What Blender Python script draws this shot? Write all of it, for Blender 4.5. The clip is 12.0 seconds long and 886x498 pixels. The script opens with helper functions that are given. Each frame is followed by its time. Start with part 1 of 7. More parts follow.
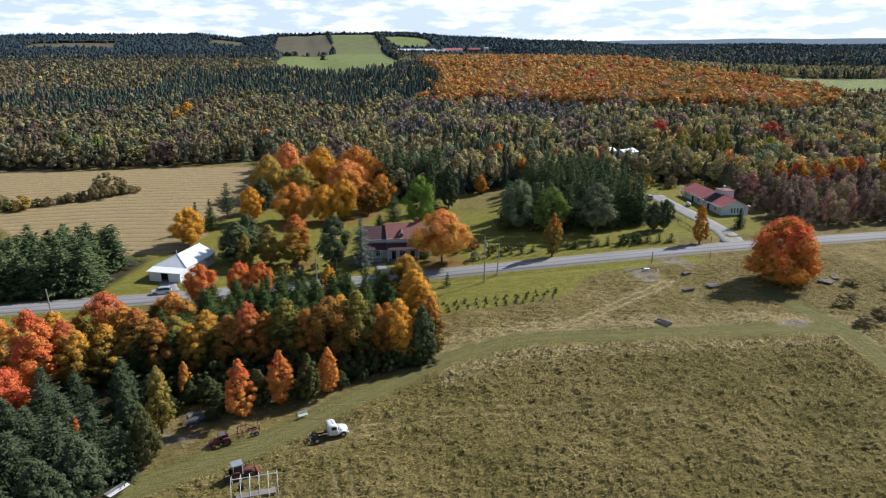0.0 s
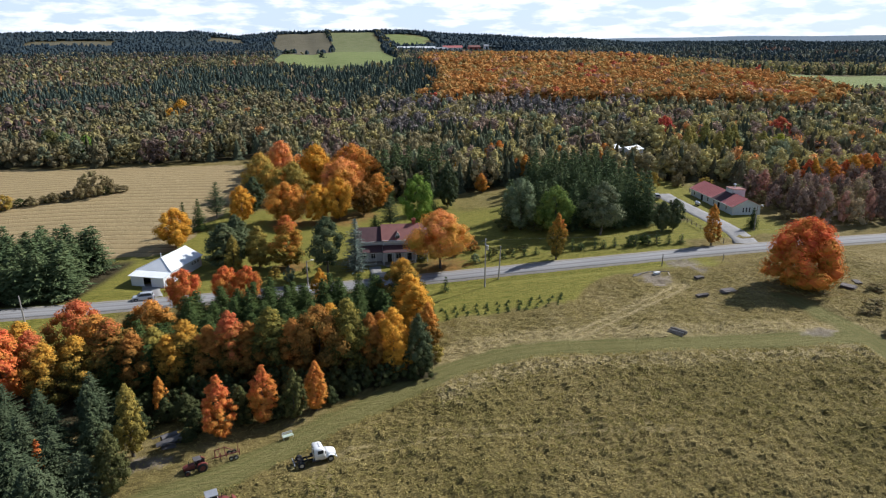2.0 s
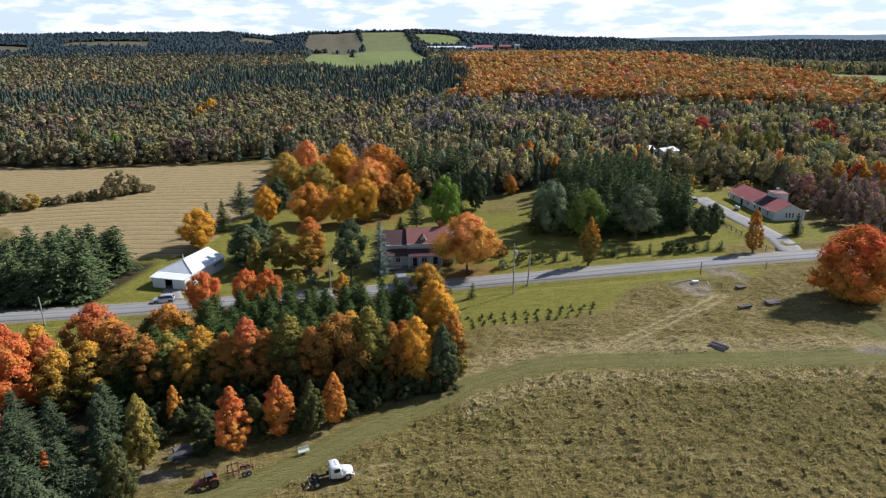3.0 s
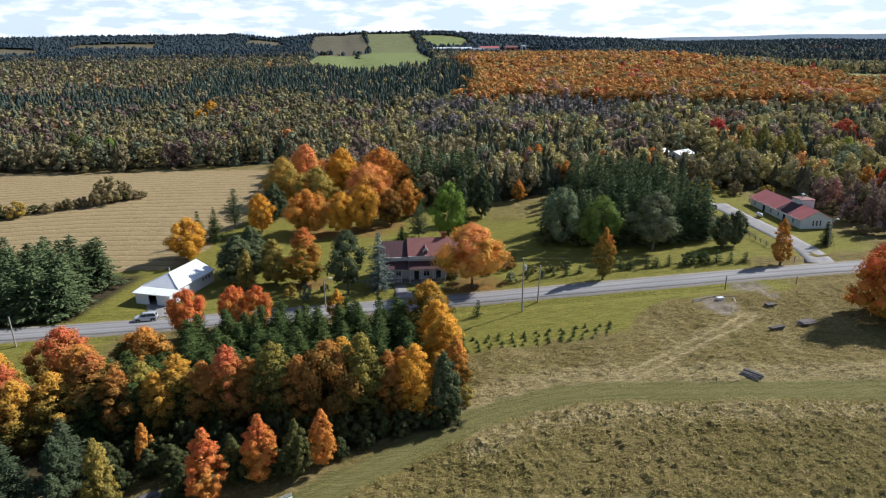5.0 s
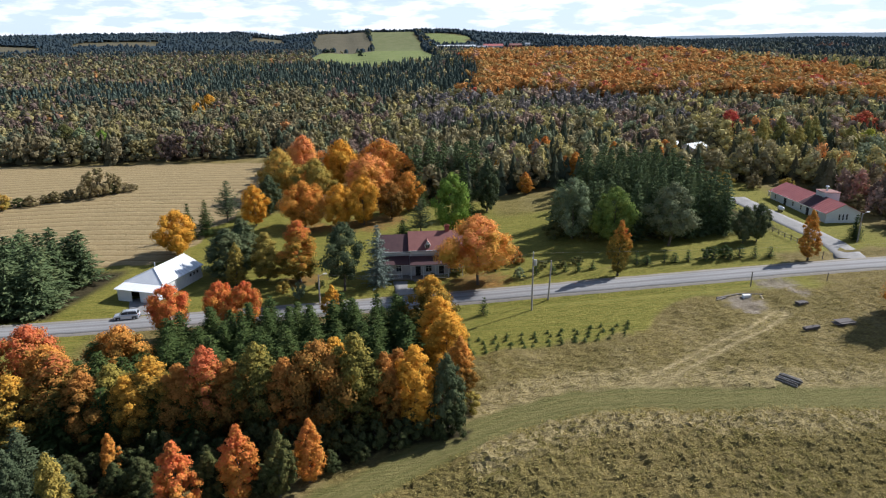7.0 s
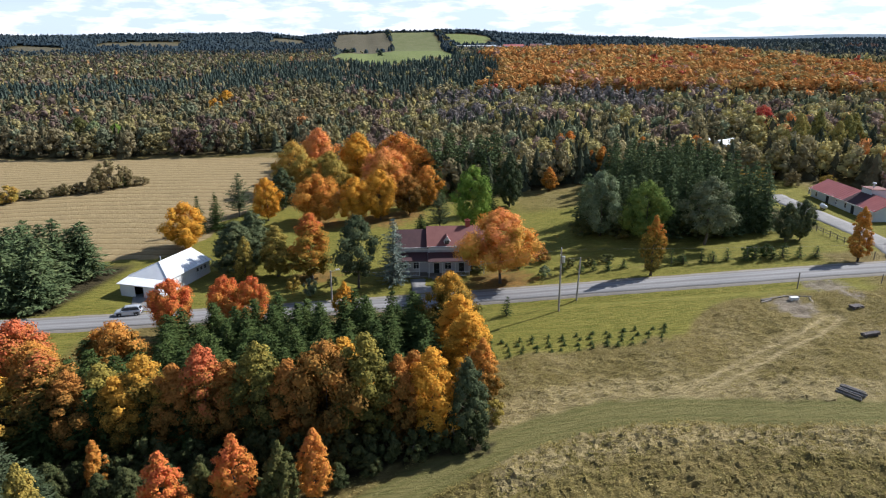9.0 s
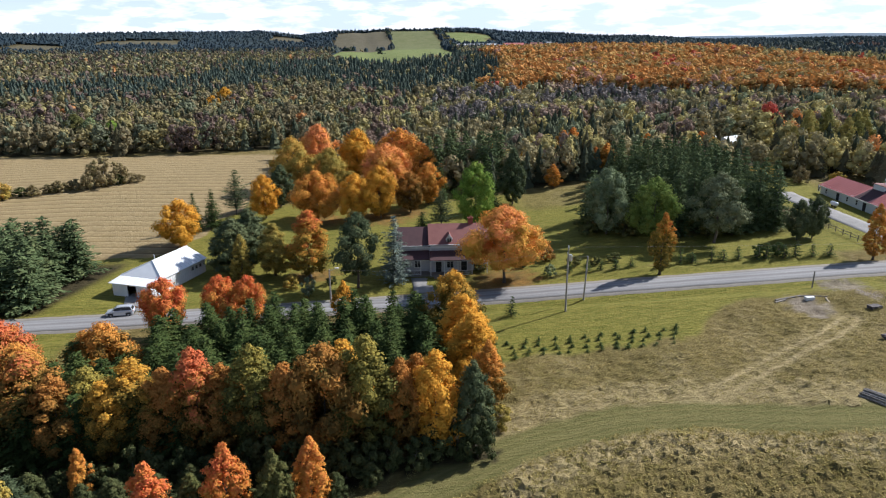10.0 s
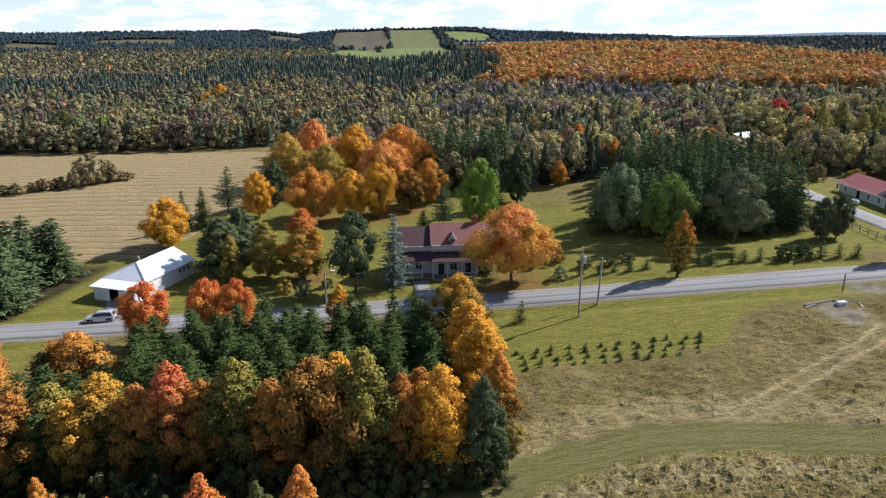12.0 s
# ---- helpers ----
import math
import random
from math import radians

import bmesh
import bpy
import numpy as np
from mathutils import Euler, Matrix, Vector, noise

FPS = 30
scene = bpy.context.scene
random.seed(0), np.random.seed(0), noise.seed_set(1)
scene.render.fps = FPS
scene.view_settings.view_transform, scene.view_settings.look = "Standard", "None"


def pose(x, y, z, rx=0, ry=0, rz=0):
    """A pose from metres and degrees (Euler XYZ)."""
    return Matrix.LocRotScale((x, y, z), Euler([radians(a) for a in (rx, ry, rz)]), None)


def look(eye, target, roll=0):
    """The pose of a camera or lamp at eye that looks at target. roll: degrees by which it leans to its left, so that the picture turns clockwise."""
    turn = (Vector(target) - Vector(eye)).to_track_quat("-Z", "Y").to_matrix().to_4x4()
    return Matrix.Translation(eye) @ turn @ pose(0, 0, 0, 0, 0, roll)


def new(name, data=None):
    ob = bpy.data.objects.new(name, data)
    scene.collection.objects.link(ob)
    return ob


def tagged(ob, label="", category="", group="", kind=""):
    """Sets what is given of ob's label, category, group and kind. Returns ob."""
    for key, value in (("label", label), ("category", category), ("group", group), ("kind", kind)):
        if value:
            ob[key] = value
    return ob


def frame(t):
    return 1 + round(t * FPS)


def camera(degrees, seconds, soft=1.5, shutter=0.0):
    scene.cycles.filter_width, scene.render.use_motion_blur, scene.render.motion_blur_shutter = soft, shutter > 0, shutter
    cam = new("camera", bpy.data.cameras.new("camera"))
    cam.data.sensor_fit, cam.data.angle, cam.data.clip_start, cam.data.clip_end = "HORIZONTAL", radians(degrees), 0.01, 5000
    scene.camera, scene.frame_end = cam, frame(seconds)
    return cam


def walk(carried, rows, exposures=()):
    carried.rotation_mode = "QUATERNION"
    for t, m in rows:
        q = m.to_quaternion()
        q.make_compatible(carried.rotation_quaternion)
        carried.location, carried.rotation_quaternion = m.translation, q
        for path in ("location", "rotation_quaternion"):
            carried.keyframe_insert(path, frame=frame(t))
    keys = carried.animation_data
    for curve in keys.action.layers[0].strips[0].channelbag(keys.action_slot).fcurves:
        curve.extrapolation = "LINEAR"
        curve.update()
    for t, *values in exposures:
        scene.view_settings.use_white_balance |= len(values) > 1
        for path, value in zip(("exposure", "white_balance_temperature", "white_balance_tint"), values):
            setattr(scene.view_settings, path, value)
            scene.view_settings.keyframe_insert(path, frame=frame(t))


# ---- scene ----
cam = camera(67.2, 12.0, soft=1.2)
PATH = [
    (0, (-3.912, 1.104, 49.543), (-3.519, 2.975, 48.955), -0.0),
    (0.5, (-3.518, 2.571, 49.203), (-3.125, 4.441, 48.612), -0.1),
    (1, (-3.042, 4.31, 48.823), (-2.65, 6.179, 48.231), -0.1),
    (1.5, (-2.49, 6.338, 48.455), (-2.098, 8.208, 47.863), -0.1),
    (2, (-1.943, 8.501, 48.128), (-1.551, 10.371, 47.535), -0.1),
    (2.5, (-1.373, 10.829, 47.834), (-0.992, 12.701, 47.241), -0.1),
    (3, (-0.742, 13.216, 47.585), (-0.433, 15.101, 46.992), -0.2),
    (3.2, (-0.475, 14.155, 47.535), (-0.186, 16.043, 46.94), -0.2),
    (4.8, (1.337, 21.813, 46.954), (1.626, 23.701, 46.363), -0.3),
    (5, (1.498, 22.7, 46.887), (1.787, 24.589, 46.298), -0.5),
    (5.5, (1.87, 24.737, 46.231), (2.162, 26.625, 45.641), -0.5),
    (6, (2.204, 26.714, 45.364), (2.497, 28.602, 44.773), -0.5),
    (6.5, (2.491, 28.599, 44.378), (2.785, 30.486, 43.786), -0.5),
    (7, (2.684, 30.453, 43.447), (2.963, 32.343, 42.856), -0.5),
    (7.5, (2.876, 32.149, 42.742), (3.114, 34.045, 42.152), -0.5),
    (7.7, (2.997, 32.835, 42.581), (3.223, 34.732, 41.99), -0.6),
    (9.3, (3.277, 38.185, 39.971), (3.503, 40.084, 39.385), -0.4),
    (9.5, (3.236, 38.84, 39.817), (3.46, 40.738, 39.23), -0.5),
    (10, (3.259, 40.437, 39.203), (3.485, 42.335, 38.614), -0.4),
    (10.5, (3.309, 42.075, 38.608), (3.535, 43.973, 38.019), -0.4),
    (11, (3.306, 43.706, 38.142), (3.533, 45.604, 37.553), -0.4),
    (11.5, (3.335, 45.382, 37.73), (3.563, 47.279, 37.14), -0.4),
    (12, (3.351, 47.026, 37.399), (3.581, 48.923, 36.809), -0.4),
]
walk(cam, [(t, look(eye, target, roll)) for t, eye, target, roll in PATH], exposures=((0.0, 0.48, 6000, 11), (12.0, 0.65, 6000, 12)))

# ---- world, sun, exposure ----
SUN_ELEVATION, SUN_AZIMUTH = 37.5, 20.0  # the azimuth turns from +x towards +y

world = bpy.data.worlds.new("sky")
scene.world = world
world.use_nodes = True
wn, wl = world.node_tree.nodes, world.node_tree.links
wn.clear()
sky = wn.new("ShaderNodeTexSky")
sky.sky_type, sky.sun_disc = "NISHITA", False
sky.sun_elevation, sky.sun_rotation = radians(SUN_ELEVATION), radians(90 - SUN_AZIMUTH)
sky.altitude, sky.air_density, sky.dust_density = 300, 1.0, 0.6
coords = wn.new("ShaderNodeTexCoord")
flat = wn.new("ShaderNodeMapping")
flat.inputs["Scale"].default_value = (15.0, 15.0, 66.0)
clouds = wn.new("ShaderNodeTexNoise")
clouds.inputs["Scale"].default_value, clouds.inputs["Detail"].default_value = 1.0, 5.0
clouds.inputs["Roughness"].default_value = 0.55
amount = wn.new("ShaderNodeValToRGB")
amount.color_ramp.elements[0].position, amount.color_ramp.elements[1].position = 0.45, 0.57
cloud_white = wn.new("ShaderNodeValToRGB")
cloud_white.color_ramp.elements[0].position, cloud_white.color_ramp.elements[0].color = 0.42, (11.2, 11.5, 11.9, 1)
cloud_white.color_ramp.elements[1].position, cloud_white.color_ramp.elements[1].color = 0.72, (12.6, 12.7, 12.9, 1)
height = wn.new("ShaderNodeSeparateXYZ")
low = wn.new("ShaderNodeMapRange")
low.inputs["From Min"].default_value, low.inputs["From Max"].default_value = 0.045, 0.13
low.inputs["To Min"].default_value, low.inputs["To Max"].default_value = 1.0, 0.06
cover = wn.new("ShaderNodeMath")
cover.operation = "MULTIPLY"
both = wn.new("ShaderNodeMix")
both.data_type = "RGBA"
background = wn.new("ShaderNodeBackground")
background.inputs["Strength"].default_value = 0.066
wout = wn.new("ShaderNodeOutputWorld")
wl.new(coords.outputs["Generated"], flat.inputs["Vector"])
wl.new(flat.outputs["Vector"], clouds.inputs["Vector"])
wl.new(clouds.outputs["Fac"], amount.inputs["Fac"])
wl.new(clouds.outputs["Fac"], cloud_white.inputs["Fac"])
wl.new(coords.outputs["Generated"], height.inputs["Vector"])
wl.new(height.outputs["Z"], low.inputs["Value"])
wl.new(amount.outputs["Color"], cover.inputs[0])
wl.new(low.outputs["Result"], cover.inputs[1])
wl.new(cover.outputs[0], both.inputs["Factor"])
veil = wn.new("ShaderNodeMix")
veil.data_type = "RGBA"
veil.inputs["B"].default_value = (8.2, 9.6, 11.5, 1)
thin = wn.new("ShaderNodeMath")
thin.operation = "MULTIPLY"
thin.inputs[1].default_value = 0.85
wl.new(low.outputs["Result"], thin.inputs[0])
wl.new(thin.outputs[0], veil.inputs["Factor"])
wl.new(sky.outputs["Color"], veil.inputs["A"])
wl.new(veil.outputs["Result"], both.inputs["A"])
wl.new(cloud_white.outputs["Color"], both.inputs["B"])
wl.new(both.outputs["Result"], background.inputs["Color"])
wl.new(background.outputs["Background"], wout.inputs["Surface"])

sun_way = Vector((math.cos(radians(SUN_AZIMUTH)) * math.cos(radians(SUN_ELEVATION)),
                  math.sin(radians(SUN_AZIMUTH)) * math.cos(radians(SUN_ELEVATION)), math.sin(radians(SUN_ELEVATION))))
sun = new("sun", bpy.data.lights.new("sun", "SUN"))
sun.data.energy, sun.data.angle, sun.data.color = 5.0, radians(0.5), (1.0, 0.95, 0.87)
sun.matrix_world = look(sun_way * 200, (0, 0, 0))

# ---- materials ----
def material(name):
    m = bpy.data.materials.new(name)
    m.use_nodes = True
    return m, m.node_tree.nodes, m.node_tree.links, m.node_tree.nodes["Principled BSDF"]


def ramp(nodes, stops):
    r = nodes.new("ShaderNodeValToRGB")
    while len(r.color_ramp.elements) < len(stops):
        r.color_ramp.elements.new(0.5)
    for e, (p, c) in zip(r.color_ramp.elements, stops):
        e.position, e.color = p, (*c, 1)
    return r


def noise_node(nodes, links, scale, detail=4.0, rough=0.6, where="Object", stretch=None):
    c = nodes.new("ShaderNodeTexCoord")
    n = nodes.new("ShaderNodeTexNoise")
    n.inputs["Scale"].default_value, n.inputs["Detail"].default_value, n.inputs["Roughness"].default_value = scale, detail, rough
    if stretch:
        mp = nodes.new("ShaderNodeMapping")
        mp.inputs["Scale"].default_value = stretch
        links.new(c.outputs[where], mp.inputs["Vector"])
        links.new(mp.outputs["Vector"], n.inputs["Vector"])
    else:
        links.new(c.outputs[where], n.inputs["Vector"])
    return n


def mix(nodes, links, fac, a, b, blend="MIX"):
    m = nodes.new("ShaderNodeMix")
    m.data_type, m.blend_type = "RGBA", blend
    for key, v in (("Factor", fac), ("A", a), ("B", b)):
        if isinstance(v, (int, float)):
            m.inputs[key].default_value = v
        elif isinstance(v, tuple):
            m.inputs[key].default_value = (*v, 1)
        else:
            links.new(v, m.inputs[key])
    return m.outputs["Result"]


def ramp_of(n, l, node, a, b):
    r = ramp(n, [(0.3, a), (0.7, b)])
    l.new(node.outputs["Fac"], r.inputs["Fac"])
    return r.outputs["Color"]


def surface(name, dark, light, rough=0.7, metal=0.0, scale=3.0, fine=30.0, bump=0.15, depth=0.01, stretch=None, spec=0.5):
    """A worn surface: two scales of noise between two colours, with a fine relief."""
    m, n, l, p = material(name)
    big = noise_node(n, l, scale, 5, 0.6, stretch=stretch)
    small = noise_node(n, l, fine, 3, 0.7)
    r = ramp(n, [(0.3, dark), (0.7, light)])
    add = n.new("ShaderNodeMath")
    add.operation = "MULTIPLY_ADD"
    add.inputs[1].default_value, add.inputs[2].default_value = 0.45, 0.0
    l.new(small.outputs["Fac"], add.inputs[0])
    tot = n.new("ShaderNodeMath")
    tot.operation = "MULTIPLY_ADD"
    tot.inputs[1].default_value = 0.55
    l.new(big.outputs["Fac"], tot.inputs[0])
    l.new(add.outputs[0], tot.inputs[2])
    l.new(tot.outputs[0], r.inputs["Fac"])
    l.new(r.outputs["Color"], p.inputs["Base Color"])
    p.inputs["Roughness"].default_value, p.inputs["Metallic"].default_value = rough, metal
    p.inputs["Specular IOR Level"].default_value = spec
    b = n.new("ShaderNodeBump")
    b.inputs["Strength"].default_value, b.inputs["Distance"].default_value = bump, depth
    l.new(small.outputs["Fac"], b.inputs["Height"])
    l.new(b.outputs["Normal"], p.inputs["Normal"])
    return m


def leaves(name, colours, through_light=0.15, patch=0.35, turned=0.0):
    """Foliage whose leaves vary one by one, in patches and from tree to tree; turned shifts the colour with height, for
    tops that autumn turned first and for the stand's shaded feet.
    """
    m, n, l, p = material(name)
    geo = n.new("ShaderNodeNewGeometry")
    info = n.new("ShaderNodeObjectInfo")
    patches = noise_node(n, l, patch, 3, 0.6)
    s = n.new("ShaderNodeMath")
    s.operation = "MULTIPLY_ADD"
    s.inputs[1].default_value = 0.34
    l.new(geo.outputs["Random Per Island"], s.inputs[0])
    s2 = n.new("ShaderNodeMath")
    s2.operation = "MULTIPLY_ADD"
    s2.inputs[1].default_value, s2.inputs[2].default_value = 1.3, -0.42
    l.new(patches.outputs["Fac"], s2.inputs[0])
    l.new(s2.outputs[0], s.inputs[2])
    s3 = n.new("ShaderNodeMath")
    s3.operation = "MULTIPLY_ADD"
    s3.inputs[1].default_value = 0.30
    l.new(info.outputs["Random"], s3.inputs[0])
    l.new(s.outputs[0], s3.inputs[2])
    fac = s3.outputs[0]
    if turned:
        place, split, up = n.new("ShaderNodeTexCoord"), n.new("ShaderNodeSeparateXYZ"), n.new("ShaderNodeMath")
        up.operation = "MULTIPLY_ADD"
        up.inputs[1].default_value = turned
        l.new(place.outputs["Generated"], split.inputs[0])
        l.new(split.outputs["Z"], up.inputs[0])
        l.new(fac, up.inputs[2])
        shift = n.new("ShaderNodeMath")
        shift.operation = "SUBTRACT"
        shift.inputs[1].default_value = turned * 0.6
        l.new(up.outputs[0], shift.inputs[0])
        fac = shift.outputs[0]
    k = len(colours)
    r = ramp(n, [(0.15 + 0.7 * i / (k - 1), c) for i, c in enumerate(colours)])
    l.new(fac, r.inputs["Fac"])
    l.new(r.outputs["Color"], p.inputs["Base Color"])
    p.inputs["Roughness"].default_value, p.inputs["Specular IOR Level"].default_value = 0.85, 0.06
    t = n.new("ShaderNodeBsdfTranslucent")
    l.new(r.outputs["Color"], t.inputs["Color"])
    mx = n.new("ShaderNodeMixShader")
    mx.inputs["Fac"].default_value = through_light
    l.new(p.outputs["BSDF"], mx.inputs[1])
    l.new(t.outputs["BSDF"], mx.inputs[2])
    l.new(mx.outputs["Shader"], n["Material Output"].inputs["Surface"])
    return m


def woodland(name):
    """Foliage of many trees in one mesh: each tree brings its own colour, the leaves vary round it."""
    m, n, l, p = material(name)
    geo = n.new("ShaderNodeNewGeometry")
    a = n.new("ShaderNodeAttribute")
    a.attribute_name = "tint"
    hsv = n.new("ShaderNodeHueSaturation")
    v = n.new("ShaderNodeMapRange")
    v.inputs["To Min"].default_value, v.inputs["To Max"].default_value = 0.86, 1.14
    l.new(geo.outputs["Random Per Island"], v.inputs["Value"])
    l.new(v.outputs["Result"], hsv.inputs["Value"])
    mott = noise_node(n, l, 0.9, 3, 0.7)
    l.new(mix(n, l, 0.5, a.outputs["Color"], ramp_of(n, l, mott, (0.6, 0.6, 0.6), (1.35, 1.32, 1.25)), "MULTIPLY"), hsv.inputs["Color"])
    l.new(hsv.outputs["Color"], p.inputs["Base Color"])
    p.inputs["Roughness"].default_value, p.inputs["Specular IOR Level"].default_value = 0.9, 0.04
    t = n.new("ShaderNodeBsdfTranslucent")
    l.new(hsv.outputs["Color"], t.inputs["Color"])
    mx = n.new("ShaderNodeMixShader")
    mx.inputs["Fac"].default_value = 0.16
    l.new(p.outputs["BSDF"], mx.inputs[1])
    l.new(t.outputs["BSDF"], mx.inputs[2])
    l.new(mx.outputs["Shader"], n["Material Output"].inputs["Surface"])
    return m


def road_surface():
    """Worn chip-seal: two pale wheel lanes on each side, following the attribute "across" in metres from the crown."""
    m, n, l, p = material("worn_road")
    a = n.new("ShaderNodeAttribute")
    a.attribute_name = "across"
    wear = noise_node(n, l, 0.35, 5, 0.65, stretch=(0.15, 1.5, 1))
    grit = noise_node(n, l, 5.0, 3, 0.7)
    lanes = ramp(n, [(0.0, (0.18, 0.175, 0.17)), (0.10, (0.19, 0.185, 0.18)), (0.24, (0.26, 0.255, 0.255)), (0.40, (0.25, 0.245, 0.245)), (0.52, (0.205, 0.20, 0.195)), (0.64, (0.255, 0.25, 0.25)), (0.78, (0.22, 0.215, 0.21)), (1.0, (0.13, 0.12, 0.11))])
    size = n.new("ShaderNodeMath")
    size.operation = "MULTIPLY_ADD"
    size.inputs[1].default_value, size.inputs[2].default_value = 0.43, -0.04
    l.new(a.outputs["Fac"], size.inputs[0])
    sway = n.new("ShaderNodeMath")
    sway.operation = "MULTIPLY_ADD"
    sway.inputs[1].default_value = 0.08
    l.new(wear.outputs["Fac"], sway.inputs[0])
    l.new(size.outputs[0], sway.inputs[2])
    l.new(sway.outputs[0], lanes.inputs["Fac"])
    c = mix(n, l, 0.7, lanes.outputs["Color"], ramp_of(n, l, wear, (0.72, 0.72, 0.72), (1.2, 1.2, 1.2)), "MULTIPLY")
    l.new(mix(n, l, 0.5, c, ramp_of(n, l, grit, (0.7, 0.7, 0.7), (1.25, 1.25, 1.25)), "MULTIPLY"), p.inputs["Base Color"])
    p.inputs["Roughness"].default_value, p.inputs["Specular IOR Level"].default_value = 0.9, 0.25
    return m


def ground_material():
    m, n, l, p = material("grassland")

    def mask(name):
        a = n.new("ShaderNodeAttribute")
        a.attribute_name = name
        return a.outputs["Fac"]

    broad = noise_node(n, l, 0.045, 4, 0.6)
    mid = noise_node(n, l, 0.45, 5, 0.65)
    fine = noise_node(n, l, 2.6, 4, 0.7)
    swath = noise_node(n, l, 1.3, 6, 0.72, stretch=(0.32, 2.0, 1.0))

    def two(dark, light, a, b, k):
        r1 = ramp(n, [(0.32, dark), (0.68, light)])
        l.new(a.outputs["Fac"], r1.inputs["Fac"])
        r2 = ramp(n, [(0.25, (0.5, 0.5, 0.5)), (0.75, (1.35, 1.3, 1.25))])
        l.new(b.outputs["Fac"], r2.inputs["Fac"])
        return mix(n, l, k, r1.outputs["Color"], r2.outputs["Color"], "MULTIPLY")

    meadow_green = two((0.106, 0.091, 0.028), (0.184, 0.148, 0.053), mid, swath, 0.85)
    meadow_dry = two((0.136, 0.107, 0.038), (0.256, 0.198, 0.082), swath, fine, 0.8)
    rb = ramp(n, [(0.36, (0.15, 0.15, 0.15)), (0.66, (0.85, 0.85, 0.85))])
    l.new(broad.outputs["Fac"], rb.inputs["Fac"])
    colour = mix(n, l, rb.outputs["Color"], meadow_green, meadow_dry)
    colour = mix(n, l, mask("dry"), colour, two((0.29, 0.23, 0.115), (0.46, 0.38, 0.21), swath, fine, 0.7))
    colour = mix(n, l, mask("lawn"), colour, two((0.110, 0.122, 0.020), (0.250, 0.218, 0.052), swath, fine, 0.7))
    # hay stubble in windrows, which follow the attribute "row" in metres
    bend = n.new("ShaderNodeMath")
    bend.operation = "MULTIPLY_ADD"
    bend.inputs[1].default_value = 0.36
    l.new(mid.outputs["Fac"], bend.inputs[0])
    per = n.new("ShaderNodeMath")
    per.operation = "MULTIPLY"
    per.inputs[1].default_value = 0.30
    l.new(mask("row"), per.inputs[0])
    l.new(per.outputs[0], bend.inputs[2])
    saw = n.new("ShaderNodeMath")
    saw.operation = "FRACT"
    l.new(bend.outputs[0], saw.inputs[0])
    rw = ramp(n, [(0.0, (0.16, 0.115, 0.05)), (0.10, (0.24, 0.175, 0.085)), (0.25, (0.31, 0.235, 0.12)), (0.8, (0.33, 0.255, 0.135)), (0.97, (0.40, 0.32, 0.18))])
    l.new(saw.outputs[0], rw.inputs["Fac"])
    # lanes worn by wheels along the mown track
    lane = n.new("ShaderNodeTexNoise")
    lane.noise_dimensions = "1D"
    lane.inputs["Scale"].default_value, lane.inputs["Detail"].default_value = 1.1, 2.0
    l.new(mask("lane"), lane.inputs["W"])
    hay = mix(n, l, 0.6, rw.outputs["Color"], ramp_of(n, l, swath, (0.5, 0.5, 0.52), (1.16, 1.12, 1.06)), "MULTIPLY")
    worn = mix(n, l, 0.55, ramp_of(n, l, lane, (0.075, 0.085, 0.02), (0.24, 0.205, 0.09)), two((0.08, 0.09, 0.022), (0.165, 0.145, 0.05), swath, fine, 0.6))
    colour = mix(n, l, mask("mown"), colour, worn)
    colour = mix(n, l, mask("hay"), colour, hay)
    colour = mix(n, l, mask("field"), colour, two((0.13, 0.165, 0.05), (0.19, 0.215, 0.085), broad, mid, 0.4))
    colour = mix(n, l, mask("tilled"), colour, two((0.095, 0.088, 0.055), (0.125, 0.11, 0.075), broad, mid, 0.4))
    colour = mix(n, l, mask("litter"), colour, two((0.10, 0.07, 0.03), (0.30, 0.15, 0.05), mid, fine, 0.7))
    colour = mix(n, l, mask("earth"), colour, two((0.14, 0.115, 0.09), (0.30, 0.26, 0.215), mid, fine, 0.7))
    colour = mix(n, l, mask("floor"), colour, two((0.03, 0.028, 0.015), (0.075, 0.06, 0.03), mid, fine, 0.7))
    l.new(colour, p.inputs["Base Color"])
    p.inputs["Roughness"].default_value, p.inputs["Specular IOR Level"].default_value = 0.95, 0.1
    b1 = n.new("ShaderNodeBump")
    b1.inputs["Strength"].default_value, b1.inputs["Distance"].default_value = 0.9, 0.35
    b2 = n.new("ShaderNodeBump")
    b2.inputs["Strength"].default_value, b2.inputs["Distance"].default_value = 0.8, 0.12
    l.new(swath.outputs["Fac"], b1.inputs["Height"])
    l.new(fine.outputs["Fac"], b2.inputs["Height"])
    l.new(b1.outputs["Normal"], b2.inputs["Normal"])
    l.new(b2.outputs["Normal"], p.inputs["Normal"])
    return m


GROUND = ground_material()
BARK = surface("bark", (0.05, 0.04, 0.03), (0.14, 0.115, 0.09), 0.9, scale=2, fine=14, bump=0.6, depth=0.04, stretch=(1, 1, 0.2))
ORANGE = leaves("orange_leaves", [(0.34, 0.17, 0.035), (0.54, 0.27, 0.05), (0.66, 0.29, 0.06), (0.64, 0.22, 0.06)], turned=0.25)
RED = leaves("red_leaves", [(0.50, 0.25, 0.05), (0.62, 0.24, 0.055), (0.66, 0.18, 0.06), (0.60, 0.12, 0.06)], turned=0.25)
LONE = leaves("red_and_orange_maple_leaves", [(0.22, 0.16, 0.03), (0.48, 0.24, 0.04), (0.64, 0.22, 0.05), (0.64, 0.13, 0.05)], turned=0.45)
CRIMSON = leaves("crimson_leaves", [(0.36, 0.04, 0.04), (0.48, 0.07, 0.06), (0.54, 0.11, 0.07), (0.52, 0.18, 0.07)])
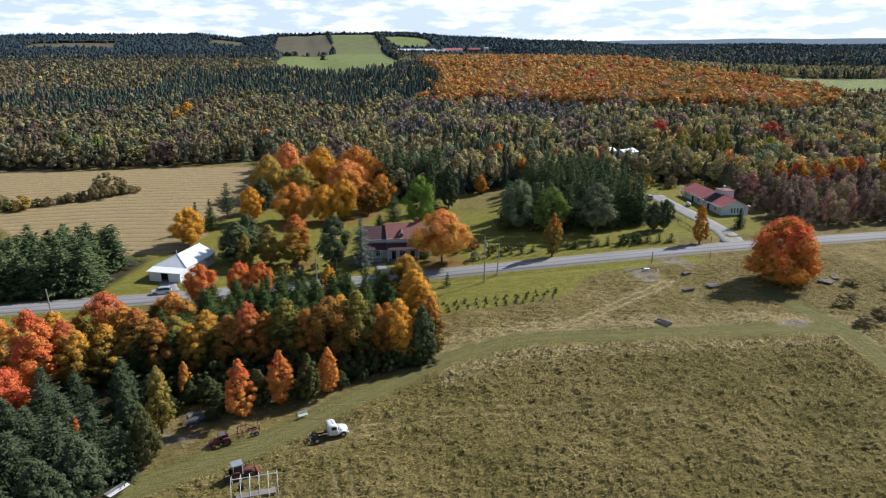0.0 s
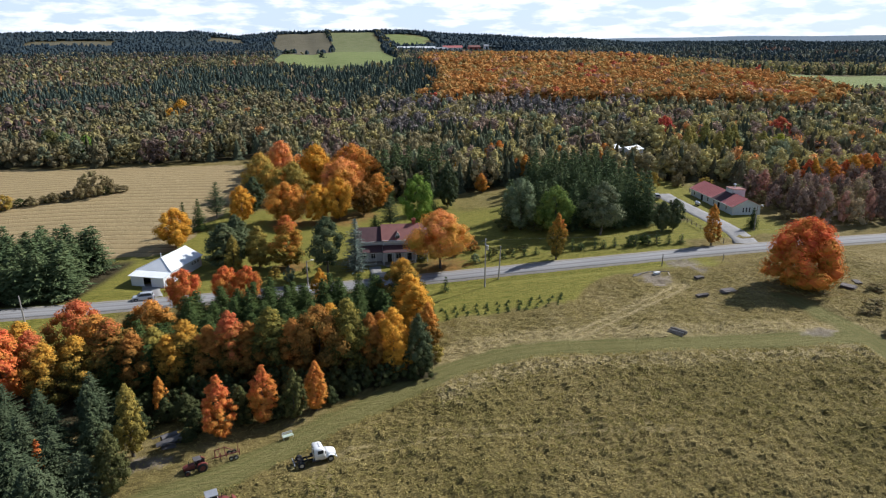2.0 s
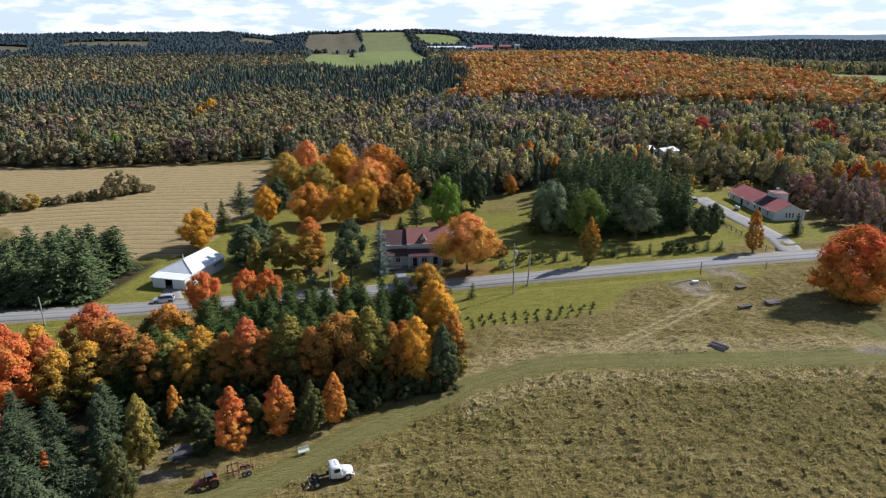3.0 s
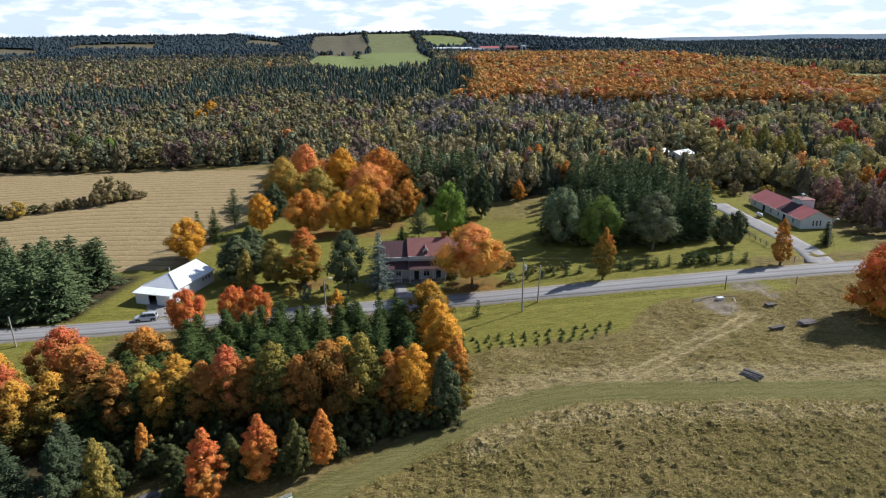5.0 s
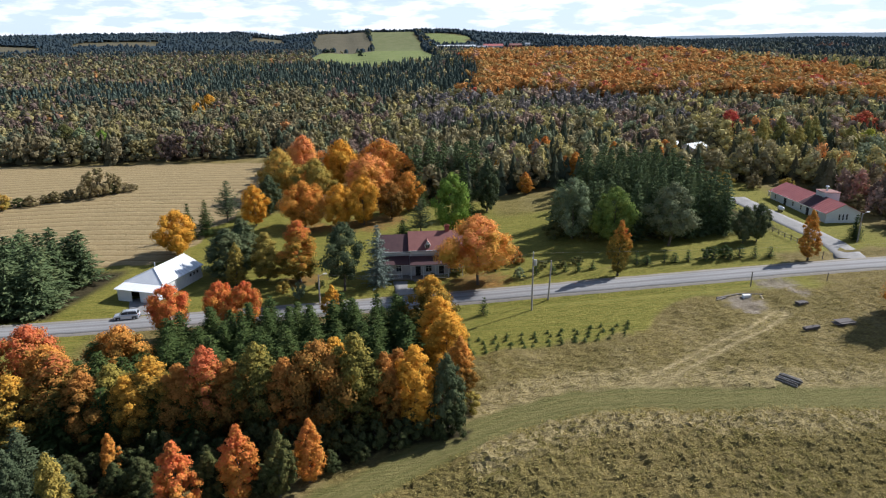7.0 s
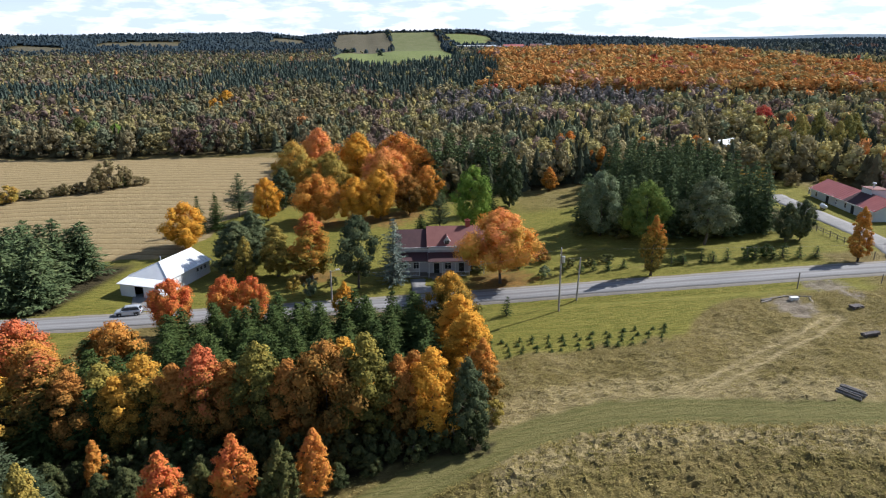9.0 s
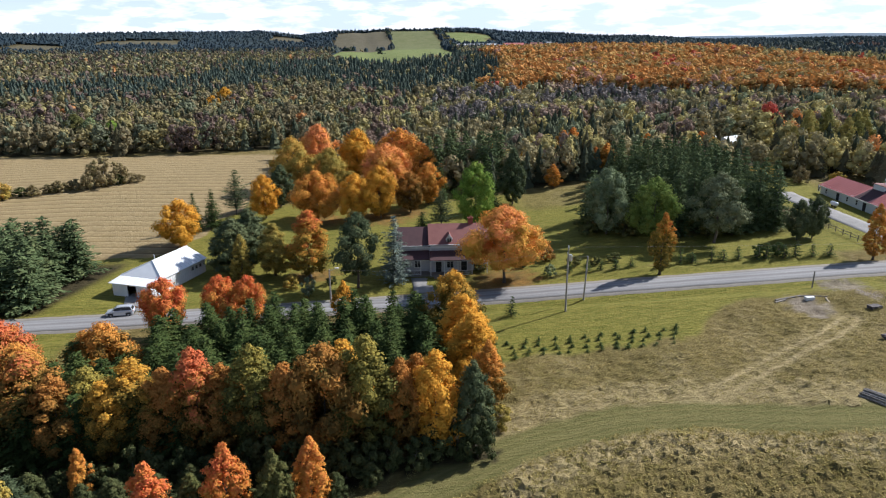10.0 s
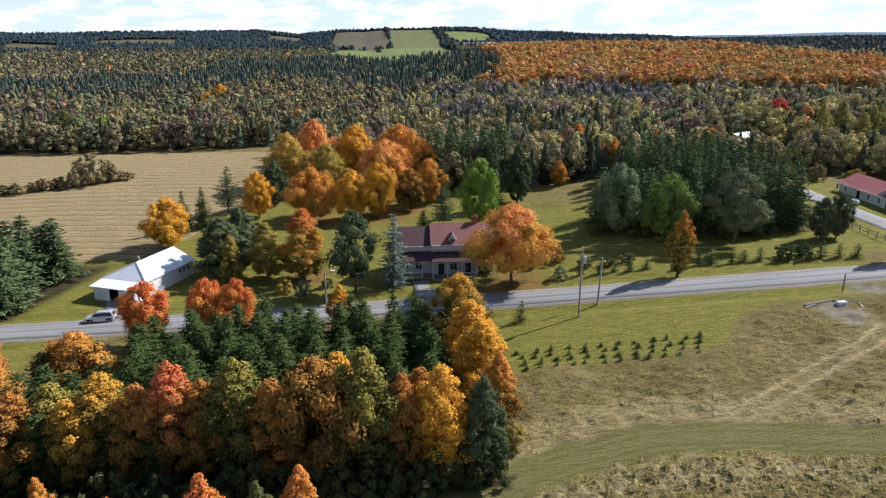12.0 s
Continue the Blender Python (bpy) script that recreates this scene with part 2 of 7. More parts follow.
POPLAR = leaves("pale_poplar_leaves", [(0.18, 0.18, 0.06), (0.26, 0.25, 0.08), (0.36, 0.31, 0.09), (0.42, 0.33, 0.10)])
CORAL = leaves("coral_leaves", [(0.48, 0.31, 0.05), (0.66, 0.35, 0.07), (0.74, 0.32, 0.09), (0.74, 0.29, 0.12)], 0.16, 0.16, 0.2)
GOLD = leaves("golden_leaves", [(0.26, 0.17, 0.03), (0.50, 0.27, 0.035), (0.66, 0.34, 0.045), (0.70, 0.36, 0.05)], turned=0.25)
OLIVE = leaves("olive_leaves", [(0.17, 0.145, 0.04), (0.29, 0.23, 0.055), (0.42, 0.31, 0.07), (0.52, 0.29, 0.06)])
# BROWN and the STAND ramps: dark low ends put the stand's shade into colour
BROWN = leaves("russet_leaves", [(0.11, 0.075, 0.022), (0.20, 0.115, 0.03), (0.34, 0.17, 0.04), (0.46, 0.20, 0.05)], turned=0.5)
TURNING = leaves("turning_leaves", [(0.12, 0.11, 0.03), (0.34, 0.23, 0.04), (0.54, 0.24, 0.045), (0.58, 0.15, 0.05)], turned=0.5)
STAND_RED = leaves("red_topped_shaded_leaves", [(0.09, 0.08, 0.025), (0.20, 0.13, 0.03), (0.42, 0.19, 0.045), (0.60, 0.17, 0.07)], turned=0.7)
STAND_GOLD = leaves("gold_topped_shaded_leaves", [(0.08, 0.08, 0.022), (0.18, 0.135, 0.03), (0.42, 0.24, 0.042), (0.64, 0.34, 0.05)], turned=0.7)
STAND_ORANGE = leaves("orange_topped_shaded_leaves", [(0.10, 0.075, 0.022), (0.22, 0.125, 0.028), (0.44, 0.22, 0.045), (0.64, 0.28, 0.06)], turned=0.6)
# leaf green darkened to stand in for the deep shade before the maples
SHADE_UNDER = leaves("shade_dark_undergrowth_leaves", [(0.030, 0.040, 0.016), (0.048, 0.060, 0.024), (0.070, 0.082, 0.032), (0.095, 0.10, 0.04)], 0.10)
LIME = leaves("lime_leaves", [(0.22, 0.24, 0.04), (0.34, 0.35, 0.05), (0.44, 0.43, 0.06), (0.46, 0.40, 0.07)])
GREEN = leaves("green_leaves", [(0.08, 0.15, 0.025), (0.13, 0.22, 0.035), (0.19, 0.28, 0.05), (0.24, 0.30, 0.06)])
MID_GREEN = leaves("mid_green_leaves", [(0.06, 0.10, 0.025), (0.10, 0.155, 0.035), (0.15, 0.21, 0.045), (0.20, 0.25, 0.06)])
SAGE = leaves("sage_leaves", [(0.09, 0.12, 0.05), (0.15, 0.185, 0.095), (0.22, 0.26, 0.15), (0.19, 0.235, 0.08)])
DULL = leaves("dark_green_leaves", [(0.04, 0.055, 0.018), (0.07, 0.085, 0.028), (0.11, 0.115, 0.04), (0.14, 0.125, 0.04)])
SPRUCE = leaves("spruce_needles", [(0.026, 0.044, 0.014), (0.044, 0.068, 0.020), (0.066, 0.094, 0.028), (0.090, 0.116, 0.034)], 0.12)
BLUE = leaves("blue_spruce_needles", [(0.09, 0.12, 0.10), (0.14, 0.175, 0.15), (0.20, 0.24, 0.20), (0.17, 0.21, 0.16)], 0.12)
GREY_SPRUCE = leaves("grey_spruce_needles", [(0.030, 0.044, 0.022), (0.052, 0.071, 0.036), (0.078, 0.099, 0.052), (0.105, 0.126, 0.066)], 0.12)
GREY_PINE = leaves("grey_green_pine_needles", [(0.075, 0.09, 0.045), (0.12, 0.14, 0.075), (0.17, 0.19, 0.105), (0.20, 0.20, 0.10)], 0.12)
PINE = leaves("pine_needles", [(0.040, 0.056, 0.027), (0.066, 0.086, 0.042), (0.095, 0.118, 0.058), (0.13, 0.142, 0.066)], 0.14)
# paler copy of the spruce needles, with haze put into the colour
HAZED_SPRUCE = leaves("hazed_spruce_needles", [(0.046, 0.070, 0.032), (0.074, 0.104, 0.046), (0.106, 0.140, 0.062), (0.14, 0.165, 0.07)], 0.14)
OLIVE_PINE = leaves("olive_conifer_needles", [(0.05, 0.058, 0.022), (0.08, 0.085, 0.03), (0.11, 0.11, 0.04), (0.14, 0.13, 0.045)], 0.12)
# here too the dark low end carries the stand's shade in the colour
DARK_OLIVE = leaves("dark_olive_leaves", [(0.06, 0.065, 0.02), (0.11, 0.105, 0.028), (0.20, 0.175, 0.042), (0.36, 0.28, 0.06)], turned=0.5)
SCRUB = leaves("dry_shrub_leaves", [(0.12, 0.10, 0.045), (0.20, 0.16, 0.07), (0.27, 0.21, 0.11), (0.22, 0.20, 0.08)], 0.2)
WOODLAND = woodland("woodland_leaves")
ASPHALT = road_surface()
POLE_WOOD = surface("silvery_pole_wood", (0.22, 0.20, 0.18), (0.40, 0.37, 0.34), 0.85, scale=1.5, fine=12, bump=0.3, stretch=(1, 1, 0.1))
DARK_WOOD = surface("dark_weathered_timber", (0.04, 0.034, 0.034), (0.13, 0.11, 0.105), 0.85, scale=1.5, fine=12, bump=0.4)
SHOULDER = surface("gravel_shoulder", (0.15, 0.135, 0.11), (0.27, 0.245, 0.21), 0.95, scale=0.6, fine=8, bump=0.5, depth=0.03)
GRAVEL = surface("gravel", (0.15, 0.145, 0.14), (0.29, 0.28, 0.27), 0.95, scale=0.5, fine=9, bump=0.6, depth=0.04)
WHITE_METAL = surface("white_sheet_metal", (0.62, 0.64, 0.66), (0.78, 0.79, 0.80), 0.35, 0.0, 0.6, 20, 0.05)
WHITE_PAINT = surface("white_painted_boards", (0.60, 0.60, 0.58), (0.78, 0.78, 0.76), 0.6, scale=0.8, fine=25, bump=0.1)
CREAM = surface("pale_painted_siding", (0.55, 0.58, 0.58), (0.68, 0.70, 0.69), 0.6, scale=0.8, fine=25, bump=0.1)
RED_ROOF = surface("faded_red_sheet_roof", (0.34, 0.095, 0.085), (0.46, 0.15, 0.13), 0.5, scale=0.4, fine=12, bump=0.08)
DARK_ROOF = surface("dark_red_shingle_roof", (0.05, 0.02, 0.024), (0.085, 0.036, 0.038), 0.8, scale=0.8, fine=9, bump=0.25)
RUST_ROOF = surface("weathered_red_shingle_roof", (0.15, 0.05, 0.045), (0.22, 0.085, 0.07), 0.75, scale=0.8, fine=9, bump=0.25)
BRICK = surface("red_brick", (0.25, 0.06, 0.04), (0.38, 0.11, 0.08), 0.85, scale=2, fine=18, bump=0.3)
HOUSE_WALL = surface("grey_clapboard", (0.42, 0.41, 0.43), (0.55, 0.54, 0.56), 0.7, scale=1, fine=20, bump=0.15)
GLASS = surface("dark_window_glass", (0.02, 0.025, 0.03), (0.03, 0.035, 0.045), 0.08, scale=1, fine=4, bump=0.0)
DARK = surface("dark_interior", (0.012, 0.012, 0.013), (0.025, 0.024, 0.024), 0.9)
WOOD = surface("weathered_grey_wood", (0.12, 0.105, 0.09), (0.27, 0.24, 0.21), 0.85, scale=1.5, fine=12, bump=0.4, stretch=(1, 1, 0.15))
LOG_WOOD = surface("weathered_log_bark", (0.06, 0.055, 0.05), (0.36, 0.33, 0.30), 0.85, scale=2.5, fine=9, bump=0.4)
PALE_WOOD = surface("pale_cut_wood", (0.42, 0.34, 0.24), (0.62, 0.52, 0.38), 0.8, scale=3, fine=15, bump=0.2)
BLACK = surface("black_steel", (0.012, 0.012, 0.014), (0.04, 0.038, 0.036), 0.55, 0.2)
RUBBER = surface("tyre_rubber", (0.012, 0.012, 0.012), (0.03, 0.03, 0.03), 0.85)
STEEL = surface("galvanised_steel", (0.42, 0.43, 0.44), (0.62, 0.63, 0.64), 0.4, 0.6)
TRACTOR_RED = surface("worn_red_paint", (0.07, 0.018, 0.014), (0.20, 0.04, 0.03), 0.55, scale=2, fine=15)
TRUCK_WHITE = surface("white_truck_paint", (0.72, 0.72, 0.71), (0.82, 0.82, 0.81), 0.25, scale=1, fine=14, bump=0.02)
SILVER = surface("silver_car_paint", (0.50, 0.52, 0.55), (0.58, 0.60, 0.63), 0.25, 0.35, 1, 14, 0.02)
TIN = surface("grey_tin_sheets", (0.30, 0.31, 0.33), (0.50, 0.51, 0.53), 0.4, 0.5, 1.5, 10)
# dark so that the scrap heap carries the trees' shade in its colour
DARK_METAL = surface("dull_scrap_metal", (0.06, 0.055, 0.055), (0.17, 0.16, 0.16), 0.6, 0.3, 1.5, 10)
LAMP_RED = surface("red_lamp_lens", (0.30, 0.01, 0.01), (0.40, 0.02, 0.02), 0.2)

# ---- the lie of the land ----
def step(a, b, v):
    u = np.clip((v - a) / (b - a), 0, 1)
    return u * u * (3 - 2 * u)


RIDGE_AZIMUTH = (-60, -23.4, -20, -16.3, -12.4, -7.4, -4.4, -1.7, 2.3, 6.5, 9.7, 14.3, 18.8, 23.3, 28, 70)
RIDGE_HEIGHT = (38, 42, 43, 48, 44, 50, 37, 51, 50, 54, 52, 36, 19, 10, 0, 0)


def lie(x, y):
    """Height of the ground in metres."""
    x, y = np.asarray(x, float), np.asarray(y, float)
    z = 2.4 + 2.65 * np.tanh((x - 31) / 35)
    z = z + 0.045 * np.maximum(0, 115 - y) * (1 + np.tanh((x - 27) / 27)) / 2 * step(-20, 60, y)
    z = z + 5.0 * step(150, 250, y) * (1 - step(-20, 40, x))
    z = z + 1.5 * step(150, 260, y) * step(20, 60, x)
    d, a = np.hypot(x, y), np.arctan2(x, y)
    east = step(0.15, 0.45, a)
    z = z + 0.027 * np.clip(d - 380, 0, 700) * (1 - 0.6 * east) + 25 * step(900, 2400, d) * east
    z = z + 15 * np.exp(-(((x - 290) / 210) ** 2) - ((y - 640) / 230) ** 2)
    crest = np.interp(np.degrees(a), RIDGE_AZIMUTH, RIDGE_HEIGHT) + 1.6 * np.sin(23 * a) + 1.0 * np.sin(51 * a)
    z = z + crest * np.exp(-(((d - 2350) / 380) ** 2)) - 0.006 * np.maximum(0, d - 2500)
    z = z - 9 * np.exp(-(((d - 1500) / 230) ** 2)) * (1 - east) * step(0.10, 0.18, np.abs(a - 0.06))
    return z


def h(x, y):
    return float(lie(x, y))


def road_y(x):
    return 137.5 - 6.3 * step(-8, 68, np.asarray(x, float))


def away(px, py, line):
    """Distance from points to a polyline."""
    best = np.full(np.shape(px), 1e9)
    for (ax, ay), (bx, by) in zip(line, line[1:]):
        ux, uy = bx - ax, by - ay
        s = np.clip(((px - ax) * ux + (py - ay) * uy) / (ux * ux + uy * uy), 0, 1)
        best = np.minimum(best, np.hypot(px - ax - s * ux, py - ay - s * uy))
    return best


def inside(px, py, ring):
    odd = np.zeros(np.shape(px), bool)
    for (ax, ay), (bx, by) in zip(ring, ring[1:] + ring[:1]):
        cut = ((ay > py) != (by > py)) & (px < (bx - ax) * (py - ay) / ((by - ay) or 1e-9) + ax)
        odd ^= cut
    return odd


HAY = [(-46, 168), (-62, 172), (-92, 200), (-175, 215), (-190, 285), (-100, 270), (-22, 262), (-21, 214), (-29, 188), (-34, 170)]
FAR_FIELDS = [(-36, 960), (-27, 850), (8, 745), (48, 695), (96, 725), (128, 860), (182, 1470), (228, 1950), (243, 2330), (104, 2330), (90, 1800), (74, 1545), (-34, 1480)]
UPPER_FIELD = [(262, 2175), (266, 1840), (375, 1920), (390, 2120), (330, 2180)]
TILLED = [(74, 1555), (-34, 1505), (-63, 1840), (-58, 2230), (0, 2330), (98, 2330), (86, 1800)]
LEFT_FIELDS = ([(-800, 1650), (-650, 1650), (-700, 1830), (-820, 1850)], [(-650, 1840), (-450, 1860), (-475, 2020), (-655, 1975)], [(-245, 2030), (-140, 1990), (-165, 2180), (-245, 2160)])
MAPLE_WOOD = [(76, 395), (102, 412), (151, 368), (205, 349), (243, 322), (290, 330), (328, 390), (332, 460), (318, 565), (335, 690), (310, 830), (245, 930), (132, 780), (108, 540)]
VALLEY = [(352, 548), (340, 480), (342, 410), (388, 372), (480, 402), (660, 520), (640, 640), (480, 588), (400, 565)]
TRACK = [(-27, 73), (-13, 78), (1, 87), (8, 91), (14.5, 94), (20, 96.2), (28.7, 97.4), (36, 96), (44.6, 93), (62, 88), (72, 86), (78, 84)]
EAST_TRACK = [(79.6, 104), (79.6, 97), (78.8, 88), (77.5, 80), (75, 71), (71, 60)]
WHEELS = [(30, 96.5), (35.8, 98), (39.2, 99.4), (44.7, 102.4), (51.4, 105.8), (59.7, 109.7), (66, 114.5)]
TRUCK_WHEELS = [(1, 78.5), (12, 79.5), (24, 76.5), (38, 71)]
TRUCK_TURN = [(-2.5, 77), (-1.6, 68), (-0.8, 60)]
STAND = [(-50, 98), (-44, 93), (-26, 92.5), (-8, 92), (6, 93.5), (14.5, 94.5), (16, 104), (16.5, 124), (0, 130), (-24, 127), (-42, 117)]
CORNER = [(-60, 60), (-29, 66), (-26, 76), (-33, 86), (-45, 92), (-70, 96)]


def axis(lo, hi, fine, coarse, reach, kept):
    """Grid lines, even in the middle and wider and wider towards the horizon, but never coarse inside the kept stretch."""
    mid = list(np.arange(lo, hi + 0.01, fine))
    out, d, x = [], fine, hi
    while x < reach[1]:
        d = min(d * coarse, 30 if x < kept[1] else 260)
        x += d
        out.append(x)
    back, d, x = [], fine, lo
    while x > reach[0]:
        d = min(d * coarse, 30 if x > kept[0] else 260)
        x -= d
        back.append(x)
    return np.array(back[::-1] + mid + out)


def link_mesh(name, verts, faces, mat=None, smooth=False):
    me = bpy.data.meshes.new(name)
    verts, faces = np.asarray(verts, np.float32), np.asarray(faces, np.int32)
    k = faces.shape[1]
    me.vertices.add(len(verts))
    me.vertices.foreach_set("co", verts.ravel())
    me.loops.add(faces.size)
    me.loops.foreach_set("vertex_index", faces.ravel())
    me.polygons.add(len(faces))
    me.polygons.foreach_set("loop_start", np.arange(0, faces.size, k, dtype=np.int32))
    me.polygons.foreach_set("use_smooth", np.full(len(faces), smooth))
    me.update(calc_edges=True)
    if mat:
        me.materials.append(mat)
    return me


gx, gy = axis(-100, 135, 0.65, 1.16, (-4600, 4600), (-850, 700)), axis(45, 285, 0.65, 1.14, (-300, 4700), (-100, 2450))
GX, GY = np.meshgrid(gx, gy)
rng = np.random.default_rng(5)


def waves(x, y, size, seed):
    """Smooth uneven ground made of crossing waves."""
    r = np.random.default_rng(seed)
    z = 0
    for _ in range(9):
        a, k, ph = r.uniform(0, 6.283), r.uniform(0.6, 1.6) * 6.283 / size, r.uniform(0, 6.283)
        z = z + np.sin(k * (x * np.cos(a) + y * np.sin(a)) + ph)
    return z / 4


to_track = np.minimum(away(GX, GY, TRACK), away(GX, GY, EAST_TRACK) + 0.5)
on_track = 1 - step(1.9, 3.2, to_track + 0.35 * waves(GX, GY, 6, 1))
m_hay = inside(GX + 1.5 * waves(GX, GY, 15, 2), GY + 1.5 * waves(GX, GY, 12, 3), HAY).astype(float)
m_field = inside(GX, GY, FAR_FIELDS).astype(float)
for ring in (VALLEY, UPPER_FIELD):
    m_field = np.maximum(m_field, inside(GX, GY, ring))
m_tilled = inside(GX, GY, TILLED) + 0.45 * (inside(GX, GY, FAR_FIELDS) & (GY > 1600))
for ring in LEFT_FIELDS:
    m_tilled = np.maximum(m_tilled, inside(GX, GY, ring))
edge = GY + 0.8 * waves(GX, GY, 9, 4)
near_lawn = step(0, 1.5, edge - np.where(GX < 43, 113.5 - 0.06 * (GX - 18), 113.5 + step(42, 56, GX) * 9.0)) * (1 - step(78, 84, GX)) * step(13, 17, GX)
near_lawn = near_lawn * (GY < 140)
north = step(139, 141, edge) * (1 - step(196, 203, edge)) * (1 - step(108, 116, GX)) * step(-64, -58, GX)
west_verge = (1 - step(0, 1, np.abs(edge - 127) - 8)) * (1 - step(-40, -36, GX))
m_lawn = np.clip(near_lawn + north + west_verge, 0, 1) * (1 - m_hay)
m_lawn = m_lawn * (1 - 0.75 * step(180, 186, edge) * step(36, 42, GX) * (1 - step(64, 70, GX)))
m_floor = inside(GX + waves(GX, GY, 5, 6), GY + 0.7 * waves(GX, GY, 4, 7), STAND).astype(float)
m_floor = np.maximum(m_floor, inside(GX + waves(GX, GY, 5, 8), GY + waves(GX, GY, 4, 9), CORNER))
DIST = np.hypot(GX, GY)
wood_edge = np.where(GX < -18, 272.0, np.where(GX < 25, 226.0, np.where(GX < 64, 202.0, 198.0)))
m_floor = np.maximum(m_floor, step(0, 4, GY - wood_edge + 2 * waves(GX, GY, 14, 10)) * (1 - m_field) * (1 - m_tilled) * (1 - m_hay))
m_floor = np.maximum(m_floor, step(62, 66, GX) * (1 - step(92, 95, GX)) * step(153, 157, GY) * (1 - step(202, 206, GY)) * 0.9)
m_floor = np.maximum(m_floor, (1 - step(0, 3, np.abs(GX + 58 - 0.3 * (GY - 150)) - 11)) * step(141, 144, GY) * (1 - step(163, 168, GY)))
m_litter = np.zeros_like(GX)
for cx, cy, r in ((25.5, 141.5, 7.5), (-7, 186, 7), (2, 185, 6), (8, 187, 8), (13, 190, 6), (-6, 153, 5), (85.6, 107, 7), (0, 205, 16)):
    m_litter = np.maximum(m_litter, 0.75 * (1 - step(0.45, 1.0, np.hypot(GX - cx, GY - cy) / r + 0.18 * waves(GX, GY, 2.5, 11))))
m_earth = np.zeros_like(GX)
for cx, cy, rx, ry in ((63.2, 119.2, 3.0, 4.2), (73.0, 125.5, 4.0, 3.0), (73.8, 121.5, 1.8, 2.6), (73.4, 88, 3.0, 1.8), (62, 115.5, 1.6, 1.4), (-23, 83, 4, 2), (69, 111, 2.5, 1.6), (66, 96, 3.5, 1.6), (91, 104, 5, 2)):
    m_earth = np.maximum(m_earth, 0.85 * (1 - step(0.6, 1.05, np.hypot((GX - cx) / rx, (GY - cy) / ry) + 0.25 * waves(GX, GY, 2.2, 12))))


def dry_at(x, y):
    """How far the grass is pressed and bleached: along wheel marks and beside the mown track."""
    m = 1.1 * np.clip(1 - np.abs(away(x, y, WHEELS) - 0.9) / 0.55, 0, 1) * (0.8 + 0.25 * waves(x, y, 3, 13))
    m = np.maximum(m, 0.30 * (1 - step(1.0, 3.2, away(x, y, WHEELS) + waves(x, y, 4, 16))))
    for line in (TRUCK_WHEELS, TRUCK_TURN):
        m = np.maximum(m, 0.6 * np.clip(1 - np.abs(away(x, y, line) - 0.9) / 0.5, 0, 1))
    m = np.maximum(m, 0.5 * (1 - step(2.0, 4.5, np.abs(away(x, y, TRACK[2:]) - 4.2) + waves(x, y, 3, 14))) * (x > 14))
    m = np.maximum(m, 0.22 * step(0.1, 0.9, waves(x, y, 11, 17) + 0.5 * waves(x, y, 3, 18)) * (y > np.interp(x, [q[0] for q in TRACK], [q[1] for q in TRACK])))
    return np.clip(m, 0, 1)


m_dry = dry_at(GX, GY)
GZ = lie(GX, GY)
rough = 0.11 * waves(GX, GY, 3.1, 21) + 0.07 * waves(GX, GY, 1.9, 22) + 0.25 * waves(GX, GY, 17, 23)
calm = np.clip(m_lawn * 0.85 + on_track * 0.8 + m_hay * 0.8, 0, 0.92)
on_road = 1 - step(4.5, 8, np.abs(GY - road_y(GX)))
GZ = GZ + rough * (1 - calm) * (1 - on_road) * (DIST < 400) - 0.05 * on_track
GZ = GZ - 0.35 * step(3.6, 4.8, np.abs(GY - road_y(GX))) * (1 - step(5.2, 7.0, np.abs(GY - road_y(GX)))) * (np.abs(GX) < 160)

ny, nx = GX.shape
idx = np.arange(nx * ny).reshape(ny, nx)
quads = np.stack([idx[:-1, :-1], idx[:-1, 1:], idx[1:, 1:], idx[1:, :-1]], -1).reshape(-1, 4)
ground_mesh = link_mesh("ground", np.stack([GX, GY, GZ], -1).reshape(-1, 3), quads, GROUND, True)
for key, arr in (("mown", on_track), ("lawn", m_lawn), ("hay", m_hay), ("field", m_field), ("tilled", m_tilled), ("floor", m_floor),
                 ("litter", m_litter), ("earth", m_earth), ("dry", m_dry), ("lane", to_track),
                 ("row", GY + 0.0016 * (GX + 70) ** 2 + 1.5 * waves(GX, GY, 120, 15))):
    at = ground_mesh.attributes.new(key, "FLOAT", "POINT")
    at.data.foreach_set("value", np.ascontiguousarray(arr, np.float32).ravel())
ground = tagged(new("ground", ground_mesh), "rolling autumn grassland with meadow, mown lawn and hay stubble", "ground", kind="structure")


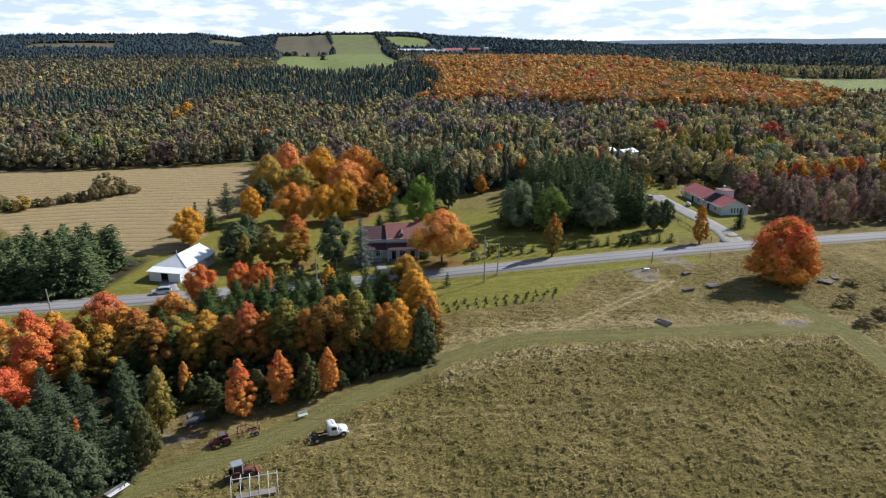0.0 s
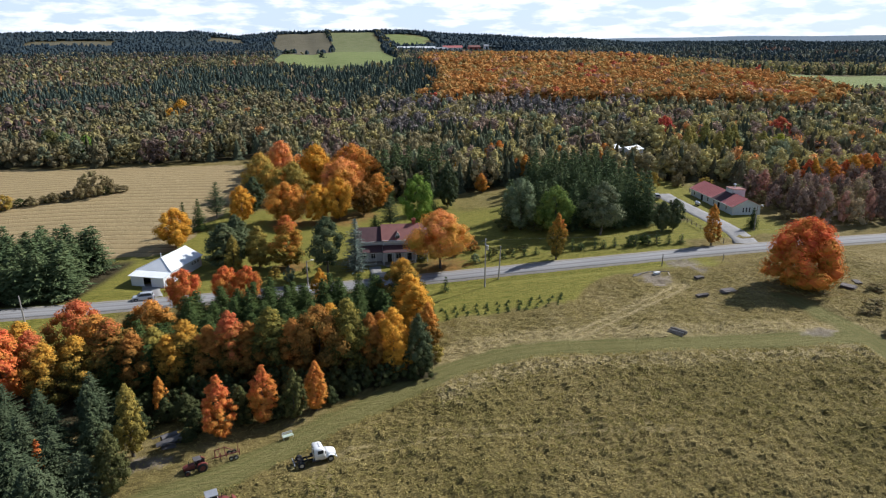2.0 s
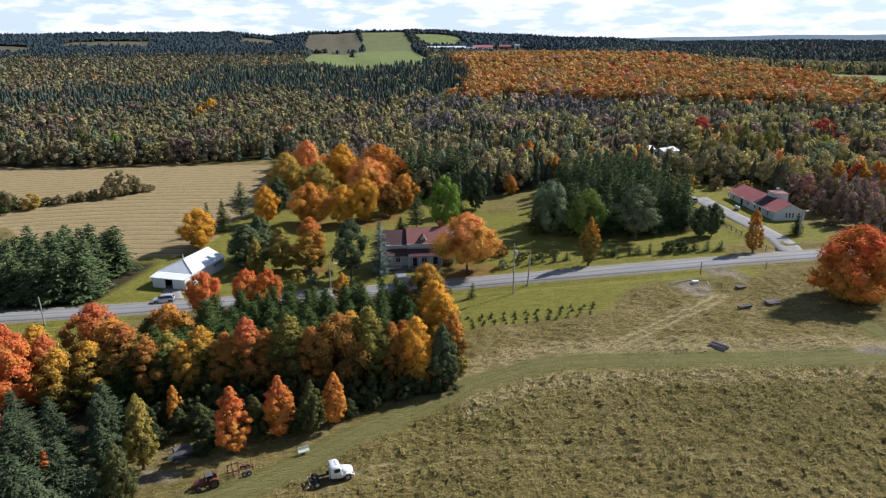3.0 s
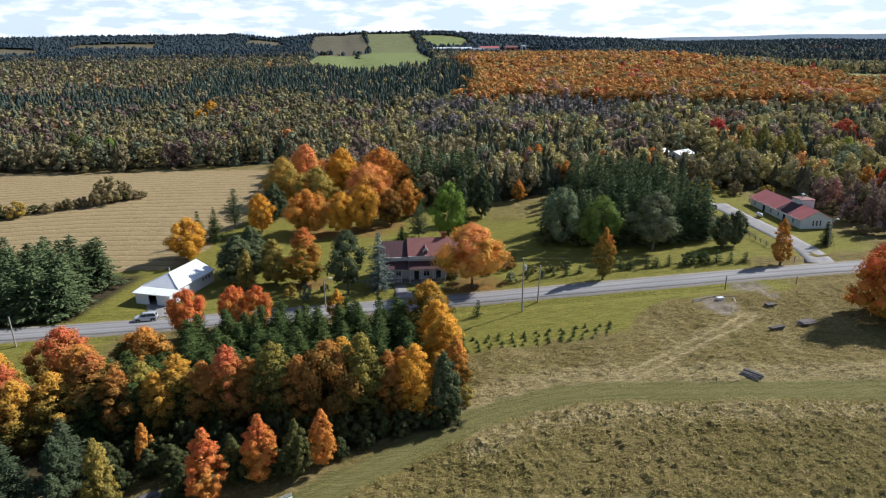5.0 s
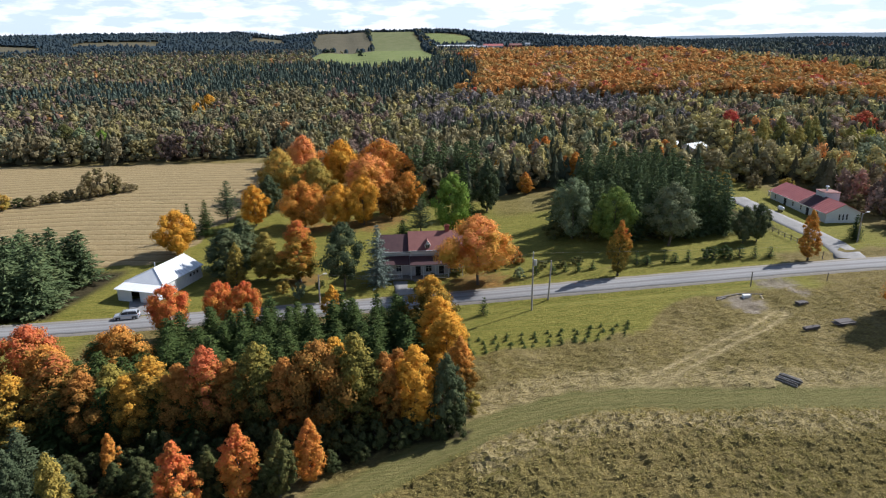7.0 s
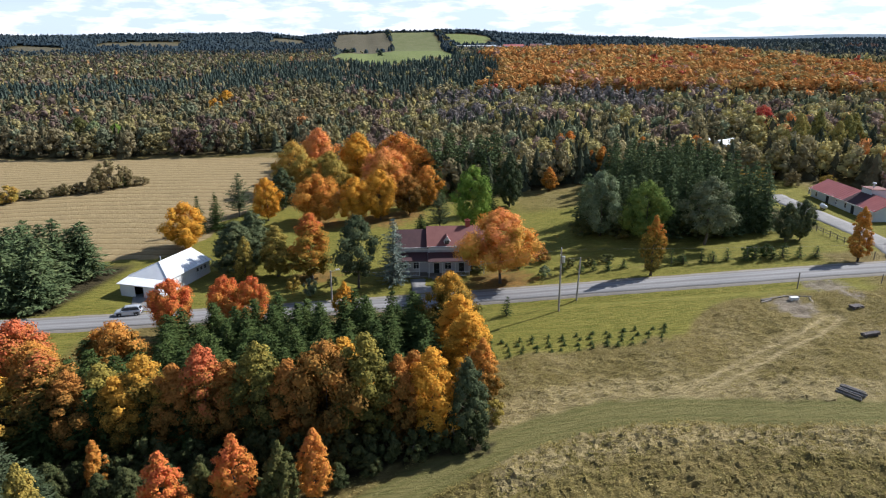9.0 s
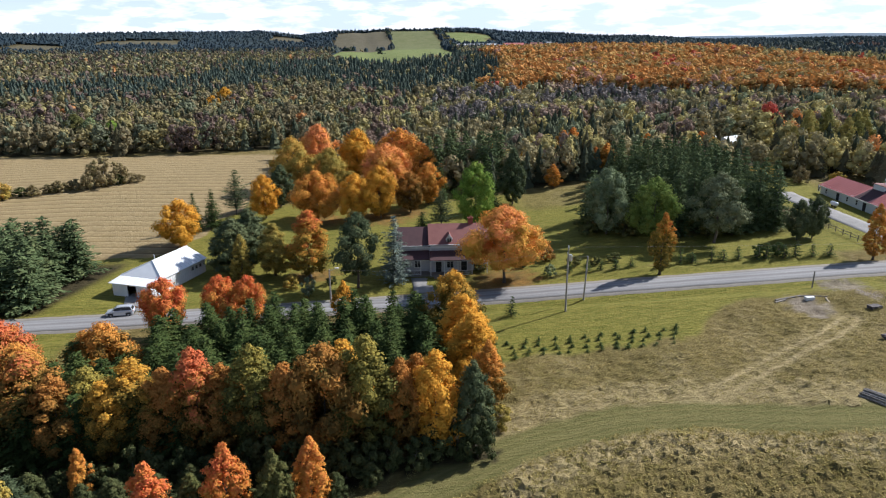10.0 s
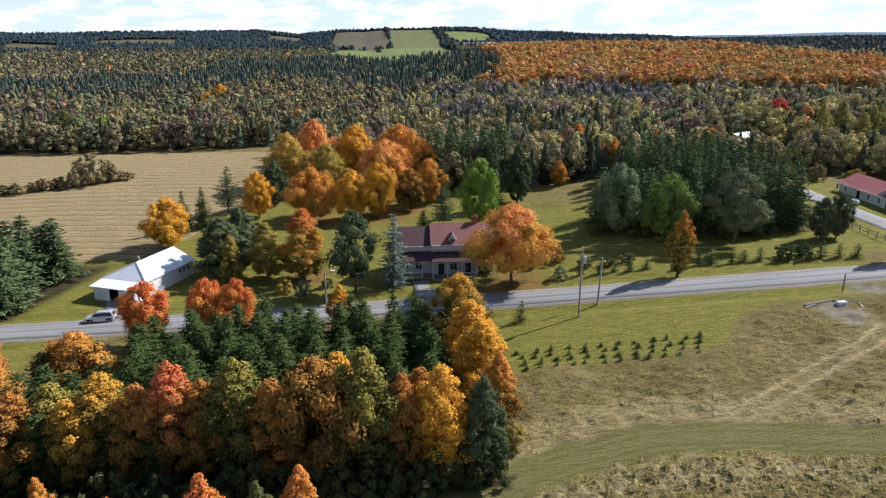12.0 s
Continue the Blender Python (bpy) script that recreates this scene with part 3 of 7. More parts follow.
def strip(name, centre, width, mat, label, lift=0.05, crown=0.0, cat="road"):
    """A road along a centre line of (x, y) points, with sloping edges that sink into the ground."""
    pts = []
    for (ax, ay), (bx, by) in zip(centre, centre[1:]):
        k = max(2, int(math.hypot(bx - ax, by - ay) / 1.5))
        pts += [(ax + (bx - ax) * i / k, ay + (by - ay) * i / k) for i in range(k)]
    pts = np.array(pts + [centre[-1]], float)
    for _ in range(12):
        pts[1:-1] = (pts[:-2] + 2 * pts[1:-1] + pts[2:]) / 4
    tan = np.gradient(pts, axis=0)
    tan /= np.linalg.norm(tan, axis=1, keepdims=True)
    nor = np.stack([-tan[:, 1], tan[:, 0]], -1)
    prof = [(-0.56, -0.5), (-0.5, 0.0), (-0.25, crown * 0.7), (0, crown), (0.25, crown * 0.7), (0.5, 0.0), (0.56, -0.5)]
    side = []
    v = []
    wob = np.random.default_rng(len(pts)).normal(0, 0.02, len(pts))
    for i, (q, nv) in enumerate(zip(pts, nor)):
        for s, z in prof:
            sw = s * (width + (wob[i] * 6 if abs(s) > 0.45 else 0))
            px, py = q + nv * sw
            v.append((px, py, h(*q) + lift + z))
            side.append(abs(s) * width)
    k = len(prof)
    f = [(i * k + j, (i + 1) * k + j, (i + 1) * k + j + 1, i * k + j + 1) for i in range(len(pts) - 1) for j in range(k - 1)]
    f = [q[::-1] for q in f]
    me = link_mesh(name, v, f, mat, True)
    me.attributes.new("across", "FLOAT", "POINT").data.foreach_set("value", np.array(side, np.float32))
    return tagged(new(name, me), label, cat, kind="structure")


strip("road_shoulder", [(x, float(road_y(x))) for x in range(-190, 200, 10)], 6.4, SHOULDER, "grey-brown gravel shoulder of the country road", 0.07)
strip("road", [(x, float(road_y(x))) for x in range(-190, 200, 10)], 4.6, ASPHALT, "narrow grey country road with paler wheel tracks", 0.12, 0.08)
strip("driveway", [(94, 134.2), (97, 141), (98.5, 156), (99.2, 172), (100, 183)], 5.0, GRAVEL, "pale gravel drive leading to the long red-roofed building", 0.07)
strip("driveway", [(12.2, 139.8), (12.0, 143), (12.2, 147.0)], 3.2, GRAVEL, "short pale gravel drive in front of the house", 0.06)
strip("driveway", [(-33, 141), (-34.2, 145), (-34.8, 149.6)], 3.4, GRAVEL, "gravel drive in front of the white shed", 0.06)

# ---- building helpers ----
def part(name, bm, mat, parent, label="", smooth=False):
    """Links a bmesh as one mesh object under a thing or a part."""
    me = bpy.data.meshes.new(name)
    bmesh.ops.recalc_face_normals(bm, faces=bm.faces)
    if smooth:
        for f in bm.faces:
            f.smooth = True
    bm.to_mesh(me)
    bm.free()
    if mat:
        me.materials.append(mat)
    ob = new(name, me)
    ob.parent = parent
    if label:
        ob["label"] = label
    return ob


def child(name, me, parent, label=""):
    ob = new(name, me)
    ob.parent = parent
    if label:
        ob["label"] = label
    return ob


def thing(name, x, y, rz=0.0, label="", category="", group="", z=None, sink=0.0):
    ob = new(name)
    ob.empty_display_size = 0.3
    ob.matrix_world = pose(x, y, (h(x, y) if z is None else z) - sink, 0, 0, rz)
    return tagged(ob, label, category, group)


# ---- foliage ----
def unit(v):
    return v / np.maximum(np.linalg.norm(v, axis=-1, keepdims=True), 1e-6)


def cards(points, normals, along, length, width, r):
    """Small bent four-sided leaves at the points, facing the normals and lying along a direction."""
    n = unit(normals)
    a = unit(along - n * (along * n).sum(-1, keepdims=True))
    b = np.cross(n, a)
    L, W = np.asarray(length)[:, None], np.asarray(width)[:, None]
    k = len(points)
    bend = n * L * r.uniform(-0.25, 0.25, (k, 1))
    v = np.stack([points - a * L * 0.5 - bend, points + b * W * 0.5 + a * L * r.uniform(-0.15, 0.15, (k, 1)),
                  points + a * L * 0.5 - bend * 0.6, points - b * W * 0.5 + a * L * r.uniform(-0.15, 0.15, (k, 1))], 1)
    return v.reshape(-1, 3), np.arange(4 * k).reshape(k, 4)


def trunk_mesh(name, height, radius, lean, r, limbs=6, crown_from=0.3, spread=0.3, forks=0):
    """A tapered, slightly bent trunk with rising limbs."""
    bm = bmesh.new()

    def tube(pts, radii, sides=7):
        rings = []
        for (p, rad), nxt in zip(zip(pts, radii), pts[1:] + [pts[-1] + (pts[-1] - pts[-2])]):
            d = (nxt - p).normalized()
            u = d.orthogonal().normalized()
            w = d.cross(u)
            rings.append([bm.verts.new(p + (u * math.cos(q) + w * math.sin(q)) * rad) for q in (6.283 * i / sides for i in range(sides))])
        for A, B in zip(rings, rings[1:]):
            for i in range(sides):
                bm.faces.new((A[i], A[(i + 1) % sides], B[(i + 1) % sides], B[i]))
        bm.faces.new(rings[-1])
        bm.faces.new(rings[0][::-1])

    top = Vector((lean[0], lean[1], height))
    spine = [Vector((0, 0, -0.25)), Vector((0, 0, 0.15))] + [top * t + Vector((r.normal(0, 0.12), r.normal(0, 0.12), 0)) for t in (0.25, 0.45, 0.65, 0.85, 1.0)]
    tube(spine, [radius * 1.5, radius * 1.1, radius * 0.85, radius * 0.65, radius * 0.45, radius * 0.25, radius * 0.08])
    for i in range(forks):
        a = 0.6 + i * 2.1
        way = Vector((math.cos(a), math.sin(a), 0)) * height * 0.42
        tube([top * 0.16, top * 0.30 + way * 0.35, top * 0.62 + way * 0.75, top * 0.95 + way], [radius * 0.8, radius * 0.65, radius * 0.42, radius * 0.12], 7)
    for i in range(limbs):
        t = crown_from + (0.85 - crown_from) * (i + 0.5) / limbs
        a = i * 2.4 + r.uniform(-0.5, 0.5)
        base = top * t
        out = Vector((math.cos(a), math.sin(a), 0)) * height * spread * (1.1 - 0.6 * t)
        tube([base, base + out * 0.5 + Vector((0, 0, height * 0.06)), base + out + Vector((0, 0, height * 0.18))],
             [radius * 0.42 * (1.1 - t), radius * 0.26 * (1.1 - t), radius * 0.06], 5)
    me = bpy.data.meshes.new(name)
    for f in bm.faces:
        f.smooth = True
    bmesh.ops.recalc_face_normals(bm, faces=bm.faces)
    bm.to_mesh(me)
    bm.free()
    me.materials.append(BARK)
    return me


CORNERS = np.array([(sx, sy, sz) for sx in (-1, 1) for sy in (-1, 1) for sz in (-1, 1)], float)
BLOCK = CORNERS * 0.53, np.array([(0, 1, 3, 2), (4, 6, 7, 5), (0, 4, 5, 1), (2, 3, 7, 6), (0, 2, 6, 4), (1, 5, 7, 3)])
# a lump of twelve rhombs: eight corners and the six points over the sides
LUMP = (np.concatenate([CORNERS * 0.54, np.concatenate([np.eye(3), -np.eye(3)])]),
        np.array([(q, 8 + i + 3 * (CORNERS[q][i] < 0), p, 8 + j + 3 * (CORNERS[q][j] < 0)) for i, j, k in ((0, 1, 2), (1, 2, 0), (0, 2, 1))
                  for q in range(8) for p in [q ^ (4 >> k)] if q < p]))


def crown_profile(shape, t):
    """Half width of a crown, 0 to 1, from its foot (t = 0) to its top (t = 1)."""
    wide, up, down = {"round": (0.42, 2.3, 2.0), "oval": (0.38, 1.9, 2.2), "flame": (0.30, 1.4, 1.8), "dome": (0.30, 2.4, 2.6)}[shape]
    u = (t - wide) / (1 - wide) if t > wide else (wide - t) / wide * 0.92
    return max(0.05, 1 - min(1, u) ** (up if t > wide else down)) ** 0.62


def broadleaf(seed, height, width, leaf, count, start=0.18, lobes=26, shape="round"):
    """Trunk and crown of a broadleaved tree: many overlapping clumps of leaves with gaps between them."""
    r = np.random.default_rng(seed)
    R = width / 2
    z0, z1 = height * start, height
    centres, radii = [], []
    for i in range(lobes):
        t = (i + 0.5) / lobes
        a = i * 2.39996 + r.uniform(-0.4, 0.4)
        lean = 1.8 if lobes >= 100 else 1.0
        prof = crown_profile(shape, t) * (1 + lean * 0.12 * math.sin(2 * a + 4 * t + seed) + 0.11 * math.sin(3 * a - 5 * t + 2 * seed))
        lr = R * (r.uniform(0.17, 0.30) if shape == "flame" else r.uniform(0.20, 0.36)) * (0.6 + 0.4 * prof) * (1.0 if lobes < 100 else 0.9)
        rad = max(0.0, R * prof - lr * 0.85) * (r.uniform(0.8, 1.08) if i % 4 else r.uniform(0.3, 0.7))
        centres.append((rad * math.cos(a), rad * math.sin(a), z0 + (z1 - z0) * (0.03 + t * 0.97) - lr * 0.7 * t))
        radii.append(lr)
    centres, radii = np.array(centres), np.array(radii)
    pick = r.choice(lobes, count, p=radii ** 2 / (radii ** 2).sum())
    d = unit(r.normal(0, 1, (count, 3)))
    d[:, 2] = np.where(d[:, 2] < -0.6, -d[:, 2], d[:, 2])
    depth = np.where(r.uniform(0, 1, count) < 0.12, r.uniform(0.4, 0.8, count), r.uniform(0.72, 1.12, count))
    squash = np.array([1, 1, 0.85])
    pts = centres[pick] + d * squash * (radii[pick] * depth)[:, None]
    away_from_stem = unit(pts - np.array([0, 0, z0 + 0.4 * (z1 - z0)]))
    out = unit(d + 0.45 * away_from_stem + 0.30 * r.normal(0, 1, (count, 3)))
    size = leaf * r.uniform(0.6, 1.35, count)
    v, f = cards(pts, out, r.normal(0, 1, (count, 3)) + np.array([0, 0, -0.6]), size, size * r.uniform(0.55, 0.9, count), r)
    # the dense twigs and leaves inside each clump, which keep the light out
    ball, sides = LUMP
    spin = np.array([Matrix.Rotation(r.uniform(0, 6.283), 3, Vector(r.normal(0, 1, 3))) for _ in range(lobes)])
    cv = (centres[:, None] + np.einsum("lij,nj->lni", spin, ball) * r.uniform(0.7, 1.05, (lobes, 14, 1)) * (radii * 0.74)[:, None, None] * squash).reshape(-1, 3)
    cf = (np.arange(lobes)[:, None, None] * 14 + sides[None]).reshape(-1, 4)
    crown = link_mesh("crown", np.concatenate([v, cv]), np.concatenate([f, cf + len(v)]))
    return trunk_mesh("trunk", height * 0.66, 0.014 * height + 0.05, (0, 0), r, 9, start + 0.05, R / height * 0.9, 3 if start > 0.2 else 0), crown


def conifer(seed, height, width, tiers, per_tier, start=0.06, droop=0.35, leaf=0.5, irregular=0.15, power=0.9):
    """A conifer: whorls of drooping boughs, each of several needle sprays."""
    r = np.random.default_rng(seed)
    P, N, A, L, W = [], [], [], [], []
    for i in range(tiers):
        t = (i + r.uniform(0, 0.8)) / tiers
        z = height * (start + (1 - start) * t)
        reach = width / 2 * (1 - t) ** power + 0.06 * width * (1 - t) + 0.10
        k = max(4, int(per_tier * (1 - 0.6 * t)))
        turn = r.uniform(0, 6.283)
        for j in range(k):
            a = turn + 6.283 * j / k + r.normal(0, 0.16)
            Lb = reach * (1 + r.normal(0, irregular))
            out = np.array([math.cos(a), math.sin(a), 0])
            side = np.array([-out[1], out[0], 0])
            sprays = max(2, int(Lb / (leaf * 0.62)))
            for q in range(sprays):
                s = (q + 0.7) / sprays
                drop = -droop * Lb * s * s + 0.10 * Lb * s
                for sgn in ((-1, 1) if s < 0.86 else (0,)):
                    P.append(out * Lb * s + side * sgn * leaf * 0.32 + np.array([0, 0, z + drop + r.normal(0, 0.05)]))
                    N.append(np.array([0, 0, 1.0]) + 0.45 * out * s + r.normal(0, 0.5, 3))
                    A.append(out + side * sgn * 0.75 + np.array([0, 0, 0.35 - droop * 1.3 * s]))
                    L.append(leaf * r.uniform(0.9, 1.5))
                    W.append(leaf * r.uniform(0.32, 0.55))
    for q in range(6):
        P.append(np.array([0, 0, height * (1 - 0.012 * q)]))
        N.append(r.normal(0, 1, 3) * np.array([1, 1, 0.1]))
        A.append(np.array([0, 0, 1.0]))
        L.append(leaf * 0.9)
        W.append(leaf * 0.25)
    v, f = cards(np.array(P), np.array(N), np.array(A), np.array(L), np.array(W), r)
    return trunk_mesh("trunk", height * 0.97, 0.012 * height + 0.05, (0, 0), r, 0), link_mesh("crown", v, f)


SHAPES = {
    "broad": [(13.0, 13.0, broadleaf(q, 13, 13, 0.34, 13000, 0.07, 60, w)) for q, w in ((11, "round"), (12, "dome"))],
    "dome": [(13.0, 13.0, broadleaf(18, 13, 13, 0.28, 20000, 0.02, 100, "dome"))],
    "spread": [(13.0, 13.0, broadleaf(14, 13, 13, 0.30, 15500, 0.20, 56, "dome"))],
    "round": [(10.5, 9.0, broadleaf(q, 10.5, 9.0, 0.28, 9500, 0.06, 52, "round")) for q in (21, 22, 23)],
    "oval": [(11.5, 6.0, broadleaf(q, 11.5, 6.0, 0.25, 9500, 0.03, 58, "oval")) for q in (31, 32, 33, 34)],
    "flame": [(8.5, 4.2, broadleaf(q, 8.5, 4.2, 0.20, 6500, 0.03, 90, "flame")) for q in (41, 42, 43)],
    "spruce": [(12.0, 5.2, conifer(q, 12, 5.2, 27, 13, 0.02, 0.04, 0.50, 0.26, 0.66)) for q in (51, 52, 53, 54)],
    "far_spruce": [(12.0, 5.2, conifer(q, 12, 5.2, 21, 11, 0.02, 0.04, 0.85, 0.26, 0.6)) for q in (56, 57, 58)],
    "bushy": [(10.0, 7.0, broadleaf(q, 10.0, 7.0, 0.28, 7000, 0.02, 80, "flame")) for q in (91, 92)],
    "young": [(2.2, 1.1, conifer(q, 2.2, 1.1, 9, 7, 0.04, 0.1, 0.20)) for q in (61, 62)],
    "open_pine": [(12.0, 9.0, broadleaf(q, 12.0, 9.0, 0.30, 6500, 0.17, 30, "oval")) for q in (96, 97)],
    "pine": [(13.0, 7.0, conifer(q, 13, 7.0, 24, 11, 0.14, -0.10, 0.55, 0.35, 0.5)) for q in (71, 72)],
    "shrub": [(3.0, 3.4, broadleaf(q, 3.0, 3.4, 0.20, 1500, 0.02, 20, "dome")) for q in (81, 82)],
}
KINDS = {"broad": "maple_tree", "round": "maple_tree", "oval": "maple_tree", "flame": "maple_tree", "spruce": "spruce_tree", "far_spruce": "spruce_tree", "young": "spruce_sapling",
         "pine": "pine_tree", "open_pine": "pine_tree", "bushy": "pine_tree", "spread": "maple_tree", "dome": "maple_tree", "shrub": "shrub"}
tree_rng = random.Random(77)
crown_meshes = {}


def plant(shape, x, y, height, width, mat, label, category="tree", group="", name="", lift=0.0):
    """One tree with its own trunk and crown."""
    i = tree_rng.randrange(len(SHAPES[shape]))
    H, W, (trunk, crown) = SHAPES[shape][i]
    key = (shape, i, mat.name)
    if key not in crown_meshes:
        me = crown.copy()
        me.materials.clear()
        me.materials.append(mat)
        crown_meshes[key] = me
    ob = thing(name or KINDS[shape], x, y, 0, label, category, group)
    sx = width / W * tree_rng.uniform(0.96, 1.04)
    m = pose(x, y, h(x, y) + lift, tree_rng.uniform(-1.5, 1.5), tree_rng.uniform(-1.5, 1.5), tree_rng.uniform(0, 360))
    ob.matrix_world = m @ Matrix.Diagonal((sx, sx, height / H, 1))
    child("trunk", trunk, ob)
    child("crown", crown_meshes[key], ob)
    return ob


# ---- the yard and the roadside ----
for row in [
    ("dome", 85.6, 107.2, 13.2, 15.6, LONE, "large red and orange maple alone in the meadow"),
    ("flame", 85.9, 135.7, 9.3, 4.2, ORANGE, "slender orange maple beside the gravel drive"),
    ("spread", 25.3, 141.2, 12.6, 13.0, CORAL, "spreading orange maple in front of the house"),
    ("flame", 49.8, 136.9, 10.0, 4.6, TURNING, "upright orange and olive maple beside the road"),
    ("round", 26.1, 174.1, 14.0, 9.4, GREEN, "tall bright green broadleaf tree behind the house"),
    ("round", 49.3, 160.0, 13.2, 10.0, SAGE, "silvery grey-green willow beside the lawn"),
    ("round", 55.8, 154.0, 12.0, 9.4, MID_GREEN, "mid-green broadleaf tree beside the willow"),
    ("open_pine", 65.6, 149.4, 13.0, 10.5, GREY_PINE, "grey-green open pine with a bare trunk on the lawn"),
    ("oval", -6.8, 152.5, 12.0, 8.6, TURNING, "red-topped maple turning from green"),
    ("oval", -13.0, 154.7, 9.6, 7.2, OLIVE, "olive-brown maple between dark conifers"),
    ("flame", -18.4, 152.4, 8.6, 4.2, OLIVE, "thin yellow-green tree beside a dark conifer"),
    ("round", -33.5, 173.2, 9.9, 9.6, GOLD, "golden maple behind the white shed"),
    ("round", -19.0, 190.0, 10.1, 7.5, GOLD, "golden orange maple at the edge of the hay field"),
]:
    plant(*row)
for row in [
    ("round", -14.5, 214.0, 13.4, 12.0, OLIVE), ("round", -5.5, 209.0, 11.6, 10.5, OLIVE), ("broad", -8.9, 226.1, 14.4, 12.5, CORAL),
    ("broad", 1.6, 225.1, 13.6, 13.0, GOLD), ("broad", 13.4, 222.4, 14.6, 13.5, ORANGE), ("round", 18.0, 212.0, 12.6, 10.5, ORANGE),
    ("broad", 9.0, 206.4, 13.2, 13.5, CORAL), ("broad", -7.3, 186.8, 11.4, 11.6, ORANGE), ("round", 1.3, 185.3, 10.8, 8.2, GOLD),
    ("round", 6.6, 186.4, 12.0, 8.8, GOLD), ("round", 13.6, 190.3, 9.6, 8.2, BROWN), ("round", 18.4, 196.0, 10.4, 8.0, ORANGE),
]:
    plant(*row, "tall autumn maple in the grove behind the house", "tree", "grove behind the house")
for row in [
    ("bushy", 37.4, 189.4, 13.3, 7.4, PINE, "dark spruce at the edge of the clearing"),
    ("round", 80.4, 147.6, 7.6, 5.0, PINE, "dark round-topped spruce on the lawn"),
    ("round", 83.8, 148.3, 7.9, 5.2, PINE, "dark round-topped spruce on the lawn"),
    ("spruce", 7.8, 146.3, 11.5, 5.0, BLUE, "blue spruce in front of the house"),
    ("open_pine", 1.6, 145.3, 13.0, 8.8, PINE, "tall dark pine with open boughs by the road"),
    ("bushy", -20.6, 157.2, 10.2, 9.6, PINE, "dark conifer beside the white shed"),
    ("bushy", -18.0, 162.0, 10.6, 8.5, PINE, "dark conifer beside the white shed"),
    ("spruce", -32.7, 182.9, 8.4, 3.4, SPRUCE, "small dark spruce at the field edge"),
    ("pine", -26.1, 193.8, 10.4, 5.0, PINE, "dark pine at the field edge"),
    ("spruce", -29.6, 184.9, 8.4, 4.0, SPRUCE, "small dark spruce at the field edge"),
    ("bushy", -16.5, 198.9, 10.0, 7.6, PINE, "dark conifer in front of the maple grove"),
    ("spruce", 21.6, 198.3, 8.6, 4.0, SPRUCE, "narrow dark spruce behind the house"),
    ("pine", 19.3, 177.3, 8.2, 5.0, PINE, "small grey-green pine behind the house"),
    ("spruce", 14.4, 168.0, 6.0, 4.0, SPRUCE, "low dark spruce behind the house roof"),
    ("spruce", 31.0, 186.0, 12.6, 6.0, SPRUCE, "dark spruce at the edge of the clearing"),
    ("spruce", 102.8, 145.0, 5.2, 3.0, SPRUCE, "small dark spruce at the building's corner"),
]:
    plant(*row)
# the tall dark conifers behind the grove
for i in range(16):
    a = tree_rng.uniform(20, 40)
    plant("far_spruce", a, tree_rng.uniform(206, 228), tree_rng.uniform(12, 16), tree_rng.uniform(4.5, 6), HAZED_SPRUCE, "tall dark spruce behind the grove", "tree", "spruces behind the house")
# small spruces planted along the road
for i in range(18):
    x = 36.5 + i * 2.55 + tree_rng.uniform(-0.6, 0.6)
    if abs(x - 49.8) > 1.5:
        plant("young", x, 141.0 - 0.055 * (x - 36) + tree_rng.uniform(-0.5, 0.5), tree_rng.uniform(1.5, 3.2), tree_rng.uniform(1.4, 2.3), SPRUCE,
              "small green spruce in the row along the road", "tree", "hedge of young spruces")
plant("young", 23.4, 127.2, 2.9, 1.7, SPRUCE, "small lone spruce in the roadside grass")
# seedlings in lines on the mown strip
for line in range(4):
    for i in range(13):
        s = i / 12
        x = 19.0 + s * (24.3 - line * 0.9) + tree_rng.uniform(-0.35, 0.35)
        y = 118.4 - line * 1.35 - 1.9 * s + tree_rng.uniform(-0.25, 0.25)
        plant("young", x, y, tree_rng.uniform(0.4, 0.75), tree_rng.uniform(0.55, 0.9), SPRUCE, "knee-high conifer seedling in a planted row", "seedling", "rows of seedlings")

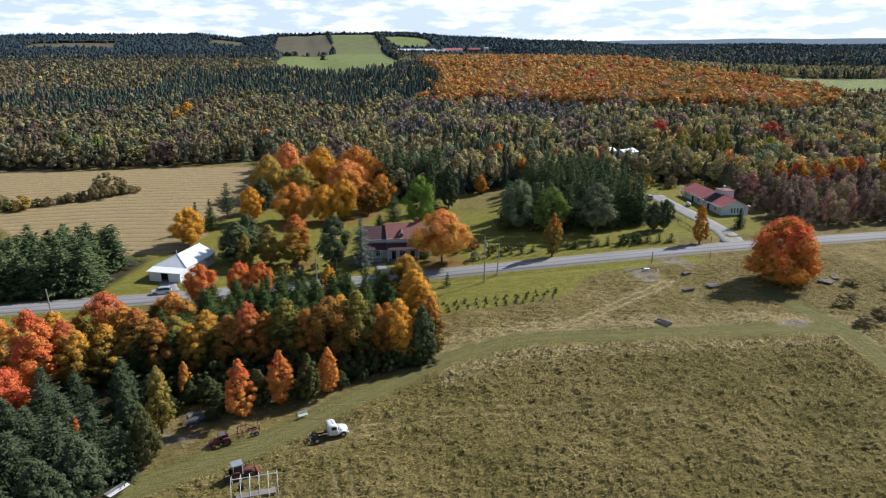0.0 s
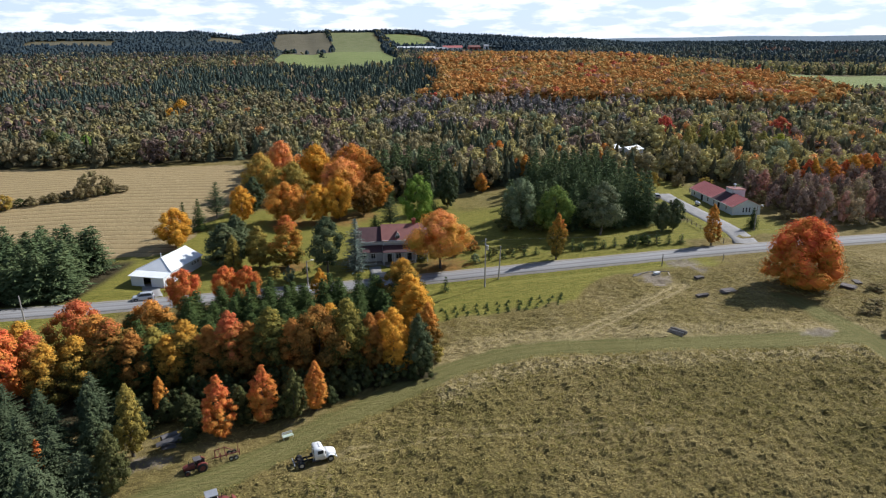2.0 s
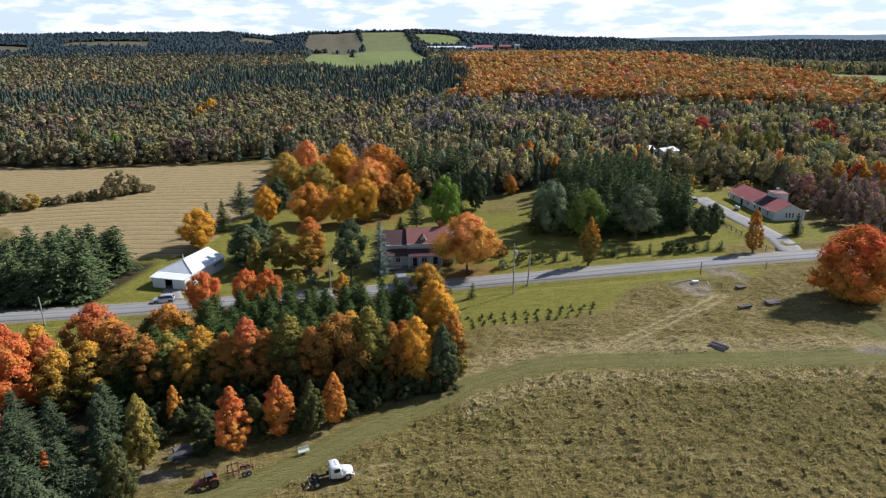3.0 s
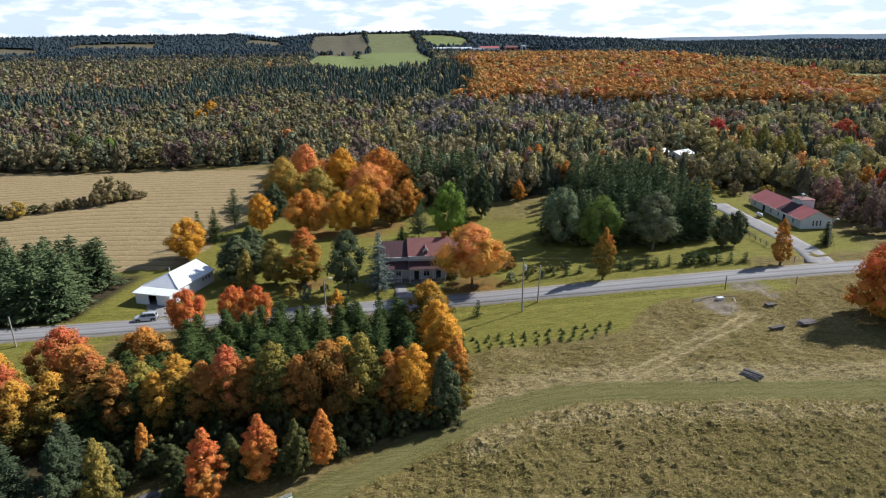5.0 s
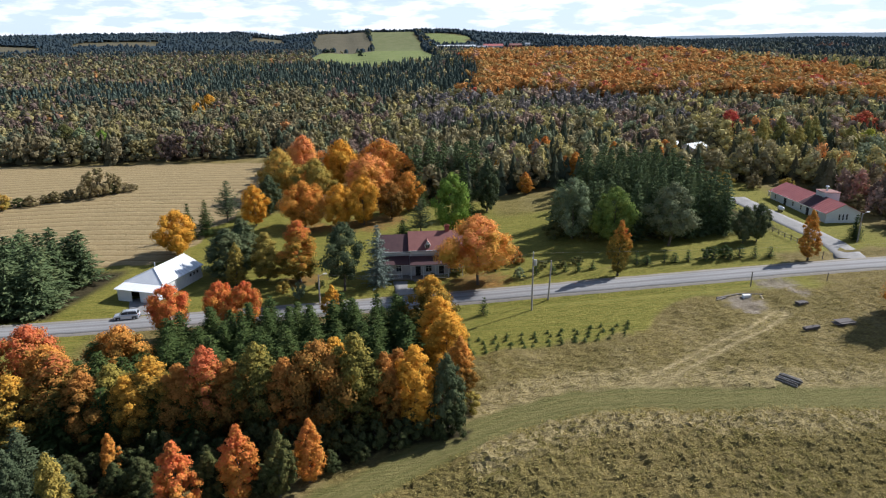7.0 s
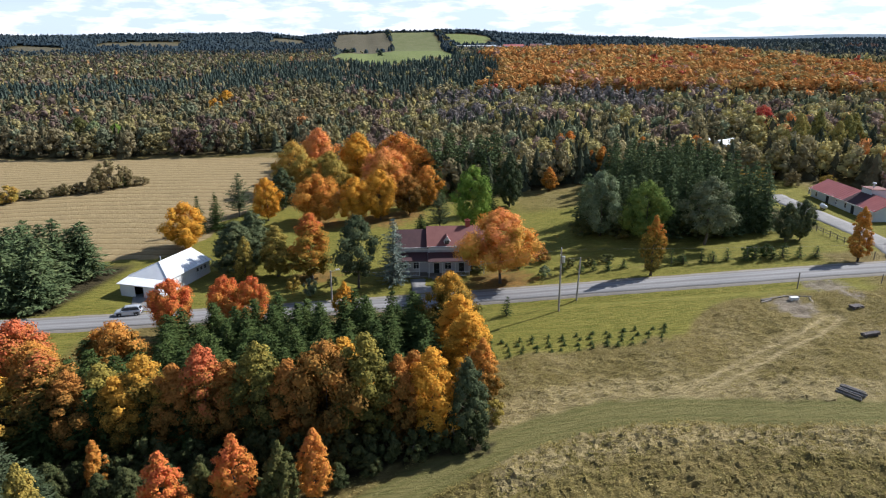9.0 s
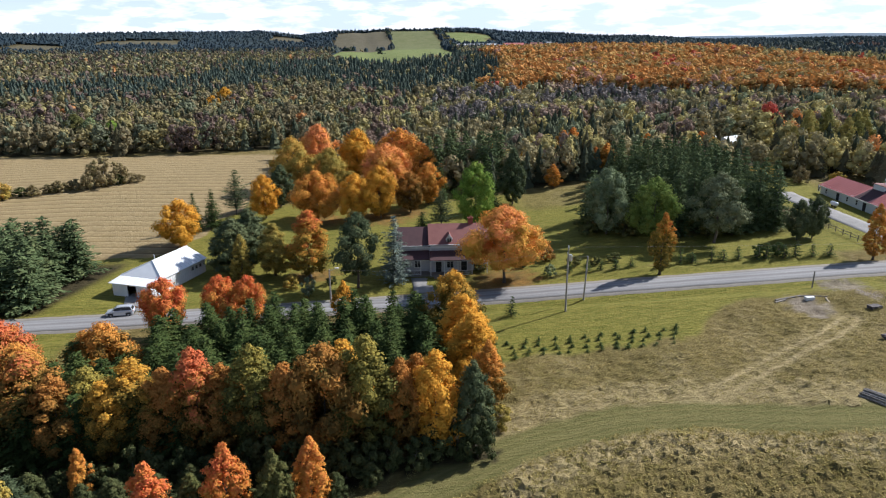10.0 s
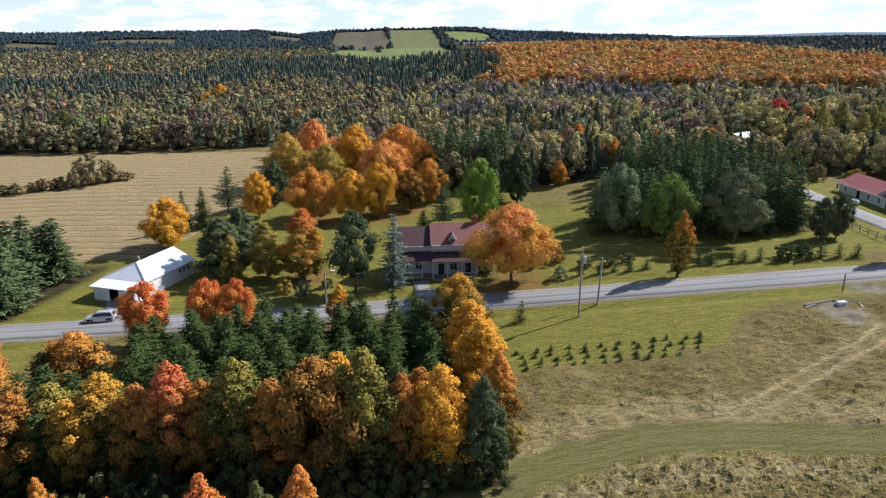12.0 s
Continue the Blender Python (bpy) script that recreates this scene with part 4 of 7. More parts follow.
# ---- the stand by the meadow ----
STAND_LABEL = "autumn maple along the edge of the spruce stand"
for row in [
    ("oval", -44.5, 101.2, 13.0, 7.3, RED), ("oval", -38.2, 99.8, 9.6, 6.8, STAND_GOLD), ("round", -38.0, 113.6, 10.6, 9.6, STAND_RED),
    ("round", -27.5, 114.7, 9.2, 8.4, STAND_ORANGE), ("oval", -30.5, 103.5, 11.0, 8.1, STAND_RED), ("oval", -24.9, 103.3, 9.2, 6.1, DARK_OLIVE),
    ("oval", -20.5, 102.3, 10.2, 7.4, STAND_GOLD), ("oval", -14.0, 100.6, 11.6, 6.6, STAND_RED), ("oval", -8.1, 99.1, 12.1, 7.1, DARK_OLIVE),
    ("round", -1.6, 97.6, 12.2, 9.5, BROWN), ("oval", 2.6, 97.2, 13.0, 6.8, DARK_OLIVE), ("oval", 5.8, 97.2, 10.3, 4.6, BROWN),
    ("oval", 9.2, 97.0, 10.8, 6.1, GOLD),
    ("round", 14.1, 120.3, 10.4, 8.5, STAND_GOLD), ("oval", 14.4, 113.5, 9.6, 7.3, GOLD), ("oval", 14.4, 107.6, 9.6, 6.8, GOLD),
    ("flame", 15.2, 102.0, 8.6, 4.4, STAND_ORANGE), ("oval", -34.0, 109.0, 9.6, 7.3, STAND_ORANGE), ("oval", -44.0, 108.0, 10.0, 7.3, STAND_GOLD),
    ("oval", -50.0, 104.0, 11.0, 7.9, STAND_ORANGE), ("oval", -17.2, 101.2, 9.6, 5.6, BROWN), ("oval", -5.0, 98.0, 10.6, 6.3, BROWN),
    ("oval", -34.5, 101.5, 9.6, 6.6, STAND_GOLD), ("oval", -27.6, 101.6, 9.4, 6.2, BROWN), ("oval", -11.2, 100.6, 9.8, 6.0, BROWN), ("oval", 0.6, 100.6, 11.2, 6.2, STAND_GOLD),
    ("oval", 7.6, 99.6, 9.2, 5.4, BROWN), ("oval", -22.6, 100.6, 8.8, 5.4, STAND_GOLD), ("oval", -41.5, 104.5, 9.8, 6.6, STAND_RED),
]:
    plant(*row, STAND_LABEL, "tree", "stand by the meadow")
for row in [
    ("round", -25.0, 130.4, 9.0, 7.6, RED), ("round", -17.8, 131.7, 8.4, 6.4, RED), ("round", -13.8, 130.9, 8.4, 5.8, RED),
    ("flame", -0.5, 131.0, 6.5, 3.8, GOLD),
]:
    plant(*row, "red maple on the roadside behind the spruce stand", "tree", "roadside maples")
for row in [
    ("flame", -14.5, 86.2, 9.0, 4.6, RED), ("flame", -9.2, 88.6, 8.5, 4.5, RED), ("flame", -2.4, 90.0, 7.4, 3.7, ORANGE),
    ("flame", -24.6, 85.2, 9.8, 4.3, OLIVE), ("flame", -22.9, 94.6, 5.6, 2.6, ORANGE), ("round", -46.0, 92.5, 8.2, 6.7, RED), ("flame", -34.6, 84.0, 4.4, 1.8, RED),
]:
    plant(*row, "young maple in autumn colour in front of the stand", "tree", "young maples before the stand")
plant("flame", -5.3, 88.4, 7.6, 3.6, DULL, "dark green young tree between two orange maples")
plant("flame", -12.0, 89.2, 5.6, 3.6, DULL, "dark green bushy tree beside a red maple")
plant("flame", -27.4, 82.0, 8.2, 4.4, PINE, "dull green conifer beside a yellow maple")
plant("shrub", 16.0, 99.5, 2.6, 3.0, OLIVE, "yellow-green shrub at the stand's end", "shrub")
plant("bushy", 12.9, 96.6, 9.4, 5.2, PINE, "dark green spruce at the end of the stand")
k = 0
for gxx in np.arange(-40, 14, 3.1):
    for gyy in np.arange(101.5, 128, 3.1):
        x, y = gxx + tree_rng.uniform(-0.9, 0.9), gyy + tree_rng.uniform(-0.9, 0.9)
        lim = 126 - 0.00 * x if x > -20 else 126 + (x + 20) * 0.55
        if y > lim or (x < -24 and y > 116) or (y < 104 and x > -12) or x > 12.3 or (x < -32):
            continue
        k += 1
        plant("spruce", x, y, tree_rng.uniform(6.2, 8.2), tree_rng.uniform(4.6, 5.8), SPRUCE, "dark green spruce packed in the planted stand", "tree", "spruce stand")
# conifers in the near corner
for i, (x, y, hh, ww) in enumerate(((-30.5, 72, 8.5, 6.5), (-34, 76, 9, 6.5), (-38, 79, 9, 6), (-33, 68, 8.5, 6.5), (-37.5, 72.5, 9.5, 7), (-42, 76, 9, 6.5), (-42, 83, 8.5, 5.5), (-36, 84.5, 7.5, 5),
                                    (-31.5, 80.0, 8.0, 5), (-29.8, 88.6, 8.5, 4.6), (-36, 90.5, 7.5, 4.6), (-47, 86, 9, 6), (-46, 79, 9.5, 7), (-40, 68, 9, 7), (-46, 71, 10, 7), (-52, 92, 9, 5))):
    plant("bushy" if i % 3 == 0 else "spruce", x, y, hh, ww, GREY_SPRUCE, "dense dark conifer in the corner by the grass track", "tree", "conifers in the near corner")
for x, y, hh, ww in ((-39, 87.5, 7.5, 5), (-33.5, 87, 7, 4.4), (-40.5, 92, 8, 5), (-31, 93.5, 7.6, 4.4), (-52, 82, 10, 7), (-27.6, 76.6, 6.5, 4.6), (-26.6, 90.5, 6, 4), (-44, 65, 9, 7), (-36, 64, 8.5, 7)):
    plant("spruce", x, y, hh, ww, GREY_SPRUCE, "dense dark conifer in the corner by the grass track", "tree", "conifers in the near corner")
# saplings added to fill the shaded gap before the stand
for x, y, hh, ww in ((-17.4, 88.4, 4.6, 3.6), (-11.6, 89.4, 4.4, 3.6), (-7.2, 89.6, 4.0, 3.2), (-0.4, 91.4, 3.4, 2.8), (-19.2, 91.6, 5.4, 4), (-15.4, 91.8, 5.2, 4), (-21.8, 92.0, 4.6, 3.6), (-26.4, 93.0, 5.6, 4), (2.8, 92.6, 3.0, 2.8),
                     (-24.4, 90.0, 4.0, 3.2), (-13.0, 93.0, 5.0, 3.6), (-3.6, 92.6, 4.4, 3.4), (-9.6, 92.4, 4.8, 3.6), (-18.4, 86.6, 2.6, 2.6)):
    plant("bushy", x, y, hh * 0.8, ww * 0.9, SHADE_UNDER, "dark green bushy sapling in front of the maples", "tree", "saplings before the stand", "sapling")
plant("bushy", -25.0, 77.6, 8.2, 4.2, OLIVE_PINE, "dull olive conifer at the edge of the grass track")
# undergrowth added to fill the shaded foot of the stand's front and of the lawn trees
for i in range(20):
    plant("shrub", -27 + i * 2.1 + tree_rng.uniform(-0.5, 0.5), 94.6 + tree_rng.uniform(-0.6, 0.8) + (0.6 if i < 6 else 0), tree_rng.uniform(3.0, 5.0), tree_rng.uniform(2.8, 4.0), SHADE_UNDER, "dark undergrowth at the foot of the maples", "shrub", "undergrowth of the stand")
for x, y, hh, ww in ((46.0, 161.5, 3.6, 5.5), (52.0, 157.5, 3.4, 5), (57.5, 156.5, 4, 5.5), (49.5, 163.5, 5, 6), (62.0, 155.5, 4.2, 5), (66.5, 152.5, 3.0, 4.5), (54, 161, 6, 6)):
    plant("shrub", x, y, hh, ww, DULL, "dark leafy undergrowth beneath the lawn trees", "shrub", "undergrowth by the lawn")
for x, y in ((56, 163), (59.5, 160), (53, 167), (57, 169), (50, 170), (60, 166), (61, 155)):
    plant("far_spruce", x, y, tree_rng.uniform(9.5, 12), tree_rng.uniform(4.6, 5.6), HAZED_SPRUCE, "tall dark spruce in the plantation behind the lawn", "tree", "plantation behind the lawn")
plant("shrub", -29.4, 67.5, 2.2, 3.0, GOLD, "yellow-green shrub at the foot of the spruces", "shrub")
# the spruce block west of the shed
for gxx in np.arange(-84, -46, 3.7):
    for gyy in np.arange(144.5, 166, 3.7):
        x, y = gxx + tree_rng.uniform(-0.8, 0.8), gyy + tree_rng.uniform(-0.8, 0.8)
        if x > -48.0 + 0.05 * (y - 145) or y > 164 + 0.05 * (x + 50):
            continue
        plant("far_spruce", x, y, tree_rng.uniform(8.6, 10.6), tree_rng.uniform(5.6, 7.0), HAZED_SPRUCE, "dark spruce in the dense block beside the road", "tree", "spruce block by the shed")
# the plantation behind the lawn
for gxx in np.arange(60, 92, 3.5):
    for gyy in np.arange(154, 200, 3.9):
        x, y = gxx + tree_rng.uniform(-1, 1), gyy + tree_rng.uniform(-1, 1)
        if x < 62 - 0.12 * (y - 190) or x > 82 + 0.12 * (y - 153):
            continue
        plant("far_spruce", x, y, tree_rng.uniform(10.5, 13.0), tree_rng.uniform(3.8, 5.0), HAZED_SPRUCE, "tall dark spruce in the plantation behind the lawn", "tree", "plantation behind the lawn")
# bushes on the strip that runs into the hay field
for x, y, hh, ww, m in ((-64.4, 222.8, 8.0, 8.6, SCRUB), (-67.5, 220, 5, 5, SCRUB), (-61, 225, 5.5, 5, SCRUB), (-74, 217.5, 3.2, 4, SCRUB), (-79, 215, 3.0, 4, SCRUB), (-85, 212, 4.6, 6, OLIVE),
                        (-91, 209.5, 5.5, 7, DULL), (-97, 207, 5.5, 7, OLIVE), (-103, 204, 6, 7, DULL), (-57, 226.5, 2.2, 4, SCRUB), (-70.5, 219, 2.6, 4, SCRUB)):
    plant("shrub", x, y, hh, ww, m, "leafy bush on the strip beside the hay field", "shrub", "bushes by the hay field")
for i in range(22):
    q = i / 21
    plant("shrub", -59 - 48 * q + tree_rng.uniform(-0.8, 0.8), 225.5 - 22 * q + tree_rng.uniform(-0.8, 0.8), tree_rng.uniform(1.8, 3.4) + 4.0 * (q > 0.62), tree_rng.uniform(3.2, 4.6) + 2 * (q > 0.62), (SCRUB, DULL, SCRUB)[i % 3], "dark tangled bush on the strip beside the hay field", "shrub", "bushes by the hay field")
# bushes round the house, the drive and the field edge
for x, y, hh, ww, m in ((34.0, 149.0, 3.6, 4.4, BROWN), (29.5, 146.5, 1.4, 2.0, DULL), (38.0, 144.5, 1.8, 3.0, DULL), (41.5, 144.0, 1.5, 2.4, DULL), (33.0, 141.5, 2.0, 2.6, SAGE), (45.0, 144.6, 1.6, 3, DULL),
                        (-3.0, 148.0, 1.5, 2.4, DULL), (-9.5, 147.0, 2.6, 3.2, OLIVE), (22.5, 147.2, 1.5, 3.0, DULL), (17.8, 147.0, 1.0, 1.8, DULL), (-6.5, 143.5, 3.2, 2.8, SAGE), (69, 140.5, 2.2, 2.6, SPRUCE), (72, 140.2, 2.4, 3.4, SPRUCE),
                        (116, 150, 2.6, 4, SCRUB), (119, 154, 3, 4, SCRUB), (121, 160, 3.2, 4.5, SCRUB), (122, 168, 3.6, 4.5, SCRUB), (120, 176, 3.6, 5, SAGE), (117, 187, 3.6, 4.5, OLIVE), (110, 191, 4, 5, SCRUB), (103, 193, 4.5, 5, OLIVE), (96, 190, 5, 5, OLIVE)):
    plant("shrub", x, y, hh, ww, m, "low bush growing in the grass", "shrub", "scattered bushes")
for x, y, hh, ww in ((86, 92, 1.6, 4), (90, 95, 1.4, 4), (83, 84, 1.8, 4), (88, 86, 2.2, 4.5), (93, 88, 1.8, 4), (92, 81, 2.0, 4), (97, 84, 2.2, 4), (98, 92, 1.8, 4.5), (102, 98, 1.6, 4), (104, 88, 2.2, 4), (85, 78, 1.5, 3), (97, 102, 1.4, 4)):
    plant("shrub", x, y, hh, ww, SCRUB, "rough dry scrub along the field boundary", "shrub", "scrub by the field boundary")

# ---- woods ----
C_OLIVE, C_YELLOW, C_GREEN, C_BROWN, C_ORANGE, C_RED, C_DARK, C_BLUE = (
    (0.215, 0.185, 0.085), (0.30, 0.26, 0.095), (0.165, 0.185, 0.095), (0.19, 0.14, 0.095), (0.47, 0.235, 0.075), (0.44, 0.11, 0.065), (0.085, 0.098, 0.062), (0.075, 0.100, 0.082))


def template(kind, seed, count, leaf, k=6):
    """A coarse tree one metre high and one wide, for woods: lumps of leaves, or tiers of boughs. It is shaped as it will stand, then brought back."""
    r = np.random.default_rng(seed)
    rise = 1.6 if kind == "leafy" else 2.0
    if kind == "leafy":
        lobes = 11 if count > 100 else 8 if count > 50 else 5 if count > 14 else 3
        q = (np.arange(lobes) + 0.5) / lobes
        a = np.arange(lobes) * 2.39996 + r.uniform(-0.5, 0.5, lobes) + seed
        size = r.uniform(0.85, 1.15, lobes) * (0.21 if lobes > 6 else 0.26 if lobes > 3 else 0.32)
        rad = np.maximum(0.02, np.cos(np.pi * 0.5 * q ** 1.5) ** 0.8 * (0.5 - size * 0.6) * r.uniform(0.75, 1.15, lobes))
        C = np.stack([rad * np.cos(a), rad * np.sin(a), 0.22 + q * (1.56 - 0.22 - size * 0.7)], -1)
        pick = np.arange(count) % lobes
        d = unit(r.normal(0, 1, (count, 3)))
        d[:, 2] = np.where(d[:, 2] < -0.3, -d[:, 2], d[:, 2])
        p = C[pick] + d * (size[pick] * r.uniform(0.92, 1.2, count))[:, None]
        nrm = d + 0.3 * r.normal(0, 1, (count, 3))
        along, L, slim = r.normal(0, 1, (count, 3)), leaf * r.uniform(0.7, 1.3, count), r.uniform(0.7, 1.0, count)
        ball, sides = LUMP if lobes > 3 else BLOCK
        n = len(ball)
        spin = np.array([Matrix.Rotation(r.uniform(0, 6.283), 3, Vector(r.normal(0, 1, 3))) for _ in range(lobes)])
        core = (C[:, None] + np.einsum("lij,nj->lni", spin, ball) * r.uniform(0.7, 1.05, (lobes, n, 1)) * (size * (0.85 if lobes > 6 else 0.97))[:, None, None]).reshape(-1, 3)
        cf = (np.arange(lobes)[:, None, None] * n + sides[None]).reshape(-1, 4)
    else:
        tiers = 4 if count > 20 else 3
        V, F = [], []
        for j in range(tiers):
            q = j / tiers
            top, low, w = min(2.0, 2 * (q + 1.55 / tiers)), 2 * q + 0.05, 0.34 * (1 - q) ** 0.8 + 0.04
            a0, base = r.uniform(0, 6.283), len(V)
            for i in range(k):
                a = a0 + 6.283 * (i + r.uniform(-0.2, 0.2)) / k
                V.append((w * r.uniform(0.7, 1.2) * math.cos(a), w * r.uniform(0.7, 1.2) * math.sin(a), low + r.uniform(-0.08, 0.08)))
            V += [(r.normal(0, 0.012), r.normal(0, 0.012), top), (0.004, 0.004, top)]
            F += [(base + i, base + (i + 1) % k, base + k, base + k + 1) for i in range(k)]
        core, cf = np.array(V), np.array(F)
        a = np.arange(count) * 2.39996 + r.uniform(-0.5, 0.5, count)
        t = (np.arange(count) + r.uniform(0, 1, count)) / count * 0.93 + 0.04
        rad = (0.38 * (1 - t) ** 0.8 + 0.015) * r.uniform(0.6, 1.15, count)
        p = np.stack([rad * np.cos(a), rad * np.sin(a), t * 2], -1)
        nrm = np.stack([np.cos(a), np.sin(a), np.full(count, 0.8)], -1) + r.normal(0, 0.25, (count, 3))
        along = np.stack([np.cos(a), np.sin(a), np.full(count, -0.45)], -1)
        L, slim = leaf * (0.45 + 0.75 * (1 - t)), r.uniform(0.5, 0.8, count)
    cv, f = cards(p, nrm, along, L, L * slim, r)
    V = np.concatenate([core, cv])
    V[:, 2] /= rise
    return V, np.concatenate([cf, f + len(core)])


def wood(name, label, trees, detail, leaf, sides):
    """Many trees as one mesh: rows of x, y, height, width, leafy or not, colour."""
    kinds = {(k, v): template("leafy" if k else "needle", 100 + 10 * k + v, detail if k else int(detail * 0.8), leaf if k else leaf * 1.2, sides) for k in (0, 1) for v in range(5)}
    V, F, T, base = [], [], [], 0
    r = np.random.default_rng(len(trees))
    for x, y, z, hh, ww, k, col in trees:
        v, f = kinds[(int(k), int(r.integers(5)))]
        a = r.uniform(0, 6.283)
        c, s = math.cos(a) * ww, math.sin(a) * ww
        w = np.stack([x + v[:, 0] * c - v[:, 1] * s, y + v[:, 0] * s + v[:, 1] * c, z + v[:, 2] * hh], -1)
        V.append(w)
        F.append(f + base)
        T.append(np.tile(np.array([*col, 1.0], np.float32), (len(v), 1)))
        base += len(v)
    me = link_mesh(name, np.concatenate(V), np.concatenate(F), WOODLAND)
    at = me.attributes.new("tint", "FLOAT_COLOR", "POINT")
    at.data.foreach_set("color", np.concatenate(T).ravel())
    return tagged(new(name, me), label, "forest", kind="stuff")


def scatter(d0, d1, gap, seed):
    """Jittered places in a ring sector round the start of the flight."""
    r = np.random.default_rng(seed)
    n = int((d1 - d0) / gap)
    out = []
    for i in range(n):
        d = d0 + (i + 0.5) * (d1 - d0) / n
        k = int(d * radians(112) / gap)
        a = np.radians(-49 + 112 * (np.arange(k) + r.uniform(0, 1, k)) / k)
        dd = d + r.uniform(-0.5, 0.5, k) * gap
        out.append(np.stack([dd * np.sin(a), dd * np.cos(a)], -1))
    return np.concatenate(out)


def wooded(x, y):
    start = np.where(x < -18, 273 + 0.10 * (x + 18) * (x > -120), np.where(x < 24, 231, np.where(x < 64, 203, np.where(x < 94, 200, np.where(x < 119 + 0.12 * np.maximum(0, y - 150), 205 - 0.35 * (x - 94), 141)))))
    keep = y > start + 1.5 * waves(x, y, 12, 31)
    keep &= ~inside(x, y, HAY) & ~inside(x, y, FAR_FIELDS) & ~inside(x, y, VALLEY) & ~inside(x, y, TILLED) & ~inside(x, y, UPPER_FIELD)
    for ring in LEFT_FIELDS:
        keep &= ~inside(x, y, ring)
    keep &= (np.hypot((x - 118) / 12, (y - 239) / 13) > 1) & (np.hypot((x - 112) / 9, (y - 226) / 20) > 1)
    keep &= ~((x > 225) & (x < 500) & (np.abs(y - 1690) < 75))
    keep &= (np.abs(y - road_y(x)) > 7)
    return keep


def grown(P, seed, scale=1.0):
    r = np.random.default_rng(seed)
    rows = {"maple_wood": [], "spruce_wood": [], "mixed_wood": []}
    for x, y in P:
        d, a = math.hypot(x, y), math.degrees(math.atan2(x, y))
        j = r.normal(0, 1)
        z = h(x, y) - 0.3
        u = r.uniform()
        patch = float(waves(x, y, 90, 41)) + 0.4 * float(waves(x, y, 35, 42))
        col = np.array(C_OLIVE)
        if d < 1000 and inside(np.array(x + 5 * j), np.array(y - 4 * j), MAPLE_WOOD):
            hue = u + 0.30 * patch
            col = np.array(C_ORANGE) if hue < 0.50 else (np.array((0.44, 0.27, 0.09)) if hue < 0.78 else np.array((0.30, 0.24, 0.10)) if hue < 1.0 else np.array((0.42, 0.24, 0.16)))
            col = np.array(C_RED) if u > 0.975 else col
            rows["maple_wood"].append((x, y, z, r.uniform(10.5, 13.5) * scale, r.uniform(8.0, 11.0) * scale, 1, col * r.uniform(0.75, 1.25)))
        elif (-10 + j < a < 12.6 + 0.4 * j and 430 + 40 * patch + max(0, 4 - a) * 6 < d < 760 and (u < 0.75 or patch > 0.3)) or (-30 + 2 * j < a < -9 + 2 * j and 440 + 40 * patch < d < 560 + 40 * patch and u < 0.7):
            col = np.array(C_BLUE) * r.uniform(0.7, 1.2)
            rows["spruce_wood"].append((x, y, z, r.uniform(9.5, 11.5) * scale, r.uniform(5.6, 7.2) * scale, 0, col))
        else:
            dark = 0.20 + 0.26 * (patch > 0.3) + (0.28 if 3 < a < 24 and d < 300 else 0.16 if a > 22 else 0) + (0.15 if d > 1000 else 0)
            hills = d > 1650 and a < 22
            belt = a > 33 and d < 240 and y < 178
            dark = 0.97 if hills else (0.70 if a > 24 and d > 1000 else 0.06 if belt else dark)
            # past 1000 m the needles are blue-grey, with haze put into the colour
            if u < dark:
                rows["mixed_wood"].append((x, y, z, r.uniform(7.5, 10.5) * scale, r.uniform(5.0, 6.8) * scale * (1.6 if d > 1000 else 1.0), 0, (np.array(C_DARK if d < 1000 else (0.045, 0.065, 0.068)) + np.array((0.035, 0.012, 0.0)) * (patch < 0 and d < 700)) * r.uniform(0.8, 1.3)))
                continue
            w = r.uniform()
            if a > 26 and d < 330 and y > 178 and w < 0.30:
                col = np.array(C_ORANGE if w < 0.07 else C_YELLOW)
            elif belt:
                rows["mixed_wood"].append((x, y, z, r.uniform(7.0, 9.6), r.uniform(3.2, 4.6), 1, np.array((0.25, 0.18, 0.14)) * r.uniform(0.6, 1.4) + np.array((0.15, 0.035, 0.02)) * (w > 0.82) + np.array((0.06, 0.07, 0.0)) * (w < 0.25)))
                continue
            else:
                w = w * 0.45 + 0.27 + 0.42 * float(waves(x, y, 48, 43))
                col = np.array((0.155, 0.138, 0.115)) if 6 < a < 27 and 300 < d < 410 and patch > -0.1 else np.array(C_OLIVE if w < 0.42 else C_GREEN if w < 0.52 else C_YELLOW if w < 0.72 else C_BROWN)
                if r.uniform() < 0.006:
                    col = np.array(C_ORANGE)
            # distance haze put into the leaf colour: greyed and evened out
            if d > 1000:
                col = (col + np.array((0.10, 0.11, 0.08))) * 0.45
            # the small blue lift on every tree is haze in the colour
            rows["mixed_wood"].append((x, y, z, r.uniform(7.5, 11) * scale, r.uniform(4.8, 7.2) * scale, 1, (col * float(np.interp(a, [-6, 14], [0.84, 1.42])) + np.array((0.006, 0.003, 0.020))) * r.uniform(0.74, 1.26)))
    return rows


